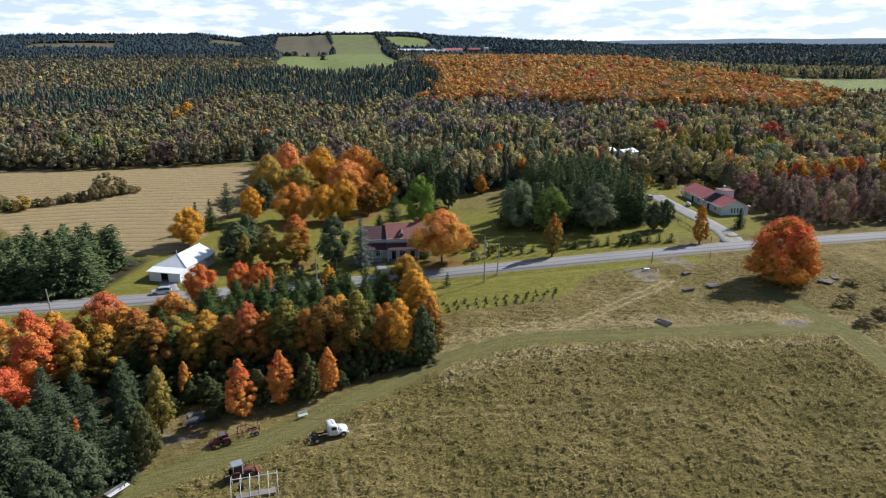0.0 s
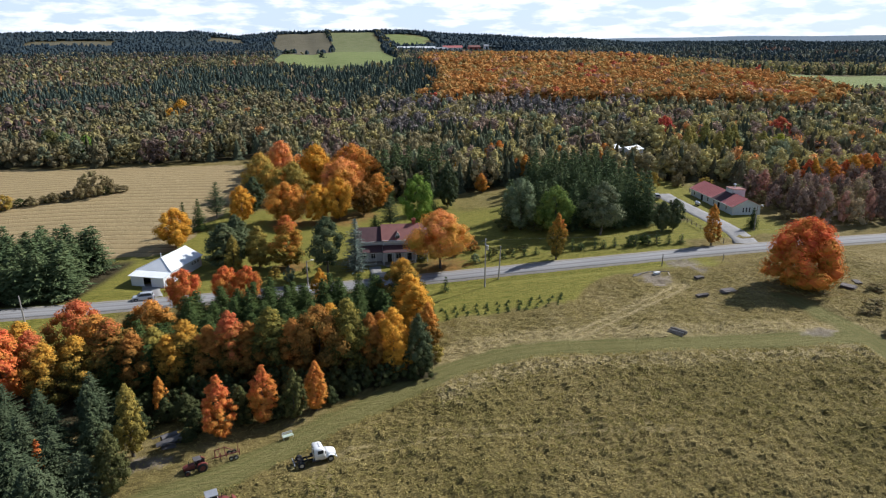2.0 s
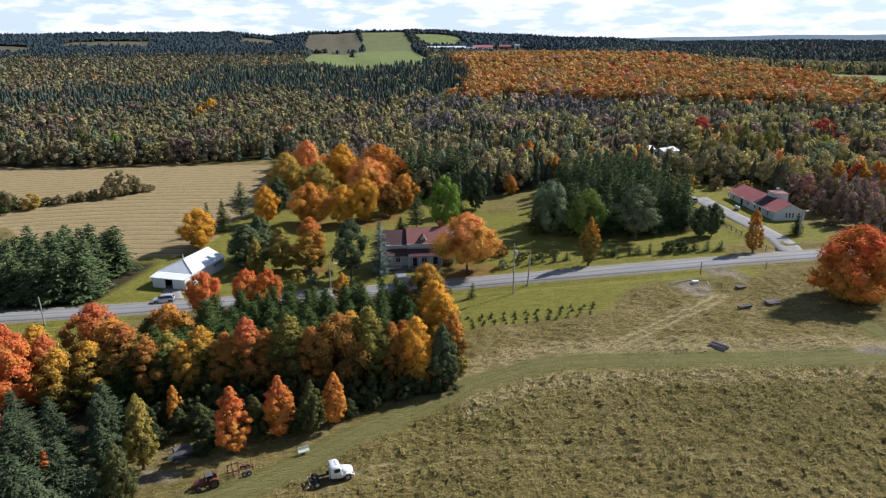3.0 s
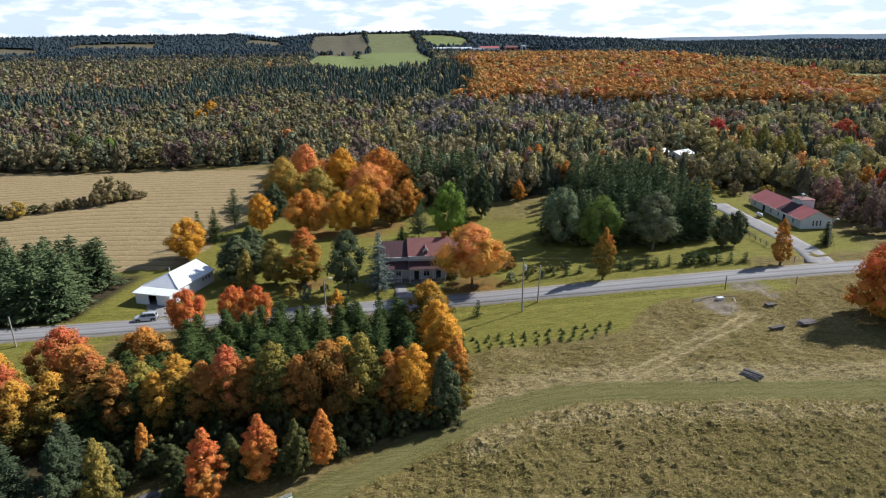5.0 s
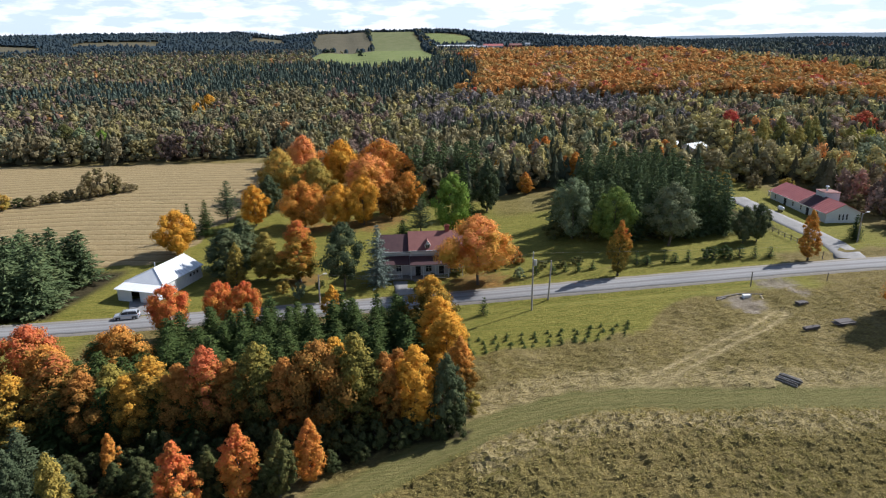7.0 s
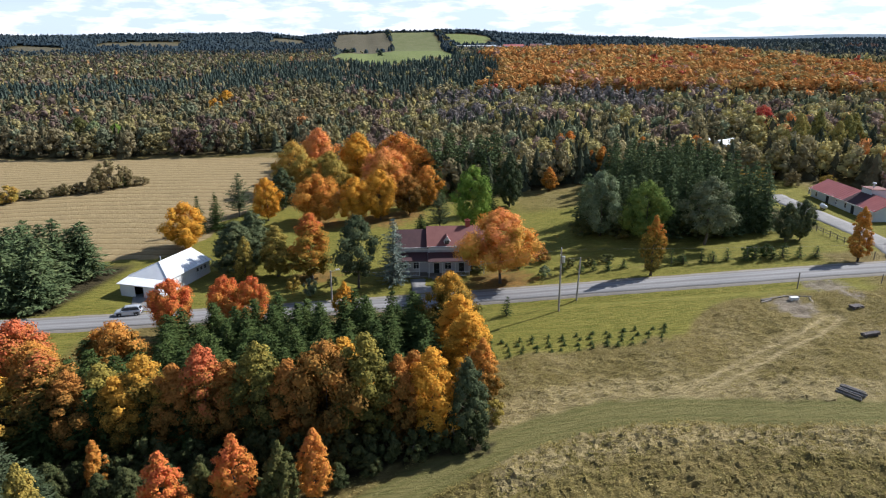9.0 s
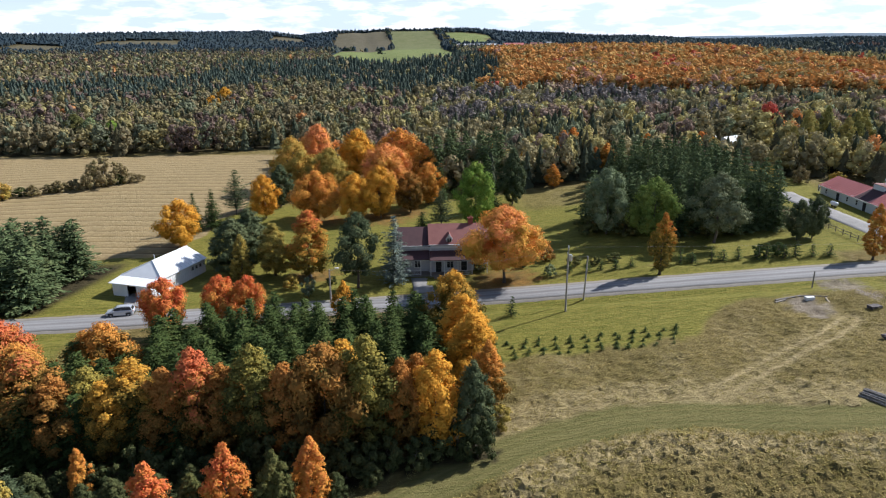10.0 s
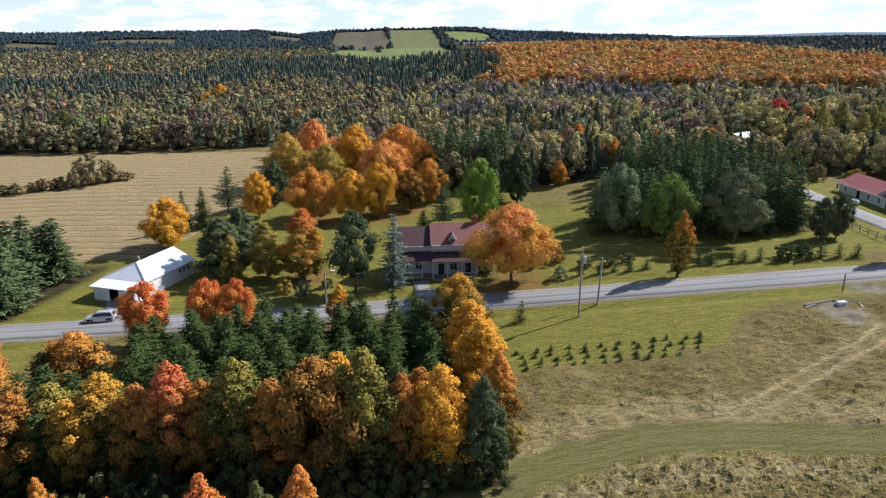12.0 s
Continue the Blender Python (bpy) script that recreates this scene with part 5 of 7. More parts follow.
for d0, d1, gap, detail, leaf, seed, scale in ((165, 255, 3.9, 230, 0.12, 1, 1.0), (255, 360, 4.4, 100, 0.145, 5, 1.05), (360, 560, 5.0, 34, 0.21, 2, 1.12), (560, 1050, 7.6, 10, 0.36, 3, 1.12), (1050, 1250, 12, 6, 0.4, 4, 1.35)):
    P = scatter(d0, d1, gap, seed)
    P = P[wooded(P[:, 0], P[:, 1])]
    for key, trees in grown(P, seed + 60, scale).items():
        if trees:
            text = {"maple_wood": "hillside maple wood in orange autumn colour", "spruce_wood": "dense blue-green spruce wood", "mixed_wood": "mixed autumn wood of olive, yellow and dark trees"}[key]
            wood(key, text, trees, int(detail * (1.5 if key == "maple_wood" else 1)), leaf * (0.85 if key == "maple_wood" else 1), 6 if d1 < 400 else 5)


def far_haze_colour(D, A, X, Y, r):
    """Dark spruce on the hills, with haze and cloud shade put into its blue, mixed with paler broadleaves in patches
    and lower down to the east.
    """
    east = step(0.32, 0.5, A) * (1 - step(1500, 2100, D))
    patch = np.clip(0.35 + 0.8 * waves(X, Y, 330, 62) + 0.5 * r.normal(0, 1, X.shape), 0, 1) * np.where(D > 1650, 0.16, 0.40)
    patch = np.clip(patch + 0.45 * east * (waves(X, Y, 200, 63) > 0.1), 0, 1)[..., None]
    red = (np.clip(waves(X, Y, 260, 64) - 0.5, 0, 1) * east * 1.2 * (r.uniform(0, 1, X.shape) < 0.5))[..., None]
    low = (step(0.30, 0.42, A) * 0.6)[..., None]
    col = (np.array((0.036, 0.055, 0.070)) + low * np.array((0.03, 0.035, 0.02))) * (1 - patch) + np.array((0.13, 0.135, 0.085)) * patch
    return (col * (1 - red) + np.array((0.24, 0.11, 0.075)) * red) * r.uniform(0.75, 1.25, X.shape)[..., None]


def far_canopy():
    """The woods on the distant hills: a closed dark canopy with the single treetops standing out of it."""
    r = np.random.default_rng(9)
    d = np.arange(1240, 2720, 18.0)
    a = np.radians(np.arange(-50, 64, 0.36))
    D, A = np.meshgrid(d, a, indexing="ij")
    A = A + r.normal(0, 0.0009, A.shape)
    D = D + r.normal(0, 4, D.shape)
    X, Y = D * np.sin(A), D * np.cos(A)
    keep = wooded(X, Y)
    Z = lie(X, Y) + np.where(keep, 5.0 + 1.0 * r.normal(0, 1, X.shape), -1.0)
    n, m = X.shape
    q = np.arange(n * m).reshape(n, m)
    F = np.stack([q[:-1, :-1], q[:-1, 1:], q[1:, 1:], q[1:, :-1]], -1).reshape(-1, 4)
    some = keep[:-1, :-1] & keep[:-1, 1:] & keep[1:, 1:] & keep[1:, :-1]
    me = link_mesh("far_wood", np.stack([X, Y, Z], -1).reshape(-1, 3), F[some.ravel()], WOODLAND, True)
    col = far_haze_colour(D, A, X, Y, r)
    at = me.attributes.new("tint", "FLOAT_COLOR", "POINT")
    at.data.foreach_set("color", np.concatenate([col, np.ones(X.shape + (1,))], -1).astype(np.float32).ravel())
    tagged(new("far_wood", me), "dark closed forest on the distant hills", "forest", kind="stuff")
    # treetops: slim five-sided spires and low domes
    P = np.concatenate([scatter(1240, 1800, 15, 21), scatter(1800, 2620, 18, 22)])
    P = P[wooded(P[:, 0], P[:, 1])]
    k = len(P)
    D, A = np.hypot(P[:, 0], P[:, 1]), np.arctan2(P[:, 0], P[:, 1])
    tall, wide = r.uniform(8.5, 14.5, k), r.uniform(4.0, 7.5, k)
    turn = r.uniform(0, 6.283, k)
    leafy = r.uniform(0, 1, k) < 0.35
    ring = [np.stack([P[:, 0] + wide * f * np.cos(turn + 1.2566 * i), P[:, 1] + wide * f * np.sin(turn + 1.2566 * i), lie(P[:, 0], P[:, 1]) + tall * z], -1)
            for f, z in ((1.0, 0.12), (0.5, 0.62)) for i in range(5)]
    for i in range(5, 10):
        ring[i] = np.where(leafy[:, None], ring[i] + (ring[i - 5] - ring[i]) * np.array([0.6, 0.6, 0.0]), ring[i])
    top = [np.stack([P[:, 0] + e, P[:, 1], lie(P[:, 0], P[:, 1]) + tall * np.where(leafy, 0.85, 1.0)], -1) for e in (0, 0.05)]
    V = np.stack(ring + top, 1).reshape(-1, 3)
    face = [(i, (i + 1) % 5, 5 + (i + 1) % 5, 5 + i) for i in range(5)] + [(5 + i, 5 + (i + 1) % 5, 10, 11) for i in range(5)]
    F = (np.arange(k)[:, None, None] * 12 + np.array(face)[None]).reshape(-1, 4)
    me = link_mesh("far_treetops", V, F, WOODLAND)
    col = np.repeat(far_haze_colour(D, A, P[:, 0], P[:, 1], r), 12, 0)
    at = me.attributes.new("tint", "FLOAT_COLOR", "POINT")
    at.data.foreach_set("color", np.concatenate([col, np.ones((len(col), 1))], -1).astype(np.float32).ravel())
    tagged(new("far_treetops", me), "dark treetops of the forest on the distant hills", "forest", kind="stuff")


far_canopy()
# hedgerows between the far fields
hedge = []
for line in ([(145, 850), (205, 1500), (245, 1900), (254, 2330)], [(92, 2060), (100, 2330)], [(-34, 1492), (30, 1500)], [(30, 1180), (62, 1190)], [(-20, 2345), (60, 2345)]):
    for (ax, ay), (bx, by) in zip(line, line[1:]):
        for i in range(int(math.hypot(bx - ax, by - ay) / 13)):
            s = (i + tree_rng.random()) * 13 / math.hypot(bx - ax, by - ay)
            x, y = ax + (bx - ax) * s + tree_rng.uniform(-5, 5), ay + (by - ay) * s
            hedge.append((x, y, h(x, y) - 0.3, tree_rng.uniform(7, 13), tree_rng.uniform(9, 15), 1, np.array(C_OLIVE if tree_rng.random() < 0.3 else (0.05, 0.07, 0.05)) * tree_rng.uniform(0.7, 1.2)))
wood("hedgerow", "dark hedgerow trees between distant green fields", hedge, 8, 0.4, 5)
# single bright trees among the woods
for shape, x, y, hh, ww, m, text in (("round", 145, 262, 12, 10, CRIMSON, "bright red maple in the mixed wood"), ("round", 188, 248, 12, 11, CRIMSON, "red maple among yellow trees"),
                                     ("round", -66, 402, 13, 11, GOLD, "golden yellow tree in the mixed wood"), ("round", -68, 381, 11, 9, GOLD, "golden yellow tree in the mixed wood"), ("round", 163, 215, 11, 9, LIME, "yellow-green tree in the mixed wood"),
                                     ("oval", 39, 222, 9, 5, ORANGE, "orange tree before dark spruces"), ("flame", 46, 216, 7, 4, GOLD, "small golden larch before dark spruces"), ("oval", 62, 232, 9, 6, ORANGE, "orange tree before dark spruces"), ("oval", 66, 236, 9, 6, ORANGE, "orange tree before dark spruces"),
                                     ("round", -82, 284, 10, 9, GREEN, "green tree at the wood's edge"), ("round", -96, 290, 12, 11, DULL, "large dull green tree at the wood's edge"), ("round", -90, 286, 11, 9, SAGE, "grey-green tree at the wood's edge"),
                                     ("oval", 100, 222, 8, 6, ORANGE, "orange tree beside the far white building"), ("oval", 101, 225, 8, 6, ORANGE, "orange tree beside the far white building")):
    plant(shape, x, y, hh, ww, m, text)
for i in range(12):
    plant("oval", 137 + i * 3.4 + tree_rng.uniform(-1, 1), 175 + tree_rng.uniform(-3, 3), tree_rng.uniform(9.4, 11.0), tree_rng.uniform(4.5, 6), (ORANGE, RED, GOLD, ORANGE)[i % 4], "orange-topped tree behind the brown wood", "tree", "row of orange trees")
# pale poplars and small orange trees behind the red-roofed building
for x, y, hh, ww in ((126, 214, 15, 6), (131, 220, 14, 6.5), (137.5, 222, 15, 6), (137, 212, 13, 6), (143, 216, 14, 6), (148, 220, 14, 6), (121, 212, 11, 6), (116, 204, 8, 6.5), (152, 210, 13, 6)):
    plant("oval", x, y, hh, ww, POPLAR, "pale yellow-green poplar at the edge of the wood", "tree", "poplars behind the long building")
for x, y, hh in ((66.3, 207, 9), (63.6, 208.5, 8), (50.4, 201, 6), (98, 212.5, 8.5), (94.5, 214, 8), (82.2, 219.5, 9), (85.5, 221, 8)):
    plant("oval", x, y, hh, tree_rng.uniform(4.2, 5.6), (ORANGE, GOLD)[int(hh * 2) % 2], "orange tree standing before dark spruces", "tree", "orange trees before the spruces")

# ---- solid shapes ----
def box(bm, x0, x1, y0, y1, z0, z1, bevel=0.0):
    v = [bm.verts.new((x, y, z)) for z in (z0, z1) for y in (y0, y1) for x in (x0, x1)]
    fs = [bm.faces.new([v[i] for i in q]) for q in ((0, 2, 3, 1), (4, 5, 7, 6), (0, 1, 5, 4), (2, 6, 7, 3), (0, 4, 6, 2), (1, 3, 7, 5))]
    if bevel:
        es = list({e for f in fs for e in f.edges})
        bmesh.ops.bevel(bm, geom=es, offset=bevel, segments=2, affect="EDGES", profile=0.6)
    return bm


def boxes(*rows, bevel=0.0):
    bm = bmesh.new()
    for r in rows:
        box(bm, *r, bevel=bevel)
    return bm


def prism(bm, outline, along, lo, hi):
    """A flat outline pushed along an axis: (y, z) along x, (x, z) along y, (x, y) along z."""
    def at(p, q):
        return {"x": (q, p[0], p[1]), "y": (p[0], q, p[1]), "z": (p[0], p[1], q)}[along]
    a = [bm.verts.new(at(p, lo)) for p in outline]
    b = [bm.verts.new(at(p, hi)) for p in outline]
    bm.faces.new(a[::-1])
    bm.faces.new(b)
    for i in range(len(a)):
        j = (i + 1) % len(a)
        bm.faces.new((a[i], a[j], b[j], b[i]))
    return bm


def rod(bm, p0, p1, r0, r1=None, n=8):
    p0, p1 = Vector(p0), Vector(p1)
    r1 = r0 if r1 is None else r1
    d = (p1 - p0).normalized()
    u = d.orthogonal().normalized()
    w = d.cross(u)
    A, B = ([bm.verts.new(p + (u * math.cos(6.283 * i / n) + w * math.sin(6.283 * i / n)) * r) for i in range(n)] for p, r in ((p0, r0), (p1, r1)))
    bm.faces.new(A[::-1])
    bm.faces.new(B)
    for i in range(n):
        bm.faces.new((A[i], A[(i + 1) % n], B[(i + 1) % n], B[i]))
    return bm


def rods(*rows, n=8):
    bm = bmesh.new()
    for p0, p1, *r in rows:
        rod(bm, p0, p1, *r, n=n)
    return bm


def slab(bm, quad, thick):
    """A plate below the given four corners."""
    top = [bm.verts.new(p) for p in quad]
    low = [bm.verts.new((p[0], p[1], p[2] - thick)) for p in quad]
    bm.faces.new(top)
    bm.faces.new(low[::-1])
    for i in range(len(quad)):
        j = (i + 1) % len(quad)
        bm.faces.new((top[i], low[i], low[j], top[j]))
    return bm


SEAMS = []


def ribbed(bm, quad, thick, gap):
    """A sheet roof plane, eave corners first; its seams wait in SEAMS until the roof stands."""
    slab(bm, quad, thick)
    a, b, c, d = (Vector(p) for p in quad)
    k = max(1, int((b - a).length / gap))
    SEAMS.extend((a.lerp(b, i / k), d.lerp(c, i / k)) for i in range(1, k))
    return bm


def add_seams(roof_part, mat):
    """The raised seams of a sheet roof, each a part of it."""
    up = Vector((0, 0, 0.015))
    for p, q in SEAMS:
        part("seam", rods((p + up, q + up, 0.03), n=4), mat, roof_part)
    SEAMS.clear()


def window(parent, x, y, z, w, t, facing="-y", frame_mat=None, panes=2):
    """A framed window on a wall that faces along an axis, standing a little proud of it."""
    frame_mat = frame_mat or WHITE_PAINT
    s = -1 if facing[0] == "-" else 1
    ax = facing[1]

    def put(bm, a0, a1, d0, d1, z0, z1):
        lo, hi = sorted((d0 * s, d1 * s))
        if ax == "y":
            box(bm, x + a0, x + a1, y + lo, y + hi, z + z0, z + z1)
        else:
            box(bm, x + lo, x + hi, y + a0, y + a1, z + z0, z + z1)

    e = 0.09
    bm = bmesh.new()
    for q in ((-w / 2 - e, -w / 2, 0.0, 0.07, -e, t + e), (w / 2, w / 2 + e, 0.0, 0.07, -e, t + e), (-w / 2, w / 2, 0.0, 0.07, t, t + e), (-w / 2, w / 2, 0.0, 0.10, -e, 0)):
        put(bm, *q)
    for i in range(1, panes):
        c = -w / 2 + w * i / panes
        put(bm, c - 0.03, c + 0.03, 0.005, 0.06, 0, t)
    put(bm, -w / 2, w / 2, 0.006, 0.055, t * 0.5 - 0.02, t * 0.5 + 0.02)
    win = part("window", bm, frame_mat, parent)
    bm = bmesh.new()
    put(bm, -w / 2, w / 2, 0.002, 0.03, 0, t)
    part("pane", bm, GLASS, win)
    return win


def white_shed():
    """Sheet-clad shed with a hipped front, and a low front bay with an open doorway."""
    sh = thing("shed", -38.6, 149.3, -24.0, "white sheet-metal shed with a hipped roof and open doorway", "shed", z=h(-34, 152) - 0.15)
    L, W, E, R = 14.2, 7.6, 2.9, 4.7  # local x across the front, y to the back
    bm = bmesh.new()
    box(bm, 0.0, W, 2.6, 2.75, 0, E)
    box(bm, 0.0, W, L - 0.15, L, 0, E)
    box(bm, 0.0, 0.15, 2.75, L - 0.15, 0, E)
    box(bm, W - 0.15, W, 2.75, L - 0.15, 0, E)
    prism(bm, [(0.0, E), (W, E), (W / 2, R - 0.1)], "y", L - 0.15, L)
    for i in range(24):
        y = 2.9 + i * 0.47
        box(bm, W, W + 0.025, y, y + 0.05, 0, E)
    part("wall", bm, WHITE_METAL, sh)
    bm = bmesh.new()
    o = 0.3
    yr = 2.6 + W * 0.38
    ribbed(bm, [(W + o, L + o, E - 0.12), (W + o, 2.4, E - 0.12), (W / 2, yr, R), (W / 2, L + o, R)], 0.08, 0.9)
    ribbed(bm, [(-o, 2.4, E - 0.12), (-o, L + o, E - 0.12), (W / 2, L + o, R), (W / 2, yr, R)], 0.08, 0.9)
    a = [bm.verts.new(p) for p in ((-o, 2.4, E - 0.12), (W + o, 2.4, E - 0.12), (W / 2, yr, R))]
    b = [bm.verts.new((v.co.x, v.co.y, v.co.z - 0.08)) for v in a]
    bm.faces.new(a)
    bm.faces.new(b[::-1])
    for i in range(3):
        bm.faces.new((a[i], b[i], b[(i + 1) % 3], a[(i + 1) % 3]))
    rf = part("roof", bm, WHITE_METAL, sh, "white ribbed sheet roof")
    for pa, pb in (((W / 2, yr, R + 0.02), (W / 2, L + o, R + 0.02)), ((W / 2, yr, R + 0.02), (-o, 2.4, E - 0.08)), ((W / 2, yr, R + 0.02), (W + o, 2.4, E - 0.08))):
        part("ridge_cap", rods((pa, pb, 0.08), n=6), WHITE_METAL, rf)
    add_seams(rf, WHITE_METAL)
    bm = bmesh.new()
    for x0, x1 in ((0.0, 2.5), (4.7, W)):
        box(bm, x0, x1, 0.0, 0.14, 0, 2.35)
    box(bm, 2.5, 4.7, 0.0, 0.14, 2.05, 2.35)
    box(bm, 0.0, 0.14, 0.14, 2.6, 0, 2.45)
    box(bm, W - 0.14, W, 0.14, 2.6, 0, 2.45)
    for i in range(16):
        x = 0.2 + i * 0.47
        if not 2.4 < x < 4.7:
            box(bm, x, x + 0.05, -0.025, 0.0, 0, 2.35)
    part("front_bay_wall", bm, WHITE_METAL, sh)
    bm = bmesh.new()
    ribbed(bm, [(-0.35, -0.4, 2.38), (W + 0.35, -0.4, 2.38), (W + 0.35, 2.55, E - 0.14), (-0.35, 2.55, E - 0.14)], 0.08, 0.9)
    add_seams(part("front_bay_roof", bm, WHITE_METAL, sh), WHITE_METAL)
    # near-black floor and panel put the shade inside the bay into the colour
    part("floor", boxes((0.14, W - 0.14, 0.14, 2.6, -0.05, 0.04)), DARK, sh)
    part("unlit_inside_panel", boxes((0.2, W - 0.2, 2.50, 2.58, 0.04, 2.4)), DARK, sh, "dark inside of the shed")
    part("door", boxes((2.52, 3.0, -0.06, 0.0, 0.05, 2.05)), WHITE_METAL, sh, "sliding door leaf pushed aside")
    for i in range(3):
        window(sh, W + 0.005, 10.6 + i * 1.05, 1.7, 0.6, 0.55, "+x", panes=1)
    part("vent_pipe", rods(((1.2, 9.0, 3.2), (1.2, 9.0, 4.5), 0.09)), STEEL, sh)


def farm_house():
    """One-and-a-half-storey house with a lower wing, a porch along the front, a pointed dormer and a brick chimney."""
    ho = thing("house", 8.4, 149.3, -4.0, "old farmhouse with dark red roof, white trim and long porch", "house", z=1.15)
    # local x along the front from the wing's end, y to the back
    def shell(x0, x1, y0, y1, eave, ridge, name):
        bm = bmesh.new()
        t = 0.2
        ym = (y0 + y1) / 2
        box(bm, x0, x1, y0, y0 + t, 0, eave)
        box(bm, x0, x1, y1 - t, y1, 0, eave)
        for xa in (x0, x1 - t):
            box(bm, xa, xa + t, y0 + t, y1 - t, 0, eave)
            prism(bm, [(y0 + t, eave), (y1 - t, eave), (ym, ridge - 0.35)], "x", xa, xa + t)
        part(name, bm, HOUSE_WALL, ho, "pale grey clapboard wall")

    def roof(x0, x1, y0, y1, eave, ridge, mat, name, label):
        bm = bmesh.new()
        ym, o = (y0 + y1) / 2, 0.45
        rise = (ridge - eave) / (ym - y0)
        e = eave - o * rise
        slab(bm, [(x0 - 0.3, y0 - o, e), (x1 + 0.3, y0 - o, e), (x1 + 0.3, ym, ridge), (x0 - 0.3, ym, ridge)], 0.16)
        slab(bm, [(x1 + 0.3, y1 + o, e), (x0 - 0.3, y1 + o, e), (x0 - 0.3, ym, ridge), (x1 + 0.3, ym, ridge)], 0.16)
        part(name, bm, mat, ho, label)

    shell(0.0, 5.6, 0.6, 7.2, 5.3, 7.5, "wing_wall")
    roof(0.0, 5.3, 0.6, 7.2, 5.3, 7.4, DARK_ROOF, "wing_roof", "dark maroon shingle roof of the wing")
    shell(5.6, 15.4, 0.0, 8.0, 5.6, 8.0, "main_wall")
    roof(5.6, 15.4, 0.0, 8.0, 5.6, 7.9, RUST_ROOF, "main_roof", "weathered red shingle roof")
    # white bands under the eaves
    part("trim", boxes((0.0, 5.55, 0.50, 0.58, 4.45, 4.95), (5.6, 15.4, -0.09, -0.021, 4.6, 5.2), (5.6, 5.75, -0.10, -0.022, 0, 5.2), (15.25, 15.4, -0.1, -0.022, 0, 5.2)), WHITE_PAINT, ho, "white painted trim boards")
    part("gutter", rods(((5.3, -0.48, 5.30), (15.7, -0.48, 5.30), 0.07), ((-0.3, 0.12, 4.98), (5.3, 0.12, 4.98), 0.07)), WHITE_PAINT, ho)
    # porch
    bm = bmesh.new()
    slab(bm, [(-0.2, -1.7, 3.15), (5.4, -1.7, 3.15), (5.4, 0.55, 4.1), (-0.2, 0.55, 4.1)], 0.12)
    slab(bm, [(5.45, -2.3, 3.15), (15.6, -2.3, 3.15), (15.6, -0.05, 4.2), (5.45, -0.05, 4.2)], 0.12)
    part("porch_roof", bm, DARK_ROOF, ho, "dark maroon porch roof")
    part("porch_floor", boxes((-0.1, 5.3, -1.5, 0.58, 0.0, 0.32), (5.35, 15.5, -2.1, -0.02, 0.0, 0.32)), WOOD, ho)
    part("porch_beam", boxes((-0.1, 5.3, -1.5, -1.36, 2.85, 3.05), (5.5, 15.5, -2.1, -1.96, 2.85, 3.05)), WHITE_PAINT, ho)
    for x, y in ((0.0, -1.43), (2.0, -1.43), (3.9, -1.43), (5.6, -2.03), (7.9, -2.03), (10.2, -2.03), (12.6, -2.03), (15.2, -2.03)):
        part("porch_post", boxes((x - 0.07, x + 0.07, y - 0.07, y + 0.07, 0.32, 2.85), (x - 0.11, x + 0.11, y - 0.11, y + 0.11, 2.70, 2.85)), WHITE_PAINT, ho)
    for x0, x1 in ((0.1, 1.9), (2.1, 3.8), (8.0, 10.1), (10.3, 12.5)):
        y = -1.43 if x1 < 5 else -2.03
        bm = boxes((x0, x1, y - 0.03, y + 0.03, 1.15, 1.22), (x0, x1, y - 0.03, y + 0.03, 0.42, 0.48))
        for i in range(int((x1 - x0) / 0.16)):
            xx = x0 + 0.08 + i * 0.16
            box(bm, xx - 0.015, xx + 0.015, y - 0.015, y + 0.015, 0.48, 1.15)
        part("porch_rail", bm, WHITE_PAINT, ho)
    part("porch_steps", boxes((6.1, 7.5, -2.9, -2.1, 0.0, 0.17), (6.1, 7.5, -2.5, -2.1, 0.17, 0.31)), WOOD, ho)
    for x, y, w in ((1.2, 0.578, 0.95), (3.4, 0.578, 0.95), (9.0, -0.022, 1.1), (13.6, -0.022, 1.1)):
        window(ho, x, y, 1.05, w, 1.6, "-y")
    for x in (7.0, 11.4):
        door = part("door", boxes((x - 0.5, x + 0.5, -0.07, -0.022, 0.33, 2.4)), DARK, ho, "dark front door")
        part("door_frame", boxes((x - 0.62, x - 0.5, -0.09, -0.022, 0.33, 2.5), (x + 0.5, x + 0.62, -0.09, -0.022, 0.33, 2.5), (x - 0.62, x + 0.62, -0.095, -0.0225, 2.5, 2.62)), WHITE_PAINT, ho)
        part("door_knob", rods(((x + 0.38, -0.12, 1.35), (x + 0.38, -0.07, 1.35), 0.04)), STEEL, door)
    # pointed dormer
    bm = bmesh.new()
    box(bm, 8.4, 9.3, 0.15, 1.7, 5.2, 6.25)
    prism(bm, [(8.4, 6.25), (9.3, 6.25), (8.85, 6.9)], "y", 0.15, 2.0)
    dm = part("dormer", bm, WHITE_PAINT, ho, "white pointed dormer")
    bm = bmesh.new()
    slab(bm, [(8.25, 0.0, 6.15), (8.25, 2.1, 6.15), (8.85, 2.1, 7.05), (8.85, 0.0, 7.05)], 0.1)
    slab(bm, [(9.45, 2.1, 6.15), (9.45, 0.0, 6.15), (8.85, 0.0, 7.05), (8.85, 2.1, 7.05)], 0.1)
    part("dormer_roof", bm, RUST_ROOF, dm)
    part("dormer_window", boxes((8.52, 8.81, 0.10, 0.148, 5.35, 6.25), (8.89, 9.18, 0.10, 0.148, 5.35, 6.25)), GLASS, dm)
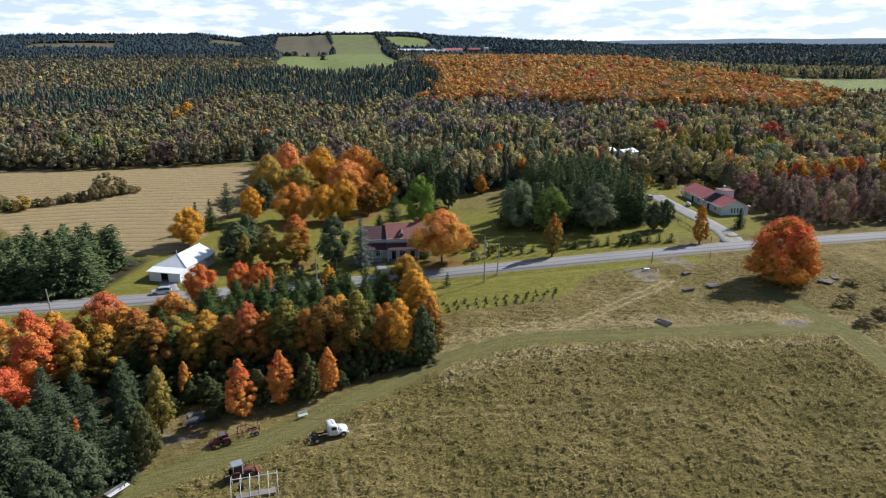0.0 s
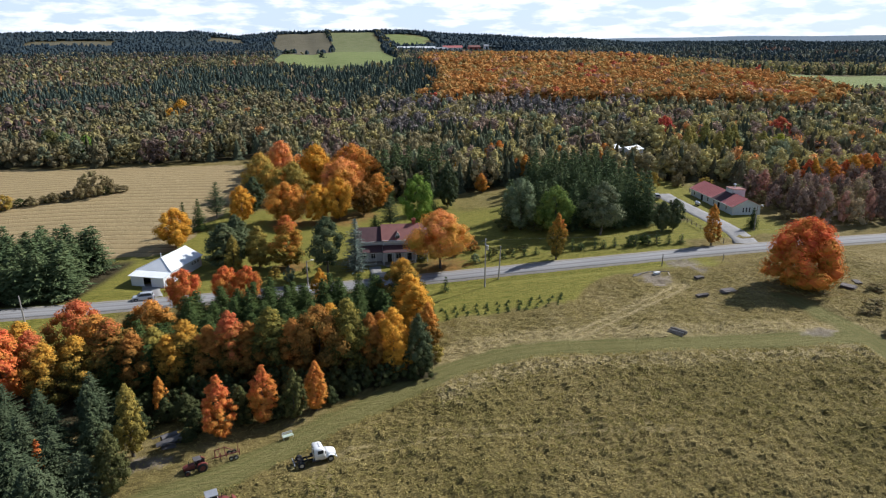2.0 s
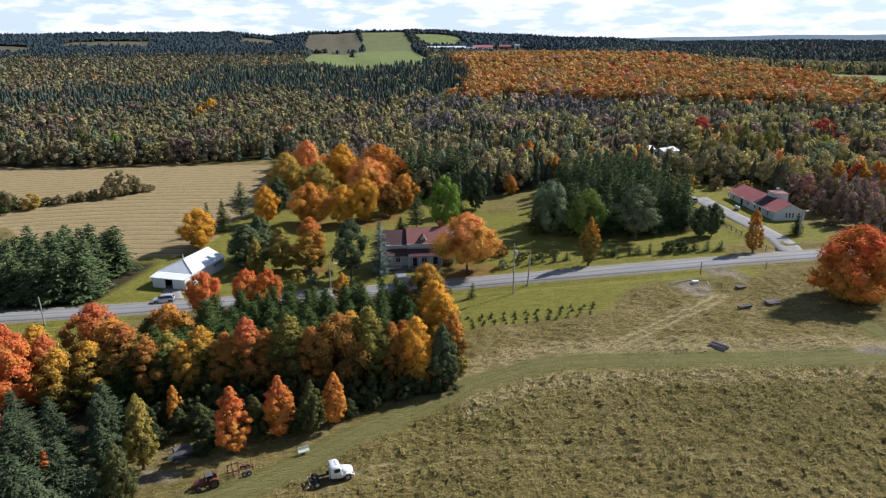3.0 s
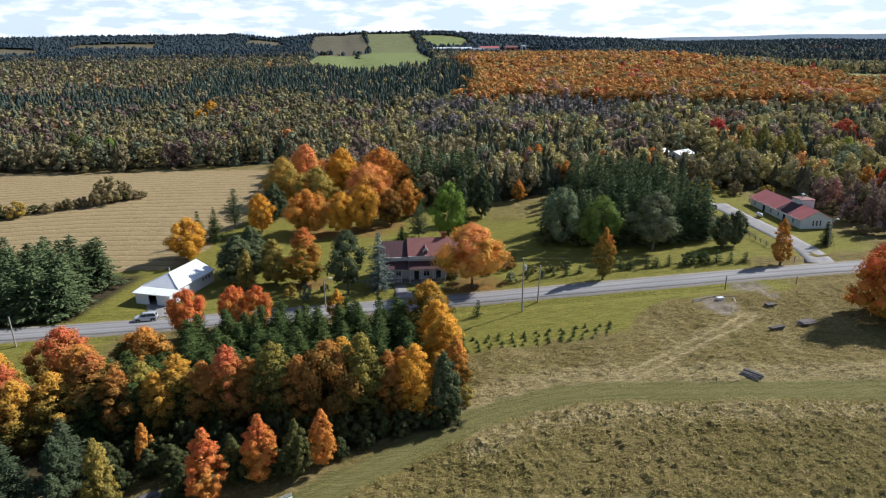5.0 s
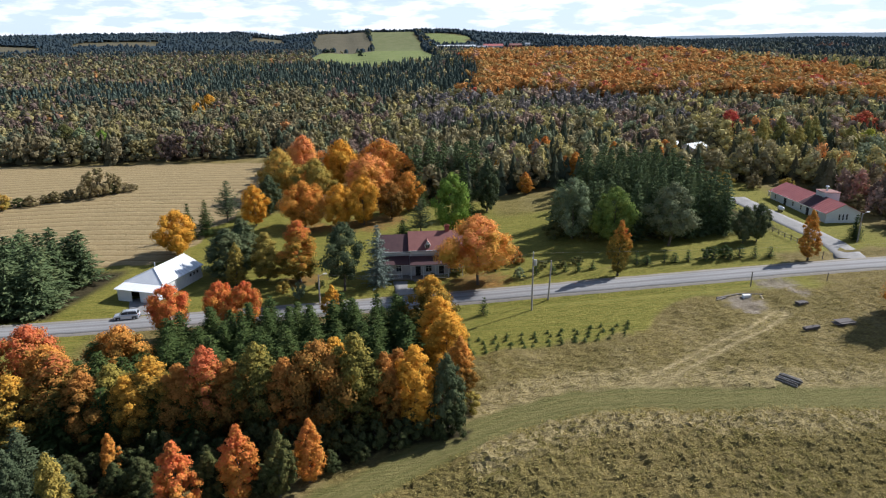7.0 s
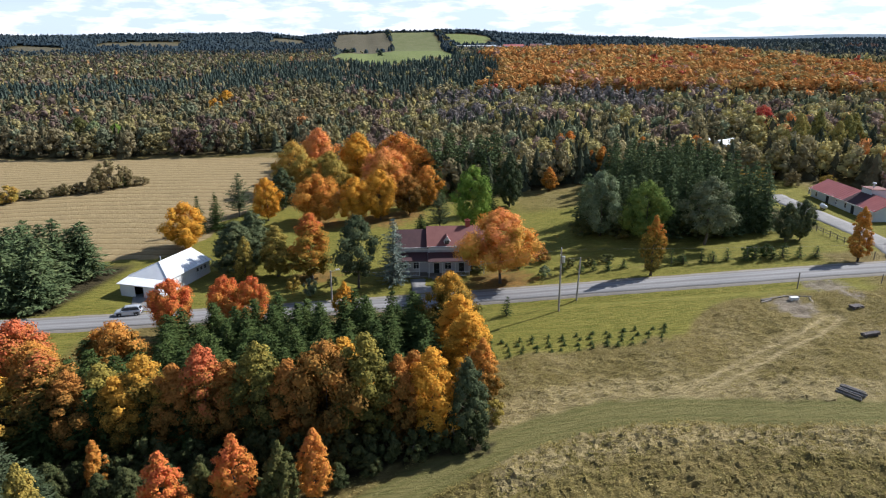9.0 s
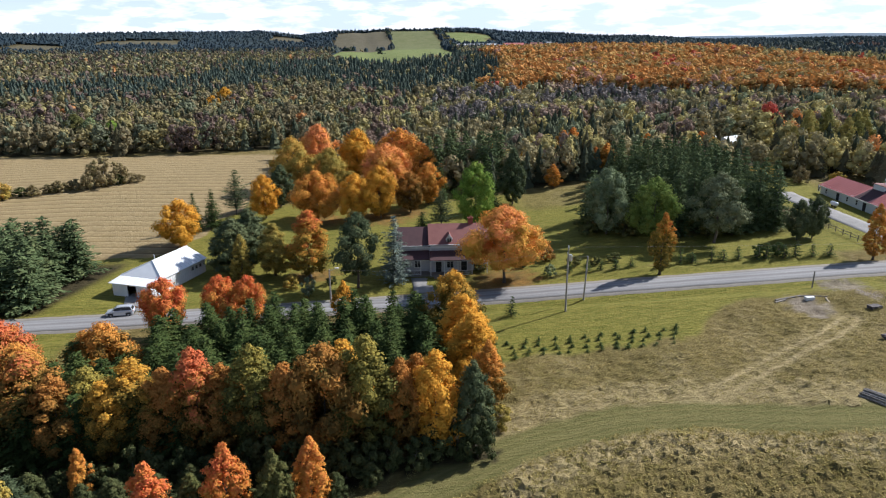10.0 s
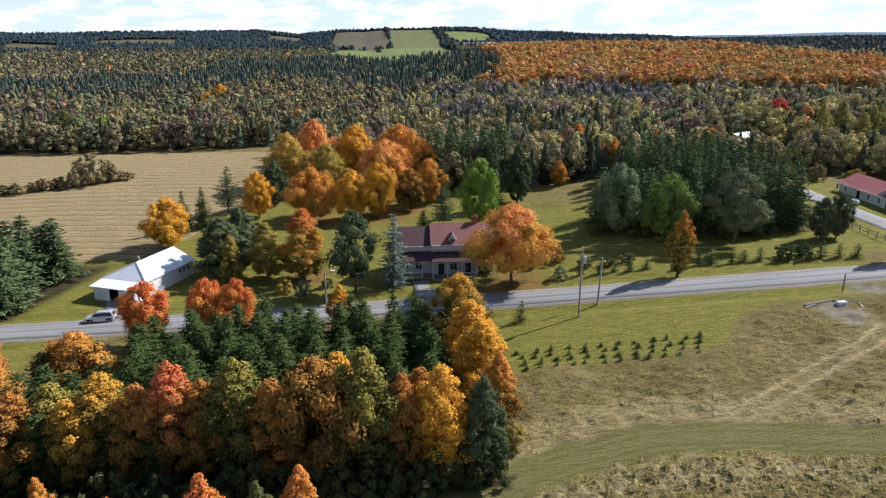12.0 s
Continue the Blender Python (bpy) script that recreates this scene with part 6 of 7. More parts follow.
    part("dormer_bargeboard", rods(((8.25, -0.03, 6.11), (8.85, -0.03, 7.02), 0.08), ((9.45, -0.03, 6.11), (8.85, -0.03, 7.02), 0.08), n=4), WHITE_PAINT, dm)
    ch = part("chimney", boxes((12.4, 13.2, 3.7, 4.4, 6.8, 8.9), (12.3, 13.3, 3.6, 4.5, 8.75, 8.9)), BRICK, ho, "red brick chimney")
    part("flue", rods(((12.8, 4.05, 8.9), (12.8, 4.05, 9.15), 0.15)), BRICK, ch)


def long_building():
    """Long single-storey building with a red sheet roof in three shades and a raised vent block."""
    bd = thing("long_building", 105.8, 157.4, -6.0, "long pale single-storey building with a faded red sheet roof", "building", z=4.75)
    W, L, E, R = 7.7, 23.4, 2.75, 4.6
    bm = bmesh.new()
    t = 0.18
    box(bm, 0, W, 0, t, 0, E)
    box(bm, 0, W, L - t, L, 0, E)
    box(bm, 0, t, t, L - t, 0, E)
    box(bm, W - t, W, t, L - t, 0, E)
    for ya in (0, L - t):
        prism(bm, [(0, E), (W, E), (W / 2, R - 0.12)], "y", ya, ya + t)
    part("wall", bm, CREAM, bd)
    for y0, y1, mat, name, lab in ((-0.4, 5.9, RED_ROOF, "roof", ""), (5.9, 10.6, DARK_ROOF, "roof", "darker maroon stretch of roof"), (10.6, L + 0.4, RED_ROOF, "roof", "")):
        bm = bmesh.new()
        o, e = 0.4, E - 0.2
        lift = 0.0 if mat is RED_ROOF else 0.02
        ribbed(bm, [(-o, y1, e + lift), (-o, y0, e + lift), (W / 2, y0, R + lift), (W / 2, y1, R + lift)], 0.1, 0.9)
        ribbed(bm, [(W + o, y0, e + lift), (W + o, y1, e + lift), (W / 2, y1, R + lift), (W / 2, y0, R + lift)], 0.1, 0.9)
        add_seams(part(name, bm, mat, bd, lab), mat)
    part("fascia", boxes((-0.44, -0.4, -0.4, L + 0.4, E - 0.36, E - 0.18), (W + 0.4, W + 0.44, -0.4, L + 0.4, E - 0.36, E - 0.18)), WHITE_PAINT, bd)
    vb = part("vent_block", boxes((W / 2 - 0.4, W / 2 + 3.2, 7.0, 10.4, 3.4, 5.5)), CREAM, bd, "pale raised block on the roof")
    part("vent_block_roof", slab(bmesh.new(), [(W / 2 - 0.6, 6.8, 5.65), (W / 2 + 3.4, 6.8, 5.5), (W / 2 + 3.4, 10.6, 5.5), (W / 2 - 0.6, 10.6, 5.65)], 0.1), RUST_ROOF, vb)
    part("vent", rods(((W / 2 + 1.2, 8.9, 5.5), (W / 2 + 1.2, 8.9, 6.5), 0.16), ((W / 2 + 1.2, 8.9, 6.5), (W / 2 + 1.2, 8.9, 6.7), 0.45, 0.3)), WHITE_METAL, vb)
    for i in range(3):
        window(bd, W / 2 - 0.85 + i * 0.85, -0.022, 1.0, 0.38, 1.25, "-y", panes=1)
    for y in (3.0, 9.6, 13.0, 21.0, 24.0):
        window(bd, -0.022, y, 1.1, 0.6, 1.0, "-x", panes=1)
    for y in (7.0, 16.5):
        door = part("door", boxes((-0.07, -0.022, y - 0.5, y + 0.5, 0.1, 2.15)), DARK, bd, "dark side door")
        part("door_handle", rods(((-0.13, y + 0.35, 1.05), (-0.07, y + 0.35, 1.05), 0.035)), STEEL, door)
    part("step", boxes((-1.2, -0.02, 6.3, 7.7, -0.1, 0.1)), GRAVEL, bd)


def far_white_building(x, y, w, l, rz, text):
    b = thing("outbuilding", x, y, rz, text, "building")
    bm = boxes((-w / 2, w / 2, -l / 2, -l / 2 + 0.2, 0, 2.6), (-w / 2, w / 2, l / 2 - 0.2, l / 2, 0, 2.6), (-w / 2, -w / 2 + 0.2, -l / 2 + 0.2, l / 2 - 0.2, 0, 2.6), (w / 2 - 0.2, w / 2, -l / 2 + 0.2, l / 2 - 0.2, 0, 2.6))
    for ya in (-l / 2, l / 2 - 0.2):
        prism(bm, [(-w / 2, 2.6), (w / 2, 2.6), (0, 3.6)], "y", ya, ya + 0.2)
    part("wall", bm, WHITE_PAINT, b)
    bm = bmesh.new()
    for s in (-1, 1):
        ribbed(bm, [(s * (w / 2 + 0.3), s * (l / 2 + 0.3), 2.55), (s * (w / 2 + 0.3), -s * (l / 2 + 0.3), 2.55), (0, -s * (l / 2 + 0.3), 3.75), (0, s * (l / 2 + 0.3), 3.75)], 0.1, 1.0)
    add_seams(part("roof", bm, CREAM, b), CREAM)
    part("door", boxes((-w / 4 - 0.5, -w / 4 + 0.5, -l / 2 - 0.05, -l / 2, 0, 2.1)), DARK, b)


def far_barn(x, y, w, l, hgt, roof_mat, wall_mat, text, rz=0.0):
    b = thing("barn", x, y, rz, text, "barn", "distant farm")
    bm = boxes((-l / 2, l / 2, -w / 2, w / 2, -1.5, hgt))
    prism(bm, [(-w / 2, hgt), (w / 2, hgt), (0, hgt + w * 0.3)], "x", -l / 2, l / 2)
    part("wall", bm, wall_mat, b)
    bm = bmesh.new()
    for s in (-1, 1):
        slab(bm, [(-s * (l / 2 + 0.6), s * (-w / 2 - 0.8), hgt), (s * (l / 2 + 0.6), s * (-w / 2 - 0.8), hgt), (s * (l / 2 + 0.6), 0, hgt + w * 0.32), (-s * (l / 2 + 0.6), 0, hgt + w * 0.32)], 0.2)
    part("roof", bm, roof_mat, b)
    for i in range(int(l / 12)):
        xx = -l / 2 + 6 + i * 12
        part("door", boxes((xx - 1.8, xx + 1.8, -w / 2 - 0.1, -w / 2, 0, hgt * 0.7)), DARK, b)


white_shed()
farm_house()
long_building()
far_white_building(119.6, 241.0, 5.5, 8.0, -62, "low white outbuilding in a forest clearing")
far_white_building(114.0, 245.0, 3.6, 5.0, -62, "small white outbuilding behind trees")
for x, y, w, l, hg, rm, wm, text in ((282, 1675, 16, 92, 5.0, WHITE_METAL, WHITE_PAINT, "very long white barn on the far hillside"), (385, 1735, 16, 50, 6.0, RED_ROOF, WHITE_PAINT, "long barn with a pinkish red roof on the far hillside"),
                                    (440, 1728, 14, 30, 7.0, RUST_ROOF, BRICK, "red barn on the far hillside"), (350, 1700, 12, 26, 5.0, TIN, WHITE_PAINT, "small grey-roofed barn on the far hillside"),
                                    (478, 1750, 10, 12, 8.0, TIN, WHITE_PAINT, "small white house on the far hillside")):
    far_barn(x, y, w, l, hg, rm, wm, text)

# ---- vehicles and machines ----
def wheel(parent, x, y, r, w, name="wheel", rim_mat=None):
    """A tyre with a rim; the axle lies along y."""
    bm = bmesh.new()
    n = 18
    prof = [(-w / 2, r * 0.58), (-w / 2, r * 0.9), (-w / 2 + w * 0.15, r), (w / 2 - w * 0.15, r), (w / 2, r * 0.9), (w / 2, r * 0.58)]
    rings = [[bm.verts.new((x + q * math.cos(6.283 * i / n), y + s, r + q * math.sin(6.283 * i / n))) for i in range(n)] for s, q in prof]
    for A, B in zip(rings, rings[1:] + rings[:1]):
        for i in range(n):
            bm.faces.new((A[i], A[(i + 1) % n], B[(i + 1) % n], B[i]))
    wh = part(name, bm, RUBBER, parent, "black rubber tyre")
    part("rim", rods(((x, y - w * 0.38, r), (x, y + w * 0.38, r), r * 0.57), ((x, y - w * 0.46, r), (x, y + w * 0.46, r), r * 0.2), n=12), rim_mat or STEEL, wh)
    return wh


def skin(bm, rows, close=True):
    """A body drawn over cross-sections, each a ring of the same number of points."""
    rings = [[bm.verts.new(p) for p in ring] for ring in rows]
    n = len(rings[0])
    for A, B in zip(rings, rings[1:]):
        for i in range(n):
            bm.faces.new((A[i], A[(i + 1) % n], B[(i + 1) % n], B[i]))
    if close:
        bm.faces.new(rings[0][::-1])
        bm.faces.new(rings[-1])
    return bm


def hoop(x, half, low, high, tuck=0.85, r=0.12):
    """A rounded cross-section at x."""
    return [(x, -half, low), (x, -half, high - r), (x, -half * tuck, high), (x, half * tuck, high), (x, half, high - r), (x, half, low)]


def suv(x, y, rz, paint, text):
    car = thing("car", x, y, rz, text, "car", z=h(x, y) + 0.08)
    car.matrix_world = car.matrix_world @ Matrix.Diagonal((0.88, 0.88, 0.86, 1))
    bm = skin(bmesh.new(), [hoop(-2.25, 0.80, 0.42, 0.98), hoop(-2.15, 0.90, 0.30, 1.10), hoop(-1.2, 0.93, 0.28, 1.12), hoop(0.9, 0.93, 0.28, 1.10), hoop(1.25, 0.92, 0.28, 1.06), hoop(2.05, 0.86, 0.30, 0.92), hoop(2.28, 0.74, 0.40, 0.78)])
    body = part("body", bm, paint, car, smooth=False)
    bm = skin(bmesh.new(), [hoop(-2.12, 0.76, 1.08, 1.18, 0.9), hoop(-1.85, 0.74, 1.08, 1.60, 0.86), hoop(-1.2, 0.75, 1.08, 1.69, 0.84), hoop(0.1, 0.75, 1.08, 1.68, 0.84), hoop(0.55, 0.74, 1.06, 1.58, 0.84), hoop(1.25, 0.78, 1.03, 1.08, 0.9)])
    cabin = part("cabin", bm, GLASS, car, "dark tinted windows")
    part("roof", skin(bmesh.new(), [hoop(-1.95, 0.64, 1.58, 1.66, 0.9, 0.03), hoop(-1.2, 0.66, 1.66, 1.73, 0.9, 0.03), hoop(0.1, 0.66, 1.65, 1.72, 0.9, 0.03), hoop(0.55, 0.63, 1.56, 1.62, 0.9, 0.03)]), paint, car)
    for s in (-1, 1):
        part("pillar", rods(((1.22, s * 0.76, 1.08), (0.52, s * 0.68, 1.62), 0.04), ((-0.35, s * 0.77, 1.08), (-0.35, s * 0.68, 1.67), 0.04), ((-2.1, s * 0.76, 1.08), (-1.85, s * 0.66, 1.62), 0.07), n=5), paint, cabin)
        part("roof_rail", rods(((-1.7, s * 0.60, 1.74), (0.1, s * 0.60, 1.76), 0.02), n=5), BLACK, car)
        part("headlight", boxes((2.10, 2.24, s * 0.66 - 0.12, s * 0.66 + 0.12, 0.72, 0.84)), STEEL, body)
        part("tail_light", boxes((-2.28, -2.19, s * 0.74 - 0.08, s * 0.74 + 0.08, 0.85, 1.08)), LAMP_RED, body)
        part("mirror", boxes((0.85, 1.0, s * 0.92 - 0.06, s * 1.04 + 0.02, 1.08, 1.2)), paint, car)
        for xa in (1.0, -1.86):
            part("arch", boxes((xa, xa + 0.86, s * 0.88 - 0.06, s * 0.88 + 0.06, 0.36, 0.74)), BLACK, body)
        for xx in (-1.42, 1.42):
            wheel(car, xx, s * 0.84, 0.36, 0.22)
    part("front_bumper", boxes((2.2, 2.34, -0.68, 0.68, 0.34, 0.5)), BLACK, car)
    part("rear_bumper", boxes((-2.36, -2.24, -0.7, 0.7, 0.38, 0.55)), BLACK, car)
    part("grille", boxes((2.24, 2.30, -0.42, 0.42, 0.55, 0.72)), BLACK, car)
    return car


def lorry(x, y, rz):
    """A bonneted truck without its load bed: cab, bonnet, bare chassis."""
    tk = thing("truck", x, y, rz, "white bonneted truck with a bare black chassis on the grass", "truck")
    tk.matrix_world = tk.matrix_world @ Matrix.Diagonal((0.86, 0.86, 0.86, 1))
    cab = part("cab", skin(bmesh.new(), [hoop(-0.55, 1.02, 0.75, 2.55, 0.86, 0.25), hoop(-0.45, 1.08, 0.72, 2.68, 0.86, 0.25), hoop(0.55, 1.08, 0.72, 2.66, 0.84, 0.25), hoop(0.85, 1.06, 0.72, 2.45, 0.82, 0.22), hoop(1.15, 1.02, 0.72, 1.78, 0.86, 0.15)]), TRUCK_WHITE, tk, "white painted cab", True)
    part("bonnet", skin(bmesh.new(), [hoop(1.1, 0.98, 0.75, 1.78, 0.7, 0.25), hoop(1.8, 0.86, 0.72, 1.70, 0.6, 0.3), hoop(2.5, 0.66, 0.72, 1.56, 0.55, 0.3), hoop(2.72, 0.5, 0.78, 1.36, 0.6, 0.2)]), TRUCK_WHITE, tk, "rounded white bonnet", True)
    for s in (-1, 1):
        fender = skin(bmesh.new(), [[(xx, s * 0.62, z), (xx, s * 1.08, z - 0.04), (xx, s * 1.10, z - 0.16), (xx, s * 0.62, z - 0.12)] for xx, z in ((1.15, 0.95), (1.35, 1.18), (1.75, 1.28), (2.15, 1.24), (2.5, 1.02), (2.62, 0.8))])
        part("fender", fender, TRUCK_WHITE, tk, "", True)
        part("side_window", boxes((-0.1, 0.78, s * 1.075 - 0.02, s * 1.075 + 0.02, 1.72, 2.3)), GLASS, cab)
        part("door_handle", boxes((-0.05, 0.1, s * 1.11 - 0.02, s * 1.11 + 0.02, 1.45, 1.5)), STEEL, cab)
        part("mirror", rods(((0.9, s * 1.08, 2.0), (0.98, s * 1.38, 2.05), 0.025), ((0.98, s * 1.38, 1.85), (0.98, s * 1.38, 2.3), 0.07), n=6), BLACK, cab)
        part("headlight", rods(((2.5, s * 0.82, 1.05), (2.68, s * 0.82, 1.05), 0.12), n=10), STEEL, tk)
        part("fuel_tank", rods(((-0.9, s * 0.86, 0.72), (0.25, s * 0.86, 0.72), 0.27), n=12), BLACK, tk)
        wheel(tk, 1.85, s * 0.92, 0.50, 0.28)
        for dy in (0.80, 1.09):
            wheel(tk, -2.55, s * dy, 0.50, 0.26)
    part("windscreen", slab(bmesh.new(), [(1.135, -0.82, 1.80), (1.135, 0.82, 1.80), (0.885, 0.76, 2.40), (0.885, -0.76, 2.40)], 0.03), GLASS, cab)
    part("rear_window", boxes((-0.585, -0.55, -0.55, 0.55, 1.8, 2.3)), GLASS, cab)
    part("roof_lamp_bar", boxes((0.3, 0.5, -0.6, 0.6, 2.66, 2.76)), TRUCK_WHITE, cab)
    part("chassis", boxes((-3.5, 2.5, -0.48, -0.36, 0.66, 0.9), (-3.5, 2.5, 0.36, 0.48, 0.66, 0.9), (-3.5, -3.38, -0.36, 0.36, 0.68, 0.88), (-1.6, -1.45, -0.36, 0.36, 0.68, 0.88), (-2.65, -2.45, -1.0, 1.0, 0.42, 0.58)), BLACK, tk, "bare black chassis rails")
    part("fifth_wheel", rods(((-2.5, 0, 0.9), (-2.5, 0, 1.06), 0.48, 0.42), n=14), BLACK, tk)
    part("tail_beam", boxes((-3.6, -3.48, -1.05, 1.05, 0.62, 0.78)), STEEL, tk)
    part("exhaust", rods(((-0.75, -0.9, 0.9), (-0.75, -0.9, 2.9), 0.07), n=8), STEEL, tk)
    tk.matrix_world = tk.matrix_world @ Matrix.Diagonal((0.92, 0.92, 0.92, 1))
    part("bumper", boxes((2.72, 2.84, -1.0, 1.0, 0.5, 0.72)), TRUCK_WHITE, tk)


def tractor(x, y, rz, cabbed, text):
    tr = thing("tractor", x, y, rz, text, "tractor")
    tr.matrix_world = tr.matrix_world @ Matrix.Diagonal((0.78, 0.78, 0.78, 1))
    part("bonnet", skin(bmesh.new(), [hoop(0.1, 0.42, 0.75, 1.45, 0.7, 0.15), hoop(1.2, 0.40, 0.75, 1.40, 0.7, 0.15), hoop(1.75, 0.36, 0.72, 1.25, 0.7, 0.15)]), TRACTOR_RED, tr, "worn red bonnet")
    part("chassis", boxes((-1.3, 1.7, -0.25, 0.25, 0.45, 0.80), (-0.95, -0.75, -0.8, 0.8, 0.62, 0.82), (1.25, 1.4, -0.62, 0.62, 0.36, 0.5)), BLACK, tr)
    for s in (-1, 1):
        wheel(tr, -0.85, s * 0.86, 0.74, 0.42, rim_mat=TRACTOR_RED)
        wheel(tr, 1.3, s * 0.72, 0.42, 0.26, rim_mat=TRACTOR_RED)
        part("fender", skin(bmesh.new(), [[(xx, s * 0.62, z), (xx, s * 1.06, z), (xx, s * 1.06, z - 0.06), (xx, s * 0.62, z - 0.06)] for xx, z in ((-1.65, 1.15), (-1.3, 1.52), (-0.8, 1.62), (-0.3, 1.50), (-0.05, 1.15))]), TRACTOR_RED, tr)
    if cabbed:
        cab = part("cab", rods(*[((px, s * 0.7, 0.95), (px * 0.93, s * 0.64, 2.5), 0.045) for px in (-1.15, 0.25) for s in (-1, 1)], n=6), WHITE_METAL, tr, "white cab frame")
        part("glazing", skin(bmesh.new(), [[(-1.12, -0.66, 1.0), (-1.12, 0.66, 1.0), (0.22, 0.66, 1.0), (0.22, -0.66, 1.0)], [(-1.05, -0.61, 2.48), (-1.05, 0.61, 2.48), (0.2, 0.61, 2.48), (0.2, -0.61, 2.48)]]), GLASS, cab)
        part("cab_roof", boxes((-1.3, 0.4, -0.8, 0.8, 2.5, 2.66), bevel=0.05), TIN, cab, "flat pale grey cab roof")
        part("loader_arm", rods(*[q for s in (-1, 1) for q in (((-0.1, s * 0.55, 1.5), (1.3, s * 0.55, 1.25), 0.07), ((1.3, s * 0.55, 1.25), (2.35, s * 0.55, 0.5), 0.07))], n=6), TRACTOR_RED, tr)
        part("bucket", prism(bmesh.new(), [(2.3, 0.2), (2.95, 0.15), (2.95, 0.22), (2.45, 0.85), (2.3, 0.9)], "y", -0.95, 0.95), TRACTOR_RED, tr, "red loader bucket")
        part("rear_implement", rods(((-1.4, -0.9, 0.55), (-2.3, -0.9, 0.45), 0.06), ((-1.4, 0.9, 0.55), (-2.3, 0.9, 0.45), 0.06), ((-2.3, -1.0, 0.45), (-2.3, 1.0, 0.45), 0.08), ((-2.3, -0.6, 0.45), (-2.5, -0.6, 0.05), 0.05), ((-2.3, 0.0, 0.45), (-2.5, 0.0, 0.05), 0.05), ((-2.3, 0.6, 0.45), (-2.5, 0.6, 0.05), 0.05), ((-1.4, 0, 0.8), (-2.2, 0, 1.5), 0.06), n=6), BLACK, tr)
    else:
        part("canopy", boxes((-0.9, 0.2, -0.6, 0.6, 2.0, 2.08), bevel=0.03), DARK_METAL, tr, "grey canopy roof")
        [part("canopy_post", rods(((px, s * 0.62, 1.0), (px, s * 0.62, 2.1), 0.04), n=6), BLACK, tr) for px in (-1.05, 0.15) for s in (-1, 1)]
        part("seat", boxes((-0.8, -0.35, -0.25, 0.25, 1.15, 1.25), (-0.85, -0.75, -0.25, 0.25, 1.25, 1.6)), BLACK, tr)
    part("steering_wheel", rods(((-0.1, 0, 1.5), (-0.14, 0, 1.56), 0.2), n=12), BLACK, tr)
    part("exhaust", rods(((0.9, 0.2, 1.4), (0.9, 0.2, 2.1), 0.05), n=8), BLACK, tr)


def farm_trailer(x, y, rz):
    t = thing("farm_trailer", x, y, rz, "rusty red log trailer with twin axles beside an old tractor", "trailer")
    t.matrix_world = t.matrix_world @ Matrix.Diagonal((0.8, 0.85, 0.8, 1))
    part("frame", rods(((-1.9, 0, 0.7), (2.2, 0, 0.65), 0.09), ((-1.7, -0.7, 0.75), (-1.7, 0.7, 0.75), 0.07), ((0.2, -0.7, 0.75), (0.2, 0.7, 0.75), 0.07), ((1.0, -0.7, 0.75), (1.0, 0.7, 0.75), 0.07), n=6), TRACTOR_RED, t)
    for xx in (-1.7, 0.2, 1.0):
        for s in (-1, 1):
            part("stake", rods(((xx, s * 0.7, 0.75), (xx, s * 0.85, 1.75), 0.05), n=6), TRACTOR_RED, t)
    part("crane", rods(((1.7, 0, 0.7), (1.7, 0, 1.9), 0.09), ((1.7, 0, 1.9), (0.2, 0.3, 2.2), 0.07), ((0.2, 0.3, 2.2), (-0.9, 0.4, 1.4), 0.06), n=6), TRACTOR_RED, t)
    for s in (-1, 1):
        for xx in (-1.15, -0.45):
            wheel(t, xx, s * 0.8, 0.36, 0.26)


def scrap(x, y, rz):
    s = thing("scrap_heap", x, y, rz, "heap of grey scrap metal and old machine parts under trees", "scrap")
    r = random.Random(4)
    for i in range(14):
        a, b, c = r.uniform(-2, 2), r.uniform(-1.3, 1.3), r.uniform(0.05, 0.7)
        if i % 3 == 0:
            ob = part("sheet", slab(bmesh.new(), [(a - 0.9, b - 0.5, c), (a + 0.8, b - 0.6, c + r.uniform(-0.2, 0.4)), (a + 0.9, b + 0.5, c + r.uniform(0, 0.4)), (a - 0.8, b + 0.6, c)], 0.04), DARK_METAL, s)
        elif i % 3 == 1:
            ob = part("beam", rods(((a - 1, b, c), (a + 1, b + r.uniform(-0.8, 0.8), c + r.uniform(-0.1, 0.7)), 0.07), n=6), DARK_METAL, s)
        else:
            ob = part("block", boxes((a - 0.4, a + 0.4, b - 0.3, b + 0.3, 0, c + 0.3), bevel=0.05), BLACK, s)
    part("tank", rods(((-1.6, 0.6, 0.5), (0.3, 0.9, 0.5), 0.45), n=14), DARK_METAL, s)


suv(-34.4, 139.9, 184, SILVER, "silver sport utility car parked at the roadside")
suv(96.0, 178.5, 75, TIN, "grey car parked at the end of the gravel drive")
lorry(-2.6, 78.4, 12)
tractor(-13.5, 72.5, 16, True, "tractor with white cab and red front loader on grass")
tractor(-16.6, 80.0, 200, False, "old red tractor with a grey canopy parked beside the trees")
farm_trailer(-13.2, 81.7, 195)
scrap(-19.9, 87.0, 20)

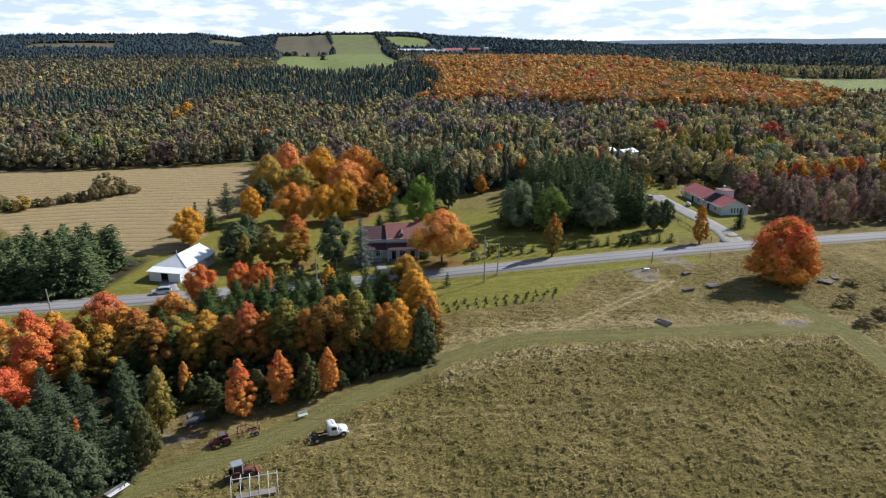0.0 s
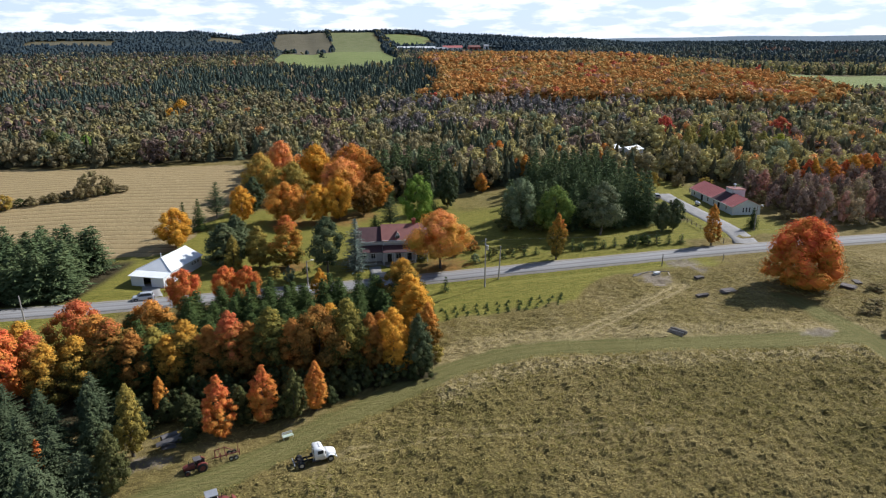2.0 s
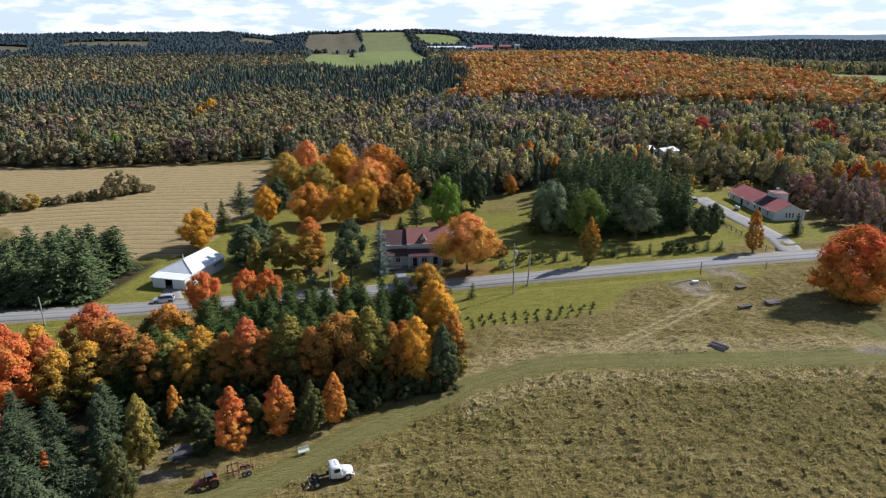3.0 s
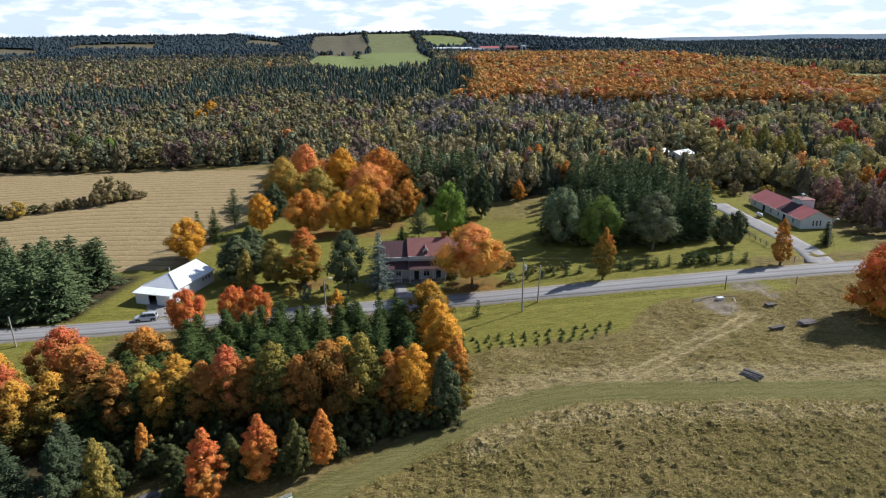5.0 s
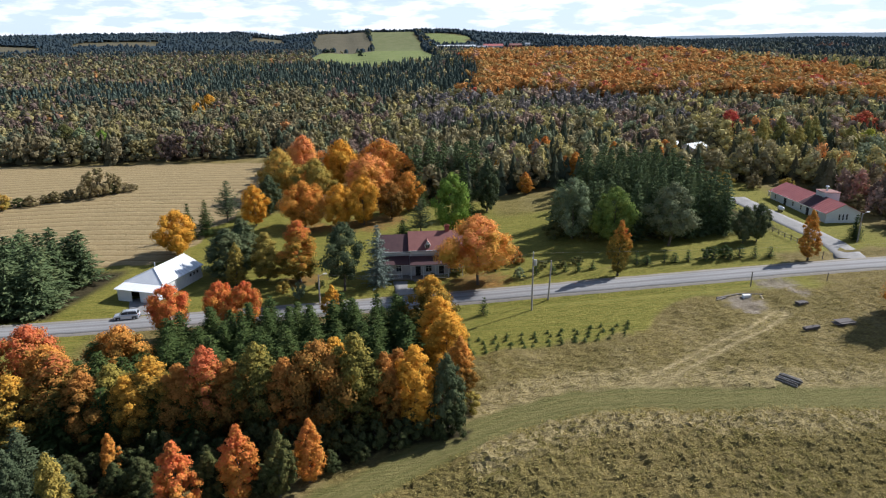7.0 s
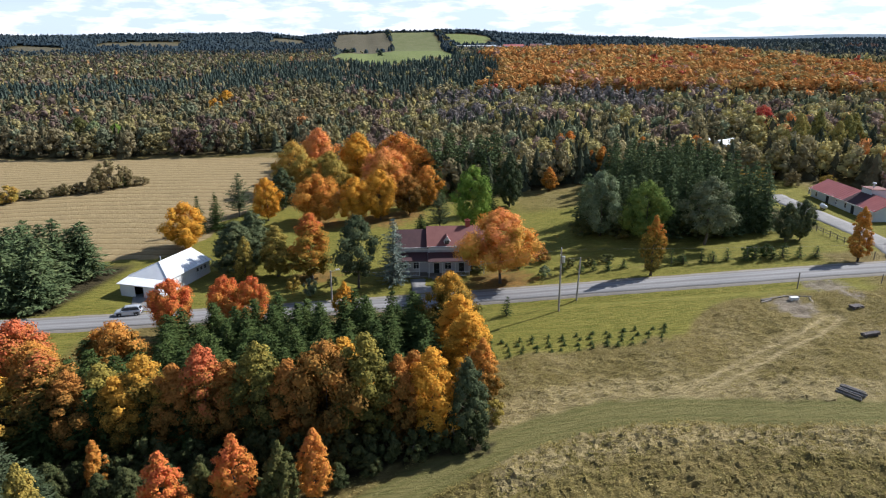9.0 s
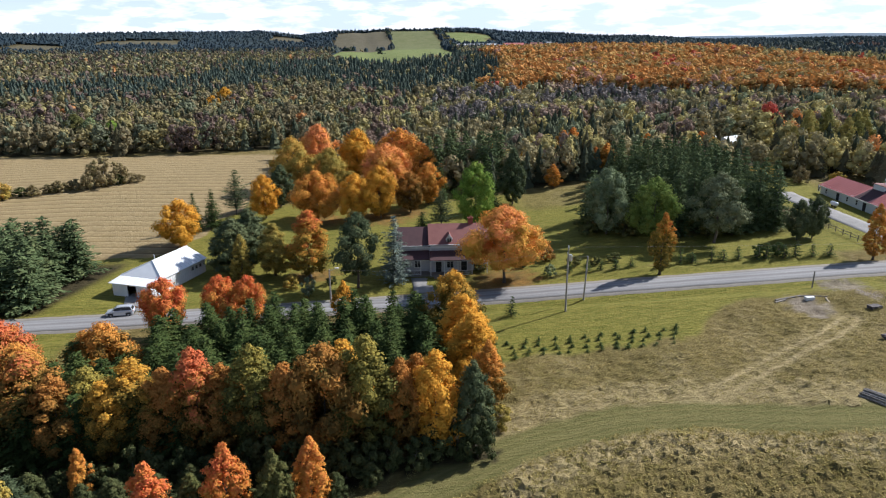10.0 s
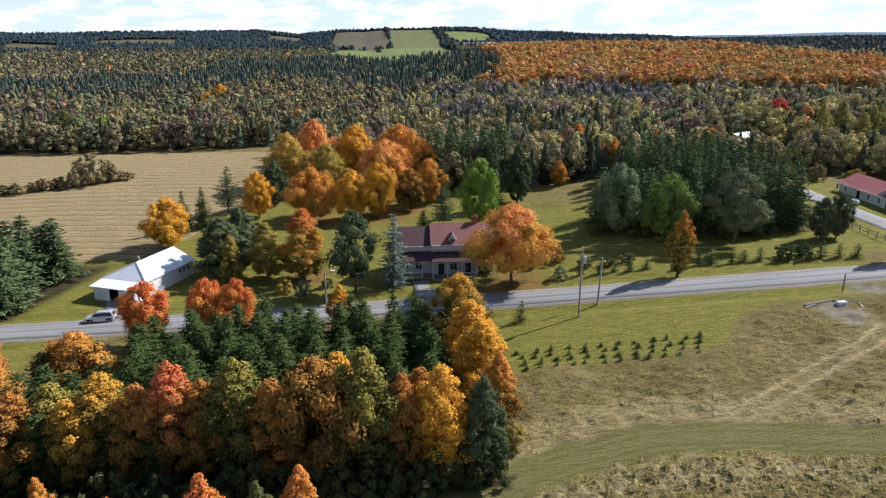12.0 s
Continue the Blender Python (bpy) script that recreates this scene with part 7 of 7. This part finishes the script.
# ---- poles, wires, fences and odds and ends ----
def pole(x, y, height, lean=(0, 0), text="weathered wooden utility pole beside the road", can=False, lamp=False):
    p = thing("utility_pole", x, y, 0, text, "pole", sink=0.1)
    top = (lean[0], lean[1], height)
    part("shaft", rods(((0, 0, -0.3), top, 0.15, 0.10), n=10), POLE_WOOD, p)
    if can:
        z = height - 2.0
        part("transformer", rods(((0.32, -0.12, z), (0.32, -0.12, z + 0.85), 0.24), ((0.32, -0.12, z + 0.85), (0.32, -0.12, z + 0.93), 0.2), n=12), STEEL, p, "grey transformer can")
        part("bracket", rods(((0, 0, z + 0.2), (0.25, -0.1, z + 0.2), 0.05), ((0, 0, z + 0.7), (0.25, -0.1, z + 0.7), 0.05), n=5), BLACK, p)
        part("insulator", rods(((0, 0, height), (0, 0, height + 0.22), 0.06), ((-0.12, -0.1, height - 0.9), (-0.12, -0.1, height - 0.7), 0.05), n=8), WHITE_PAINT, p)
    if lamp:
        part("arm", rods(((0, 0, height - 0.2), (1.0, -0.1, height + 0.15), 0.035), n=6), STEEL, p)
        part("lamp_head", boxes((0.85, 1.5, -0.25, 0.05, height + 0.1, height + 0.28), bevel=0.04), WHITE_PAINT, p, "white lamp head")
    return Vector((x, y, h(x, y) - 0.1)) + Vector(top)


def wire(a, b, sag):
    a, b = Vector(a), Vector(b)
    pts = [a.lerp(b, i / 16) - Vector((0, 0, sag * 4 * (i / 16) * (1 - i / 16))) for i in range(17)]
    bm = bmesh.new()
    for p, q in zip(pts, pts[1:]):
        rod(bm, p, q, 0.008, n=4)
    w = new("overhead_wire", bpy.data.meshes.new("overhead_wire"))
    bm.to_mesh(w.data)
    bm.free()
    w.data.materials.append(POLE_WOOD)
    tagged(w, "thin dark overhead wire between two poles", "wire", "overhead wires")


top1 = pole(31.1, 126.4, 9.7, can=True, text="tall wooden utility pole with a grey transformer can")
top2 = pole(34.9, 129.9, 6.8, (0.35, 0.1), "short leaning wooden pole at the road's edge")
top3 = pole(-53.2, 133.1, 5.2, (-0.2, 0), "short wooden pole on the roadside grass")
top4 = pole(-2.7, 139.4, 5.6, (0.0, 0), "wooden pole with a white yard lamp by the house", lamp=True)
top5 = pole(102.4, 143.6, 6.0, (0.1, 0), "wooden pole with a lamp beside the gravel drive", lamp=True)
top6 = pole(141.0, 114.0, 9.7, text="tall wooden utility pole beside the road")
wire(top1, top6, 0.9)
wire(top1, top4, 1.4)
wire(top1 - Vector((0, 0, 1.2)), top2, 0.2)


def post(x, y, height, r=0.08, text="dark wooden post in the roadside grass"):
    p = thing("post", x, y, 0, text, "post", "roadside posts", sink=0.1)
    part("shaft", rods(((0, 0, -0.2), (0.04, 0, height), r, r * 0.9), n=8), WOOD, p)
    part("cap", rods(((0.04, 0, height), (0.04, 0, height + 0.05), r * 1.15, r * 0.6), n=8), BLACK, p)


post(68.5, 126.0, 2.3, 0.10)
post(82.0, 125.4, 1.3)
post(89.3, 136.2, 1.2)


def rail_fence(points):
    f = thing("rail_fence", points[0][0], points[0][1], 0, "low grey wooden rail fence on the lawn", "fence")
    ox, oy, oz = f.matrix_world.translation
    spots = []
    for (ax, ay), (bx, by) in zip(points, points[1:]):
        k = max(1, round(math.hypot(bx - ax, by - ay) / 2.4))
        spots += [(ax + (bx - ax) * i / k, ay + (by - ay) * i / k) for i in range(k)]
    spots.append(points[-1])
    loc = [Vector((x - ox, y - oy, h(x, y) - oz)) for x, y in spots]
    for q in loc:
        part("post", rods((q - Vector((0, 0, 0.2)), q + Vector((0, 0, 1.15)), 0.075), n=7), WOOD, f)
    for a, b in zip(loc, loc[1:]):
        for z in (0.45, 0.9):
            part("rail", rods((a + Vector((0, 0, z)), b + Vector((0, 0, z + 0.03)), 0.055), n=6), WOOD, f)


rail_fence([(90.7, 153.4), (90.4, 147.0), (90.2, 141.0)])


def log_pile():
    p = thing("log_pile", 53.6, 94.6, -58, "stack of weathered grey logs lying in the meadow", "logs")
    p.matrix_world = p.matrix_world @ Matrix.Diagonal((0.58, 0.64, 0.66, 1))
    r = random.Random(9)
    for layer, n in ((0, 8), (1, 6), (2, 2)):
        for i in range(n):
            y = (i - (n - 1) / 2) * 0.40 + r.uniform(-0.08, 0.08)
            rad = r.uniform(0.15, 0.21)
            z = 0.16 + layer * 0.30
            l0, l1 = -2.0 + r.uniform(-0.35, 0.3), 2.0 + r.uniform(-0.4, 0.4)
            bm = rods(((l0, y, z), (l1, y + r.uniform(-0.25, 0.25), z + r.uniform(-0.02, 0.05)), rad, rad * 0.85), n=9)
            part("log", bm, LOG_WOOD if i % 3 else WOOD, p)


def board_stack(x, y, rz, w, l, n, text, mat=None):
    s = thing("board_stack", x, y, rz, text, "timber")
    s.matrix_world = s.matrix_world @ Matrix.Diagonal((0.78, 0.78, 1, 1))
    r = random.Random(int(x * 10))
    for b in (-l * 0.35, l * 0.35):
        part("bearer", boxes((-w / 2, w / 2, b - 0.06, b + 0.06, -0.1, 0.1)), WOOD, s)
    for k in range(n):
        cols = 5
        for i in range(cols):
            x0 = -w / 2 + w * i / cols
            o = r.uniform(-0.15, 0.15)
            part("board", boxes((x0 + 0.02, x0 + w / cols - 0.02, -l / 2 + o, l / 2 + o, 0.10 + k * 0.09, 0.175 + k * 0.09)), mat or DARK_WOOD, s)


def dirt_patch_frame():
    p = thing("timber_edging", 63.4, 118.6, 0, "rough dark timbers round a bare earth patch", "timber")
    z0 = h(63.4, 118.6)
    for a, b in (((-3.4, 3.2), (0.8, 3.9)), ((0.8, 3.9), (4.2, 2.8)), ((-3.9, 2.4), (-2.0, 3.0))):
        pa, pb = [Vector((q[0], q[1], h(63.4 + q[0], 118.6 + q[1]) - z0 + 0.12)) for q in (a, b)]
        part("timber", rods((pa, pb, 0.16), n=7), WOOD, p)
    part("pale_block", boxes((0.6, 1.9, 2.2, 2.8, 0.0, 0.55), bevel=0.08), WHITE_PAINT, p, "pale block on the earth")
    part("pale_plank", rods(((3.2, 1.0, 0.15), (3.6, 2.4, 0.3), 0.12), n=6), PALE_WOOD, p)


def hoop_frame():
    """Bare white hoops of a small tunnel greenhouse."""
    f = thing("greenhouse_frame", -11.6, 69.4, 4, "bare white hoops of a small tunnel greenhouse in long grass", "frame")
    for i in range(6):
        x = -2.6 + i * 1.02
        pts = [Vector((x, 1.9 * math.cos(a), 2.0 * math.sin(a) ** 0.8)) for a in (math.pi * k / 12 for k in range(13))]
        part("hoop", rods(*[(p, q, 0.028) for p, q in zip(pts, pts[1:])], n=6), WHITE_PAINT, f)
    for y, z in ((0, 2.0),):
        part("purlin", rods(((-2.6, y, z), (2.5, y, z), 0.03), n=6), WHITE_PAINT, f)
    part("bed", boxes((-2.2, 2.2, -1.2, -0.2, 0.0, 0.25), bevel=0.04), WOOD, f)
    part("bin", rods(((-1.6, 0.9, 0), (-1.6, 0.9, 0.6), 0.3, 0.34), n=12), BLACK, f)


def bed_frame():
    b = thing("metal_bench", -6.1, 84.3, 20, "pale green and white metal bench on the mown grass", "bench")
    b.matrix_world = b.matrix_world @ Matrix.Diagonal((0.8, 0.8, 0.8, 1))
    for s in (-0.75, 0.75):
        part("leg", rods(((s, -0.35, 0), (s, -0.35, 0.45), 0.03), ((s, 0.35, 0), (s, 0.35, 0.95), 0.03), n=6), WHITE_PAINT, b)
    for i in range(4):
        part("seat_slat", boxes((-0.85, 0.85, -0.4 + i * 0.19, -0.24 + i * 0.19, 0.45, 0.49)), SAGE_PAINT, b)
    for i in range(2):
        part("back_slat", boxes((-0.85, 0.85, 0.36, 0.39, 0.62 + i * 0.2, 0.76 + i * 0.2)), WHITE_PAINT, b)


def gas_tank(x, y, rz):
    t = thing("gas_tank", x, y, rz, "small white gas tank on legs beside the long building", "tank")
    bm = bmesh.new()
    prof = [(-1.0, 0.05), (-0.95, 0.3), (-0.8, 0.45), (0.8, 0.45), (0.95, 0.3), (1.0, 0.05)]
    skin(bm, [[(x0, q * math.cos(6.283 * i / 12), 0.75 + q * math.sin(6.283 * i / 12)) for i in range(12)] for x0, q in prof])
    part("vessel", bm, WHITE_METAL, t, "", True)
    part("stand", boxes((-0.6, -0.5, -0.3, 0.3, 0, 0.4), (0.5, 0.6, -0.3, 0.3, 0, 0.4)), BLACK, t)
    part("valve_cover", rods(((0, 0, 1.2), (0, 0, 1.34), 0.13), n=10), STEEL, t)


def yard_statue(x, y):
    s = thing("garden_post", x, y, 0, "small white garden post on the lawn", "post")
    part("shaft", boxes((-0.07, 0.07, -0.07, 0.07, -0.1, 0.9), bevel=0.02), WHITE_PAINT, s)
    part("top", boxes((-0.16, 0.16, -0.12, 0.12, 0.9, 1.15), bevel=0.04), WHITE_PAINT, s)


def sheet_pile(x, y, rz, text):
    s = thing("sheet_pile", x, y, rz, text, "sheets")
    r = random.Random(3)
    for i in range(9):
        o, q = r.uniform(-0.3, 0.3), r.uniform(-0.3, 0.3)
        # the dark colour puts the maple's shade into the sheets
        part("sheet", boxes((-1.3 + o, 1.3 + o, -0.6 + q, 0.6 + q, 0.02 + i * 0.05, 0.055 + i * 0.05)), DARK_WOOD, s)


def white_planks(x, y, rz):
    s = thing("planks", x, y, rz, "few white planks lying by the spruces", "timber")
    for i in range(4):
        part("plank", boxes((-1.4, 1.3, -0.5 + i * 0.28, -0.3 + i * 0.28, 0.03 + 0.02 * i, 0.09 + 0.02 * i)), WHITE_PAINT if i < 2 else TIN, s)


SAGE_PAINT = surface("pale_green_paint", (0.36, 0.44, 0.36), (0.50, 0.57, 0.48), 0.6)
log_pile()
board_stack(71.0, 116.6, 8, 2.2, 1.3, 4, "low stack of grey boards in the grass")
board_stack(66.0, 107.6, 100, 0.9, 3.2, 4, "long low stack of dark timber beside the shade")
sheet_pile(71.6, 108.3, 5, "pile of grey sheets in the shade of the red maple")
board_stack(93.2, 104.4, 30, 2.4, 3.0, 5, "untidy stack of old boards at the field edge")
board_stack(97.0, 106.5, -20, 1.6, 2.4, 3, "untidy stack of old boards at the field edge")
dirt_patch_frame()
hoop_frame()
bed_frame()
gas_tank(102.9, 168.6, 84)
yard_statue(8.6, 144.6)
white_planks(-27.4, 73.4, 50)

# ---- tall grass ----
def tussocks():
    """Tall uneven meadow grass: leaning blades in tufts."""
    r = np.random.default_rng(12)
    n = 82000
    x, y = r.uniform(-32, 112, n), r.uniform(46, 125, n)
    d_track = np.minimum(away(x, y, TRACK), away(x, y, EAST_TRACK))
    keep = (d_track > 2.4) & ~inside(x, y, STAND) & ~inside(x, y, CORNER) & (np.abs(y - road_y(x)) > 5)
    lawnish = (x > 13) & (x < 80) & (y > np.where(x < 43, 112.8, 113.5 + step(42, 56, x) * 9.0))
    keep &= ~lawnish & (np.abs(away(x, y, WHEELS) - 1.1) > 0.45) & ((y > 60) | (x > -18)) & ((x > 0) | (y > 46 + 0 * x))
    for cx, cy, rr in ((63.5, 118, 4), (73, 87, 3), (53.6, 94.6, 2.2), (-2.6, 78.4, 2.4), (-13.4, 72.4, 2.4)):
        keep &= np.hypot(x - cx, y - cy) > rr
    keep &= r.uniform(0, 1, n) < 0.85 + 0.12 * waves(x, y, 5, 51)
    x, y = x[keep], y[keep]
    m = len(x)

    def bumpy(px, py):
        return lie(px, py) + 0.11 * waves(px, py, 3.1, 21) + 0.07 * waves(px, py, 1.9, 22) + 0.25 * waves(px, py, 17, 23)

    lump = (0.85 + 0.3 * np.clip(0.4 * waves(x, y, 7, 54) + waves(x, y, 1.9, 55), -0.8, 1.2)) * np.where(y > np.interp(x, [p[0] for p in TRACK], [p[1] for p in TRACK]), 0.5, 1.0)
    wind = r.normal(2.7, 0.5, m) + 0.6 * waves(x, y, 13, 53)
    # the matted, tufted surface of the uncut grass
    gap = 0.30
    U, W = np.meshgrid(np.arange(-20, 112, gap), np.arange(46, 124, gap), indexing="ij")
    U, W = U + r.uniform(-0.11, 0.11, U.shape), W + r.uniform(-0.11, 0.11, U.shape)
    line = np.interp(U, [p[0] for p in TRACK], [p[1] for p in TRACK])
    ragged = 0.5 * waves(U, W, 5, 57)
    uncut = step(2.6, 4.4, line - W + ragged)
    mown_edge = np.where(U < 43, 111.8 - 0.06 * (U - 18), 112.5 + step(42, 56, U) * 9.0)
    upper = 0.42 * step(2.6, 4.4, W - line + ragged) * step(0, 1.5, mown_edge - W + ragged) * step(16.5, 18, U + ragged)
    edge = np.maximum(uncut, upper) * step(2.2, 3.2, away(U, W, EAST_TRACK))
    for tracks, half in ((TRUCK_WHEELS, 0.9), (TRUCK_TURN, 0.9), (WHEELS, 0.9)):
        edge = edge * (0.25 + 0.75 * step(0.25, 0.6, np.abs(away(U, W, tracks) - half)))
    for cx, cy, rr in ((73.4, 88, 3), (-2.6, 78.4, 3.0), (-13.4, 72.4, 3.4), (-11.6, 69.4, 2.0), (63.2, 119.2, 4.0), (53.6, 94.6, 1.6), (71, 116.6, 1.6), (66, 107.6, 1.8), (71.6, 108.3, 2.0), (73, 122, 3)):
        edge = edge * step(rr, rr + 1.0, np.hypot(U - cx, W - cy))
    tuft = r.normal(0, 1, U.shape)
    tuft = (tuft + 0.5 * np.roll(tuft, 1, 0) + 0.35 * np.roll(tuft, -1, 0) + 0.3 * np.roll(tuft, 1, 1)) / 1.25
    swell = np.clip(0.75 + 0.12 * waves(U, W, 7, 54) + 0.16 * waves(U, W, 1.9, 55), 0.3, 1.4)
    Z = bumpy(U, W) + edge * swell * (0.24 + 0.155 * np.clip(tuft, -1.3, 2.4)) - 0.25 * (edge < 0.02)
    nu, nw = U.shape
    q = np.arange(nu * nw).reshape(nu, nw)
    F = np.stack([q[:-1, :-1], q[1:, :-1], q[1:, 1:], q[:-1, 1:]], -1).reshape(-1, 4)
    on = (edge > 0.02)
    some = on[:-1, :-1] | on[1:, :-1] | on[1:, 1:] | on[:-1, 1:]
    mat = link_mesh("grass_tussocks", np.stack([U, W, Z], -1).reshape(-1, 3), F[some.ravel()], GROUND)
    mat.attributes.new("dry", "FLOAT", "POINT").data.foreach_set("value", np.ascontiguousarray(dry_at(U, W), np.float32).ravel())
    tagged(new("grass_tussocks", mat), "matted tussocks of dry meadow grass", "grass", kind="stuff")
    # blades fan out from the foot of each tuft
    k = 5
    size = np.repeat(r.uniform(0.30, 0.55, m) * lump, k)
    bx, by = np.repeat(x, k) + r.normal(0, 0.11, m * k), np.repeat(y, k) + r.normal(0, 0.11, m * k)
    lean_a = np.repeat(wind, k) + r.normal(0, 1.1, m * k)
    lean = np.stack([np.cos(lean_a), np.sin(lean_a), r.uniform(0.4, 1.8, m * k)], -1)
    P = np.stack([bx, by, bumpy(bx, by) + 0.12 + 0.2 * size], -1) + 0.3 * size[:, None] * unit(lean) * np.array([1, 1, 0.4])
    nrm = np.stack([-np.sin(lean_a), np.cos(lean_a), 1.5 + 0 * lean_a], -1) + r.normal(0, 0.4, (m * k, 3))
    v, f = cards(P, nrm, lean, size * r.uniform(0.7, 1.3, m * k), size * r.uniform(0.14, 0.30, m * k), r)
    me = link_mesh("meadow_grass", v, f, GRASS)
    return tagged(new("meadow_grass", me), "tall dry tussocky meadow grass, tan and green", "grass", kind="stuff")


GRASS = leaves("meadow_grass_blades", [(0.20, 0.18, 0.055), (0.30, 0.25, 0.085), (0.40, 0.325, 0.125), (0.50, 0.41, 0.19)], 0.3, 0.12)
tussocks()


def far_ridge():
    """The last line of wooded hills along the horizon, with haze put into their colour."""
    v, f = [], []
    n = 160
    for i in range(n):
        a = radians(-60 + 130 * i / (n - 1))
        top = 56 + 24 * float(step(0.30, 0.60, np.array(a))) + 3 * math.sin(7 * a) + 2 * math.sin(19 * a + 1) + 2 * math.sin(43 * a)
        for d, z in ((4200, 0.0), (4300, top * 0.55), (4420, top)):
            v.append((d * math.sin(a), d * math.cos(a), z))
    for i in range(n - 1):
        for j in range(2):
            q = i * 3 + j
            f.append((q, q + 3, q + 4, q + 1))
    m = surface("haze_blue_wooded_hills", (0.10, 0.15, 0.20), (0.13, 0.19, 0.25), 0.95, scale=0.006, fine=0.05, bump=0.0)
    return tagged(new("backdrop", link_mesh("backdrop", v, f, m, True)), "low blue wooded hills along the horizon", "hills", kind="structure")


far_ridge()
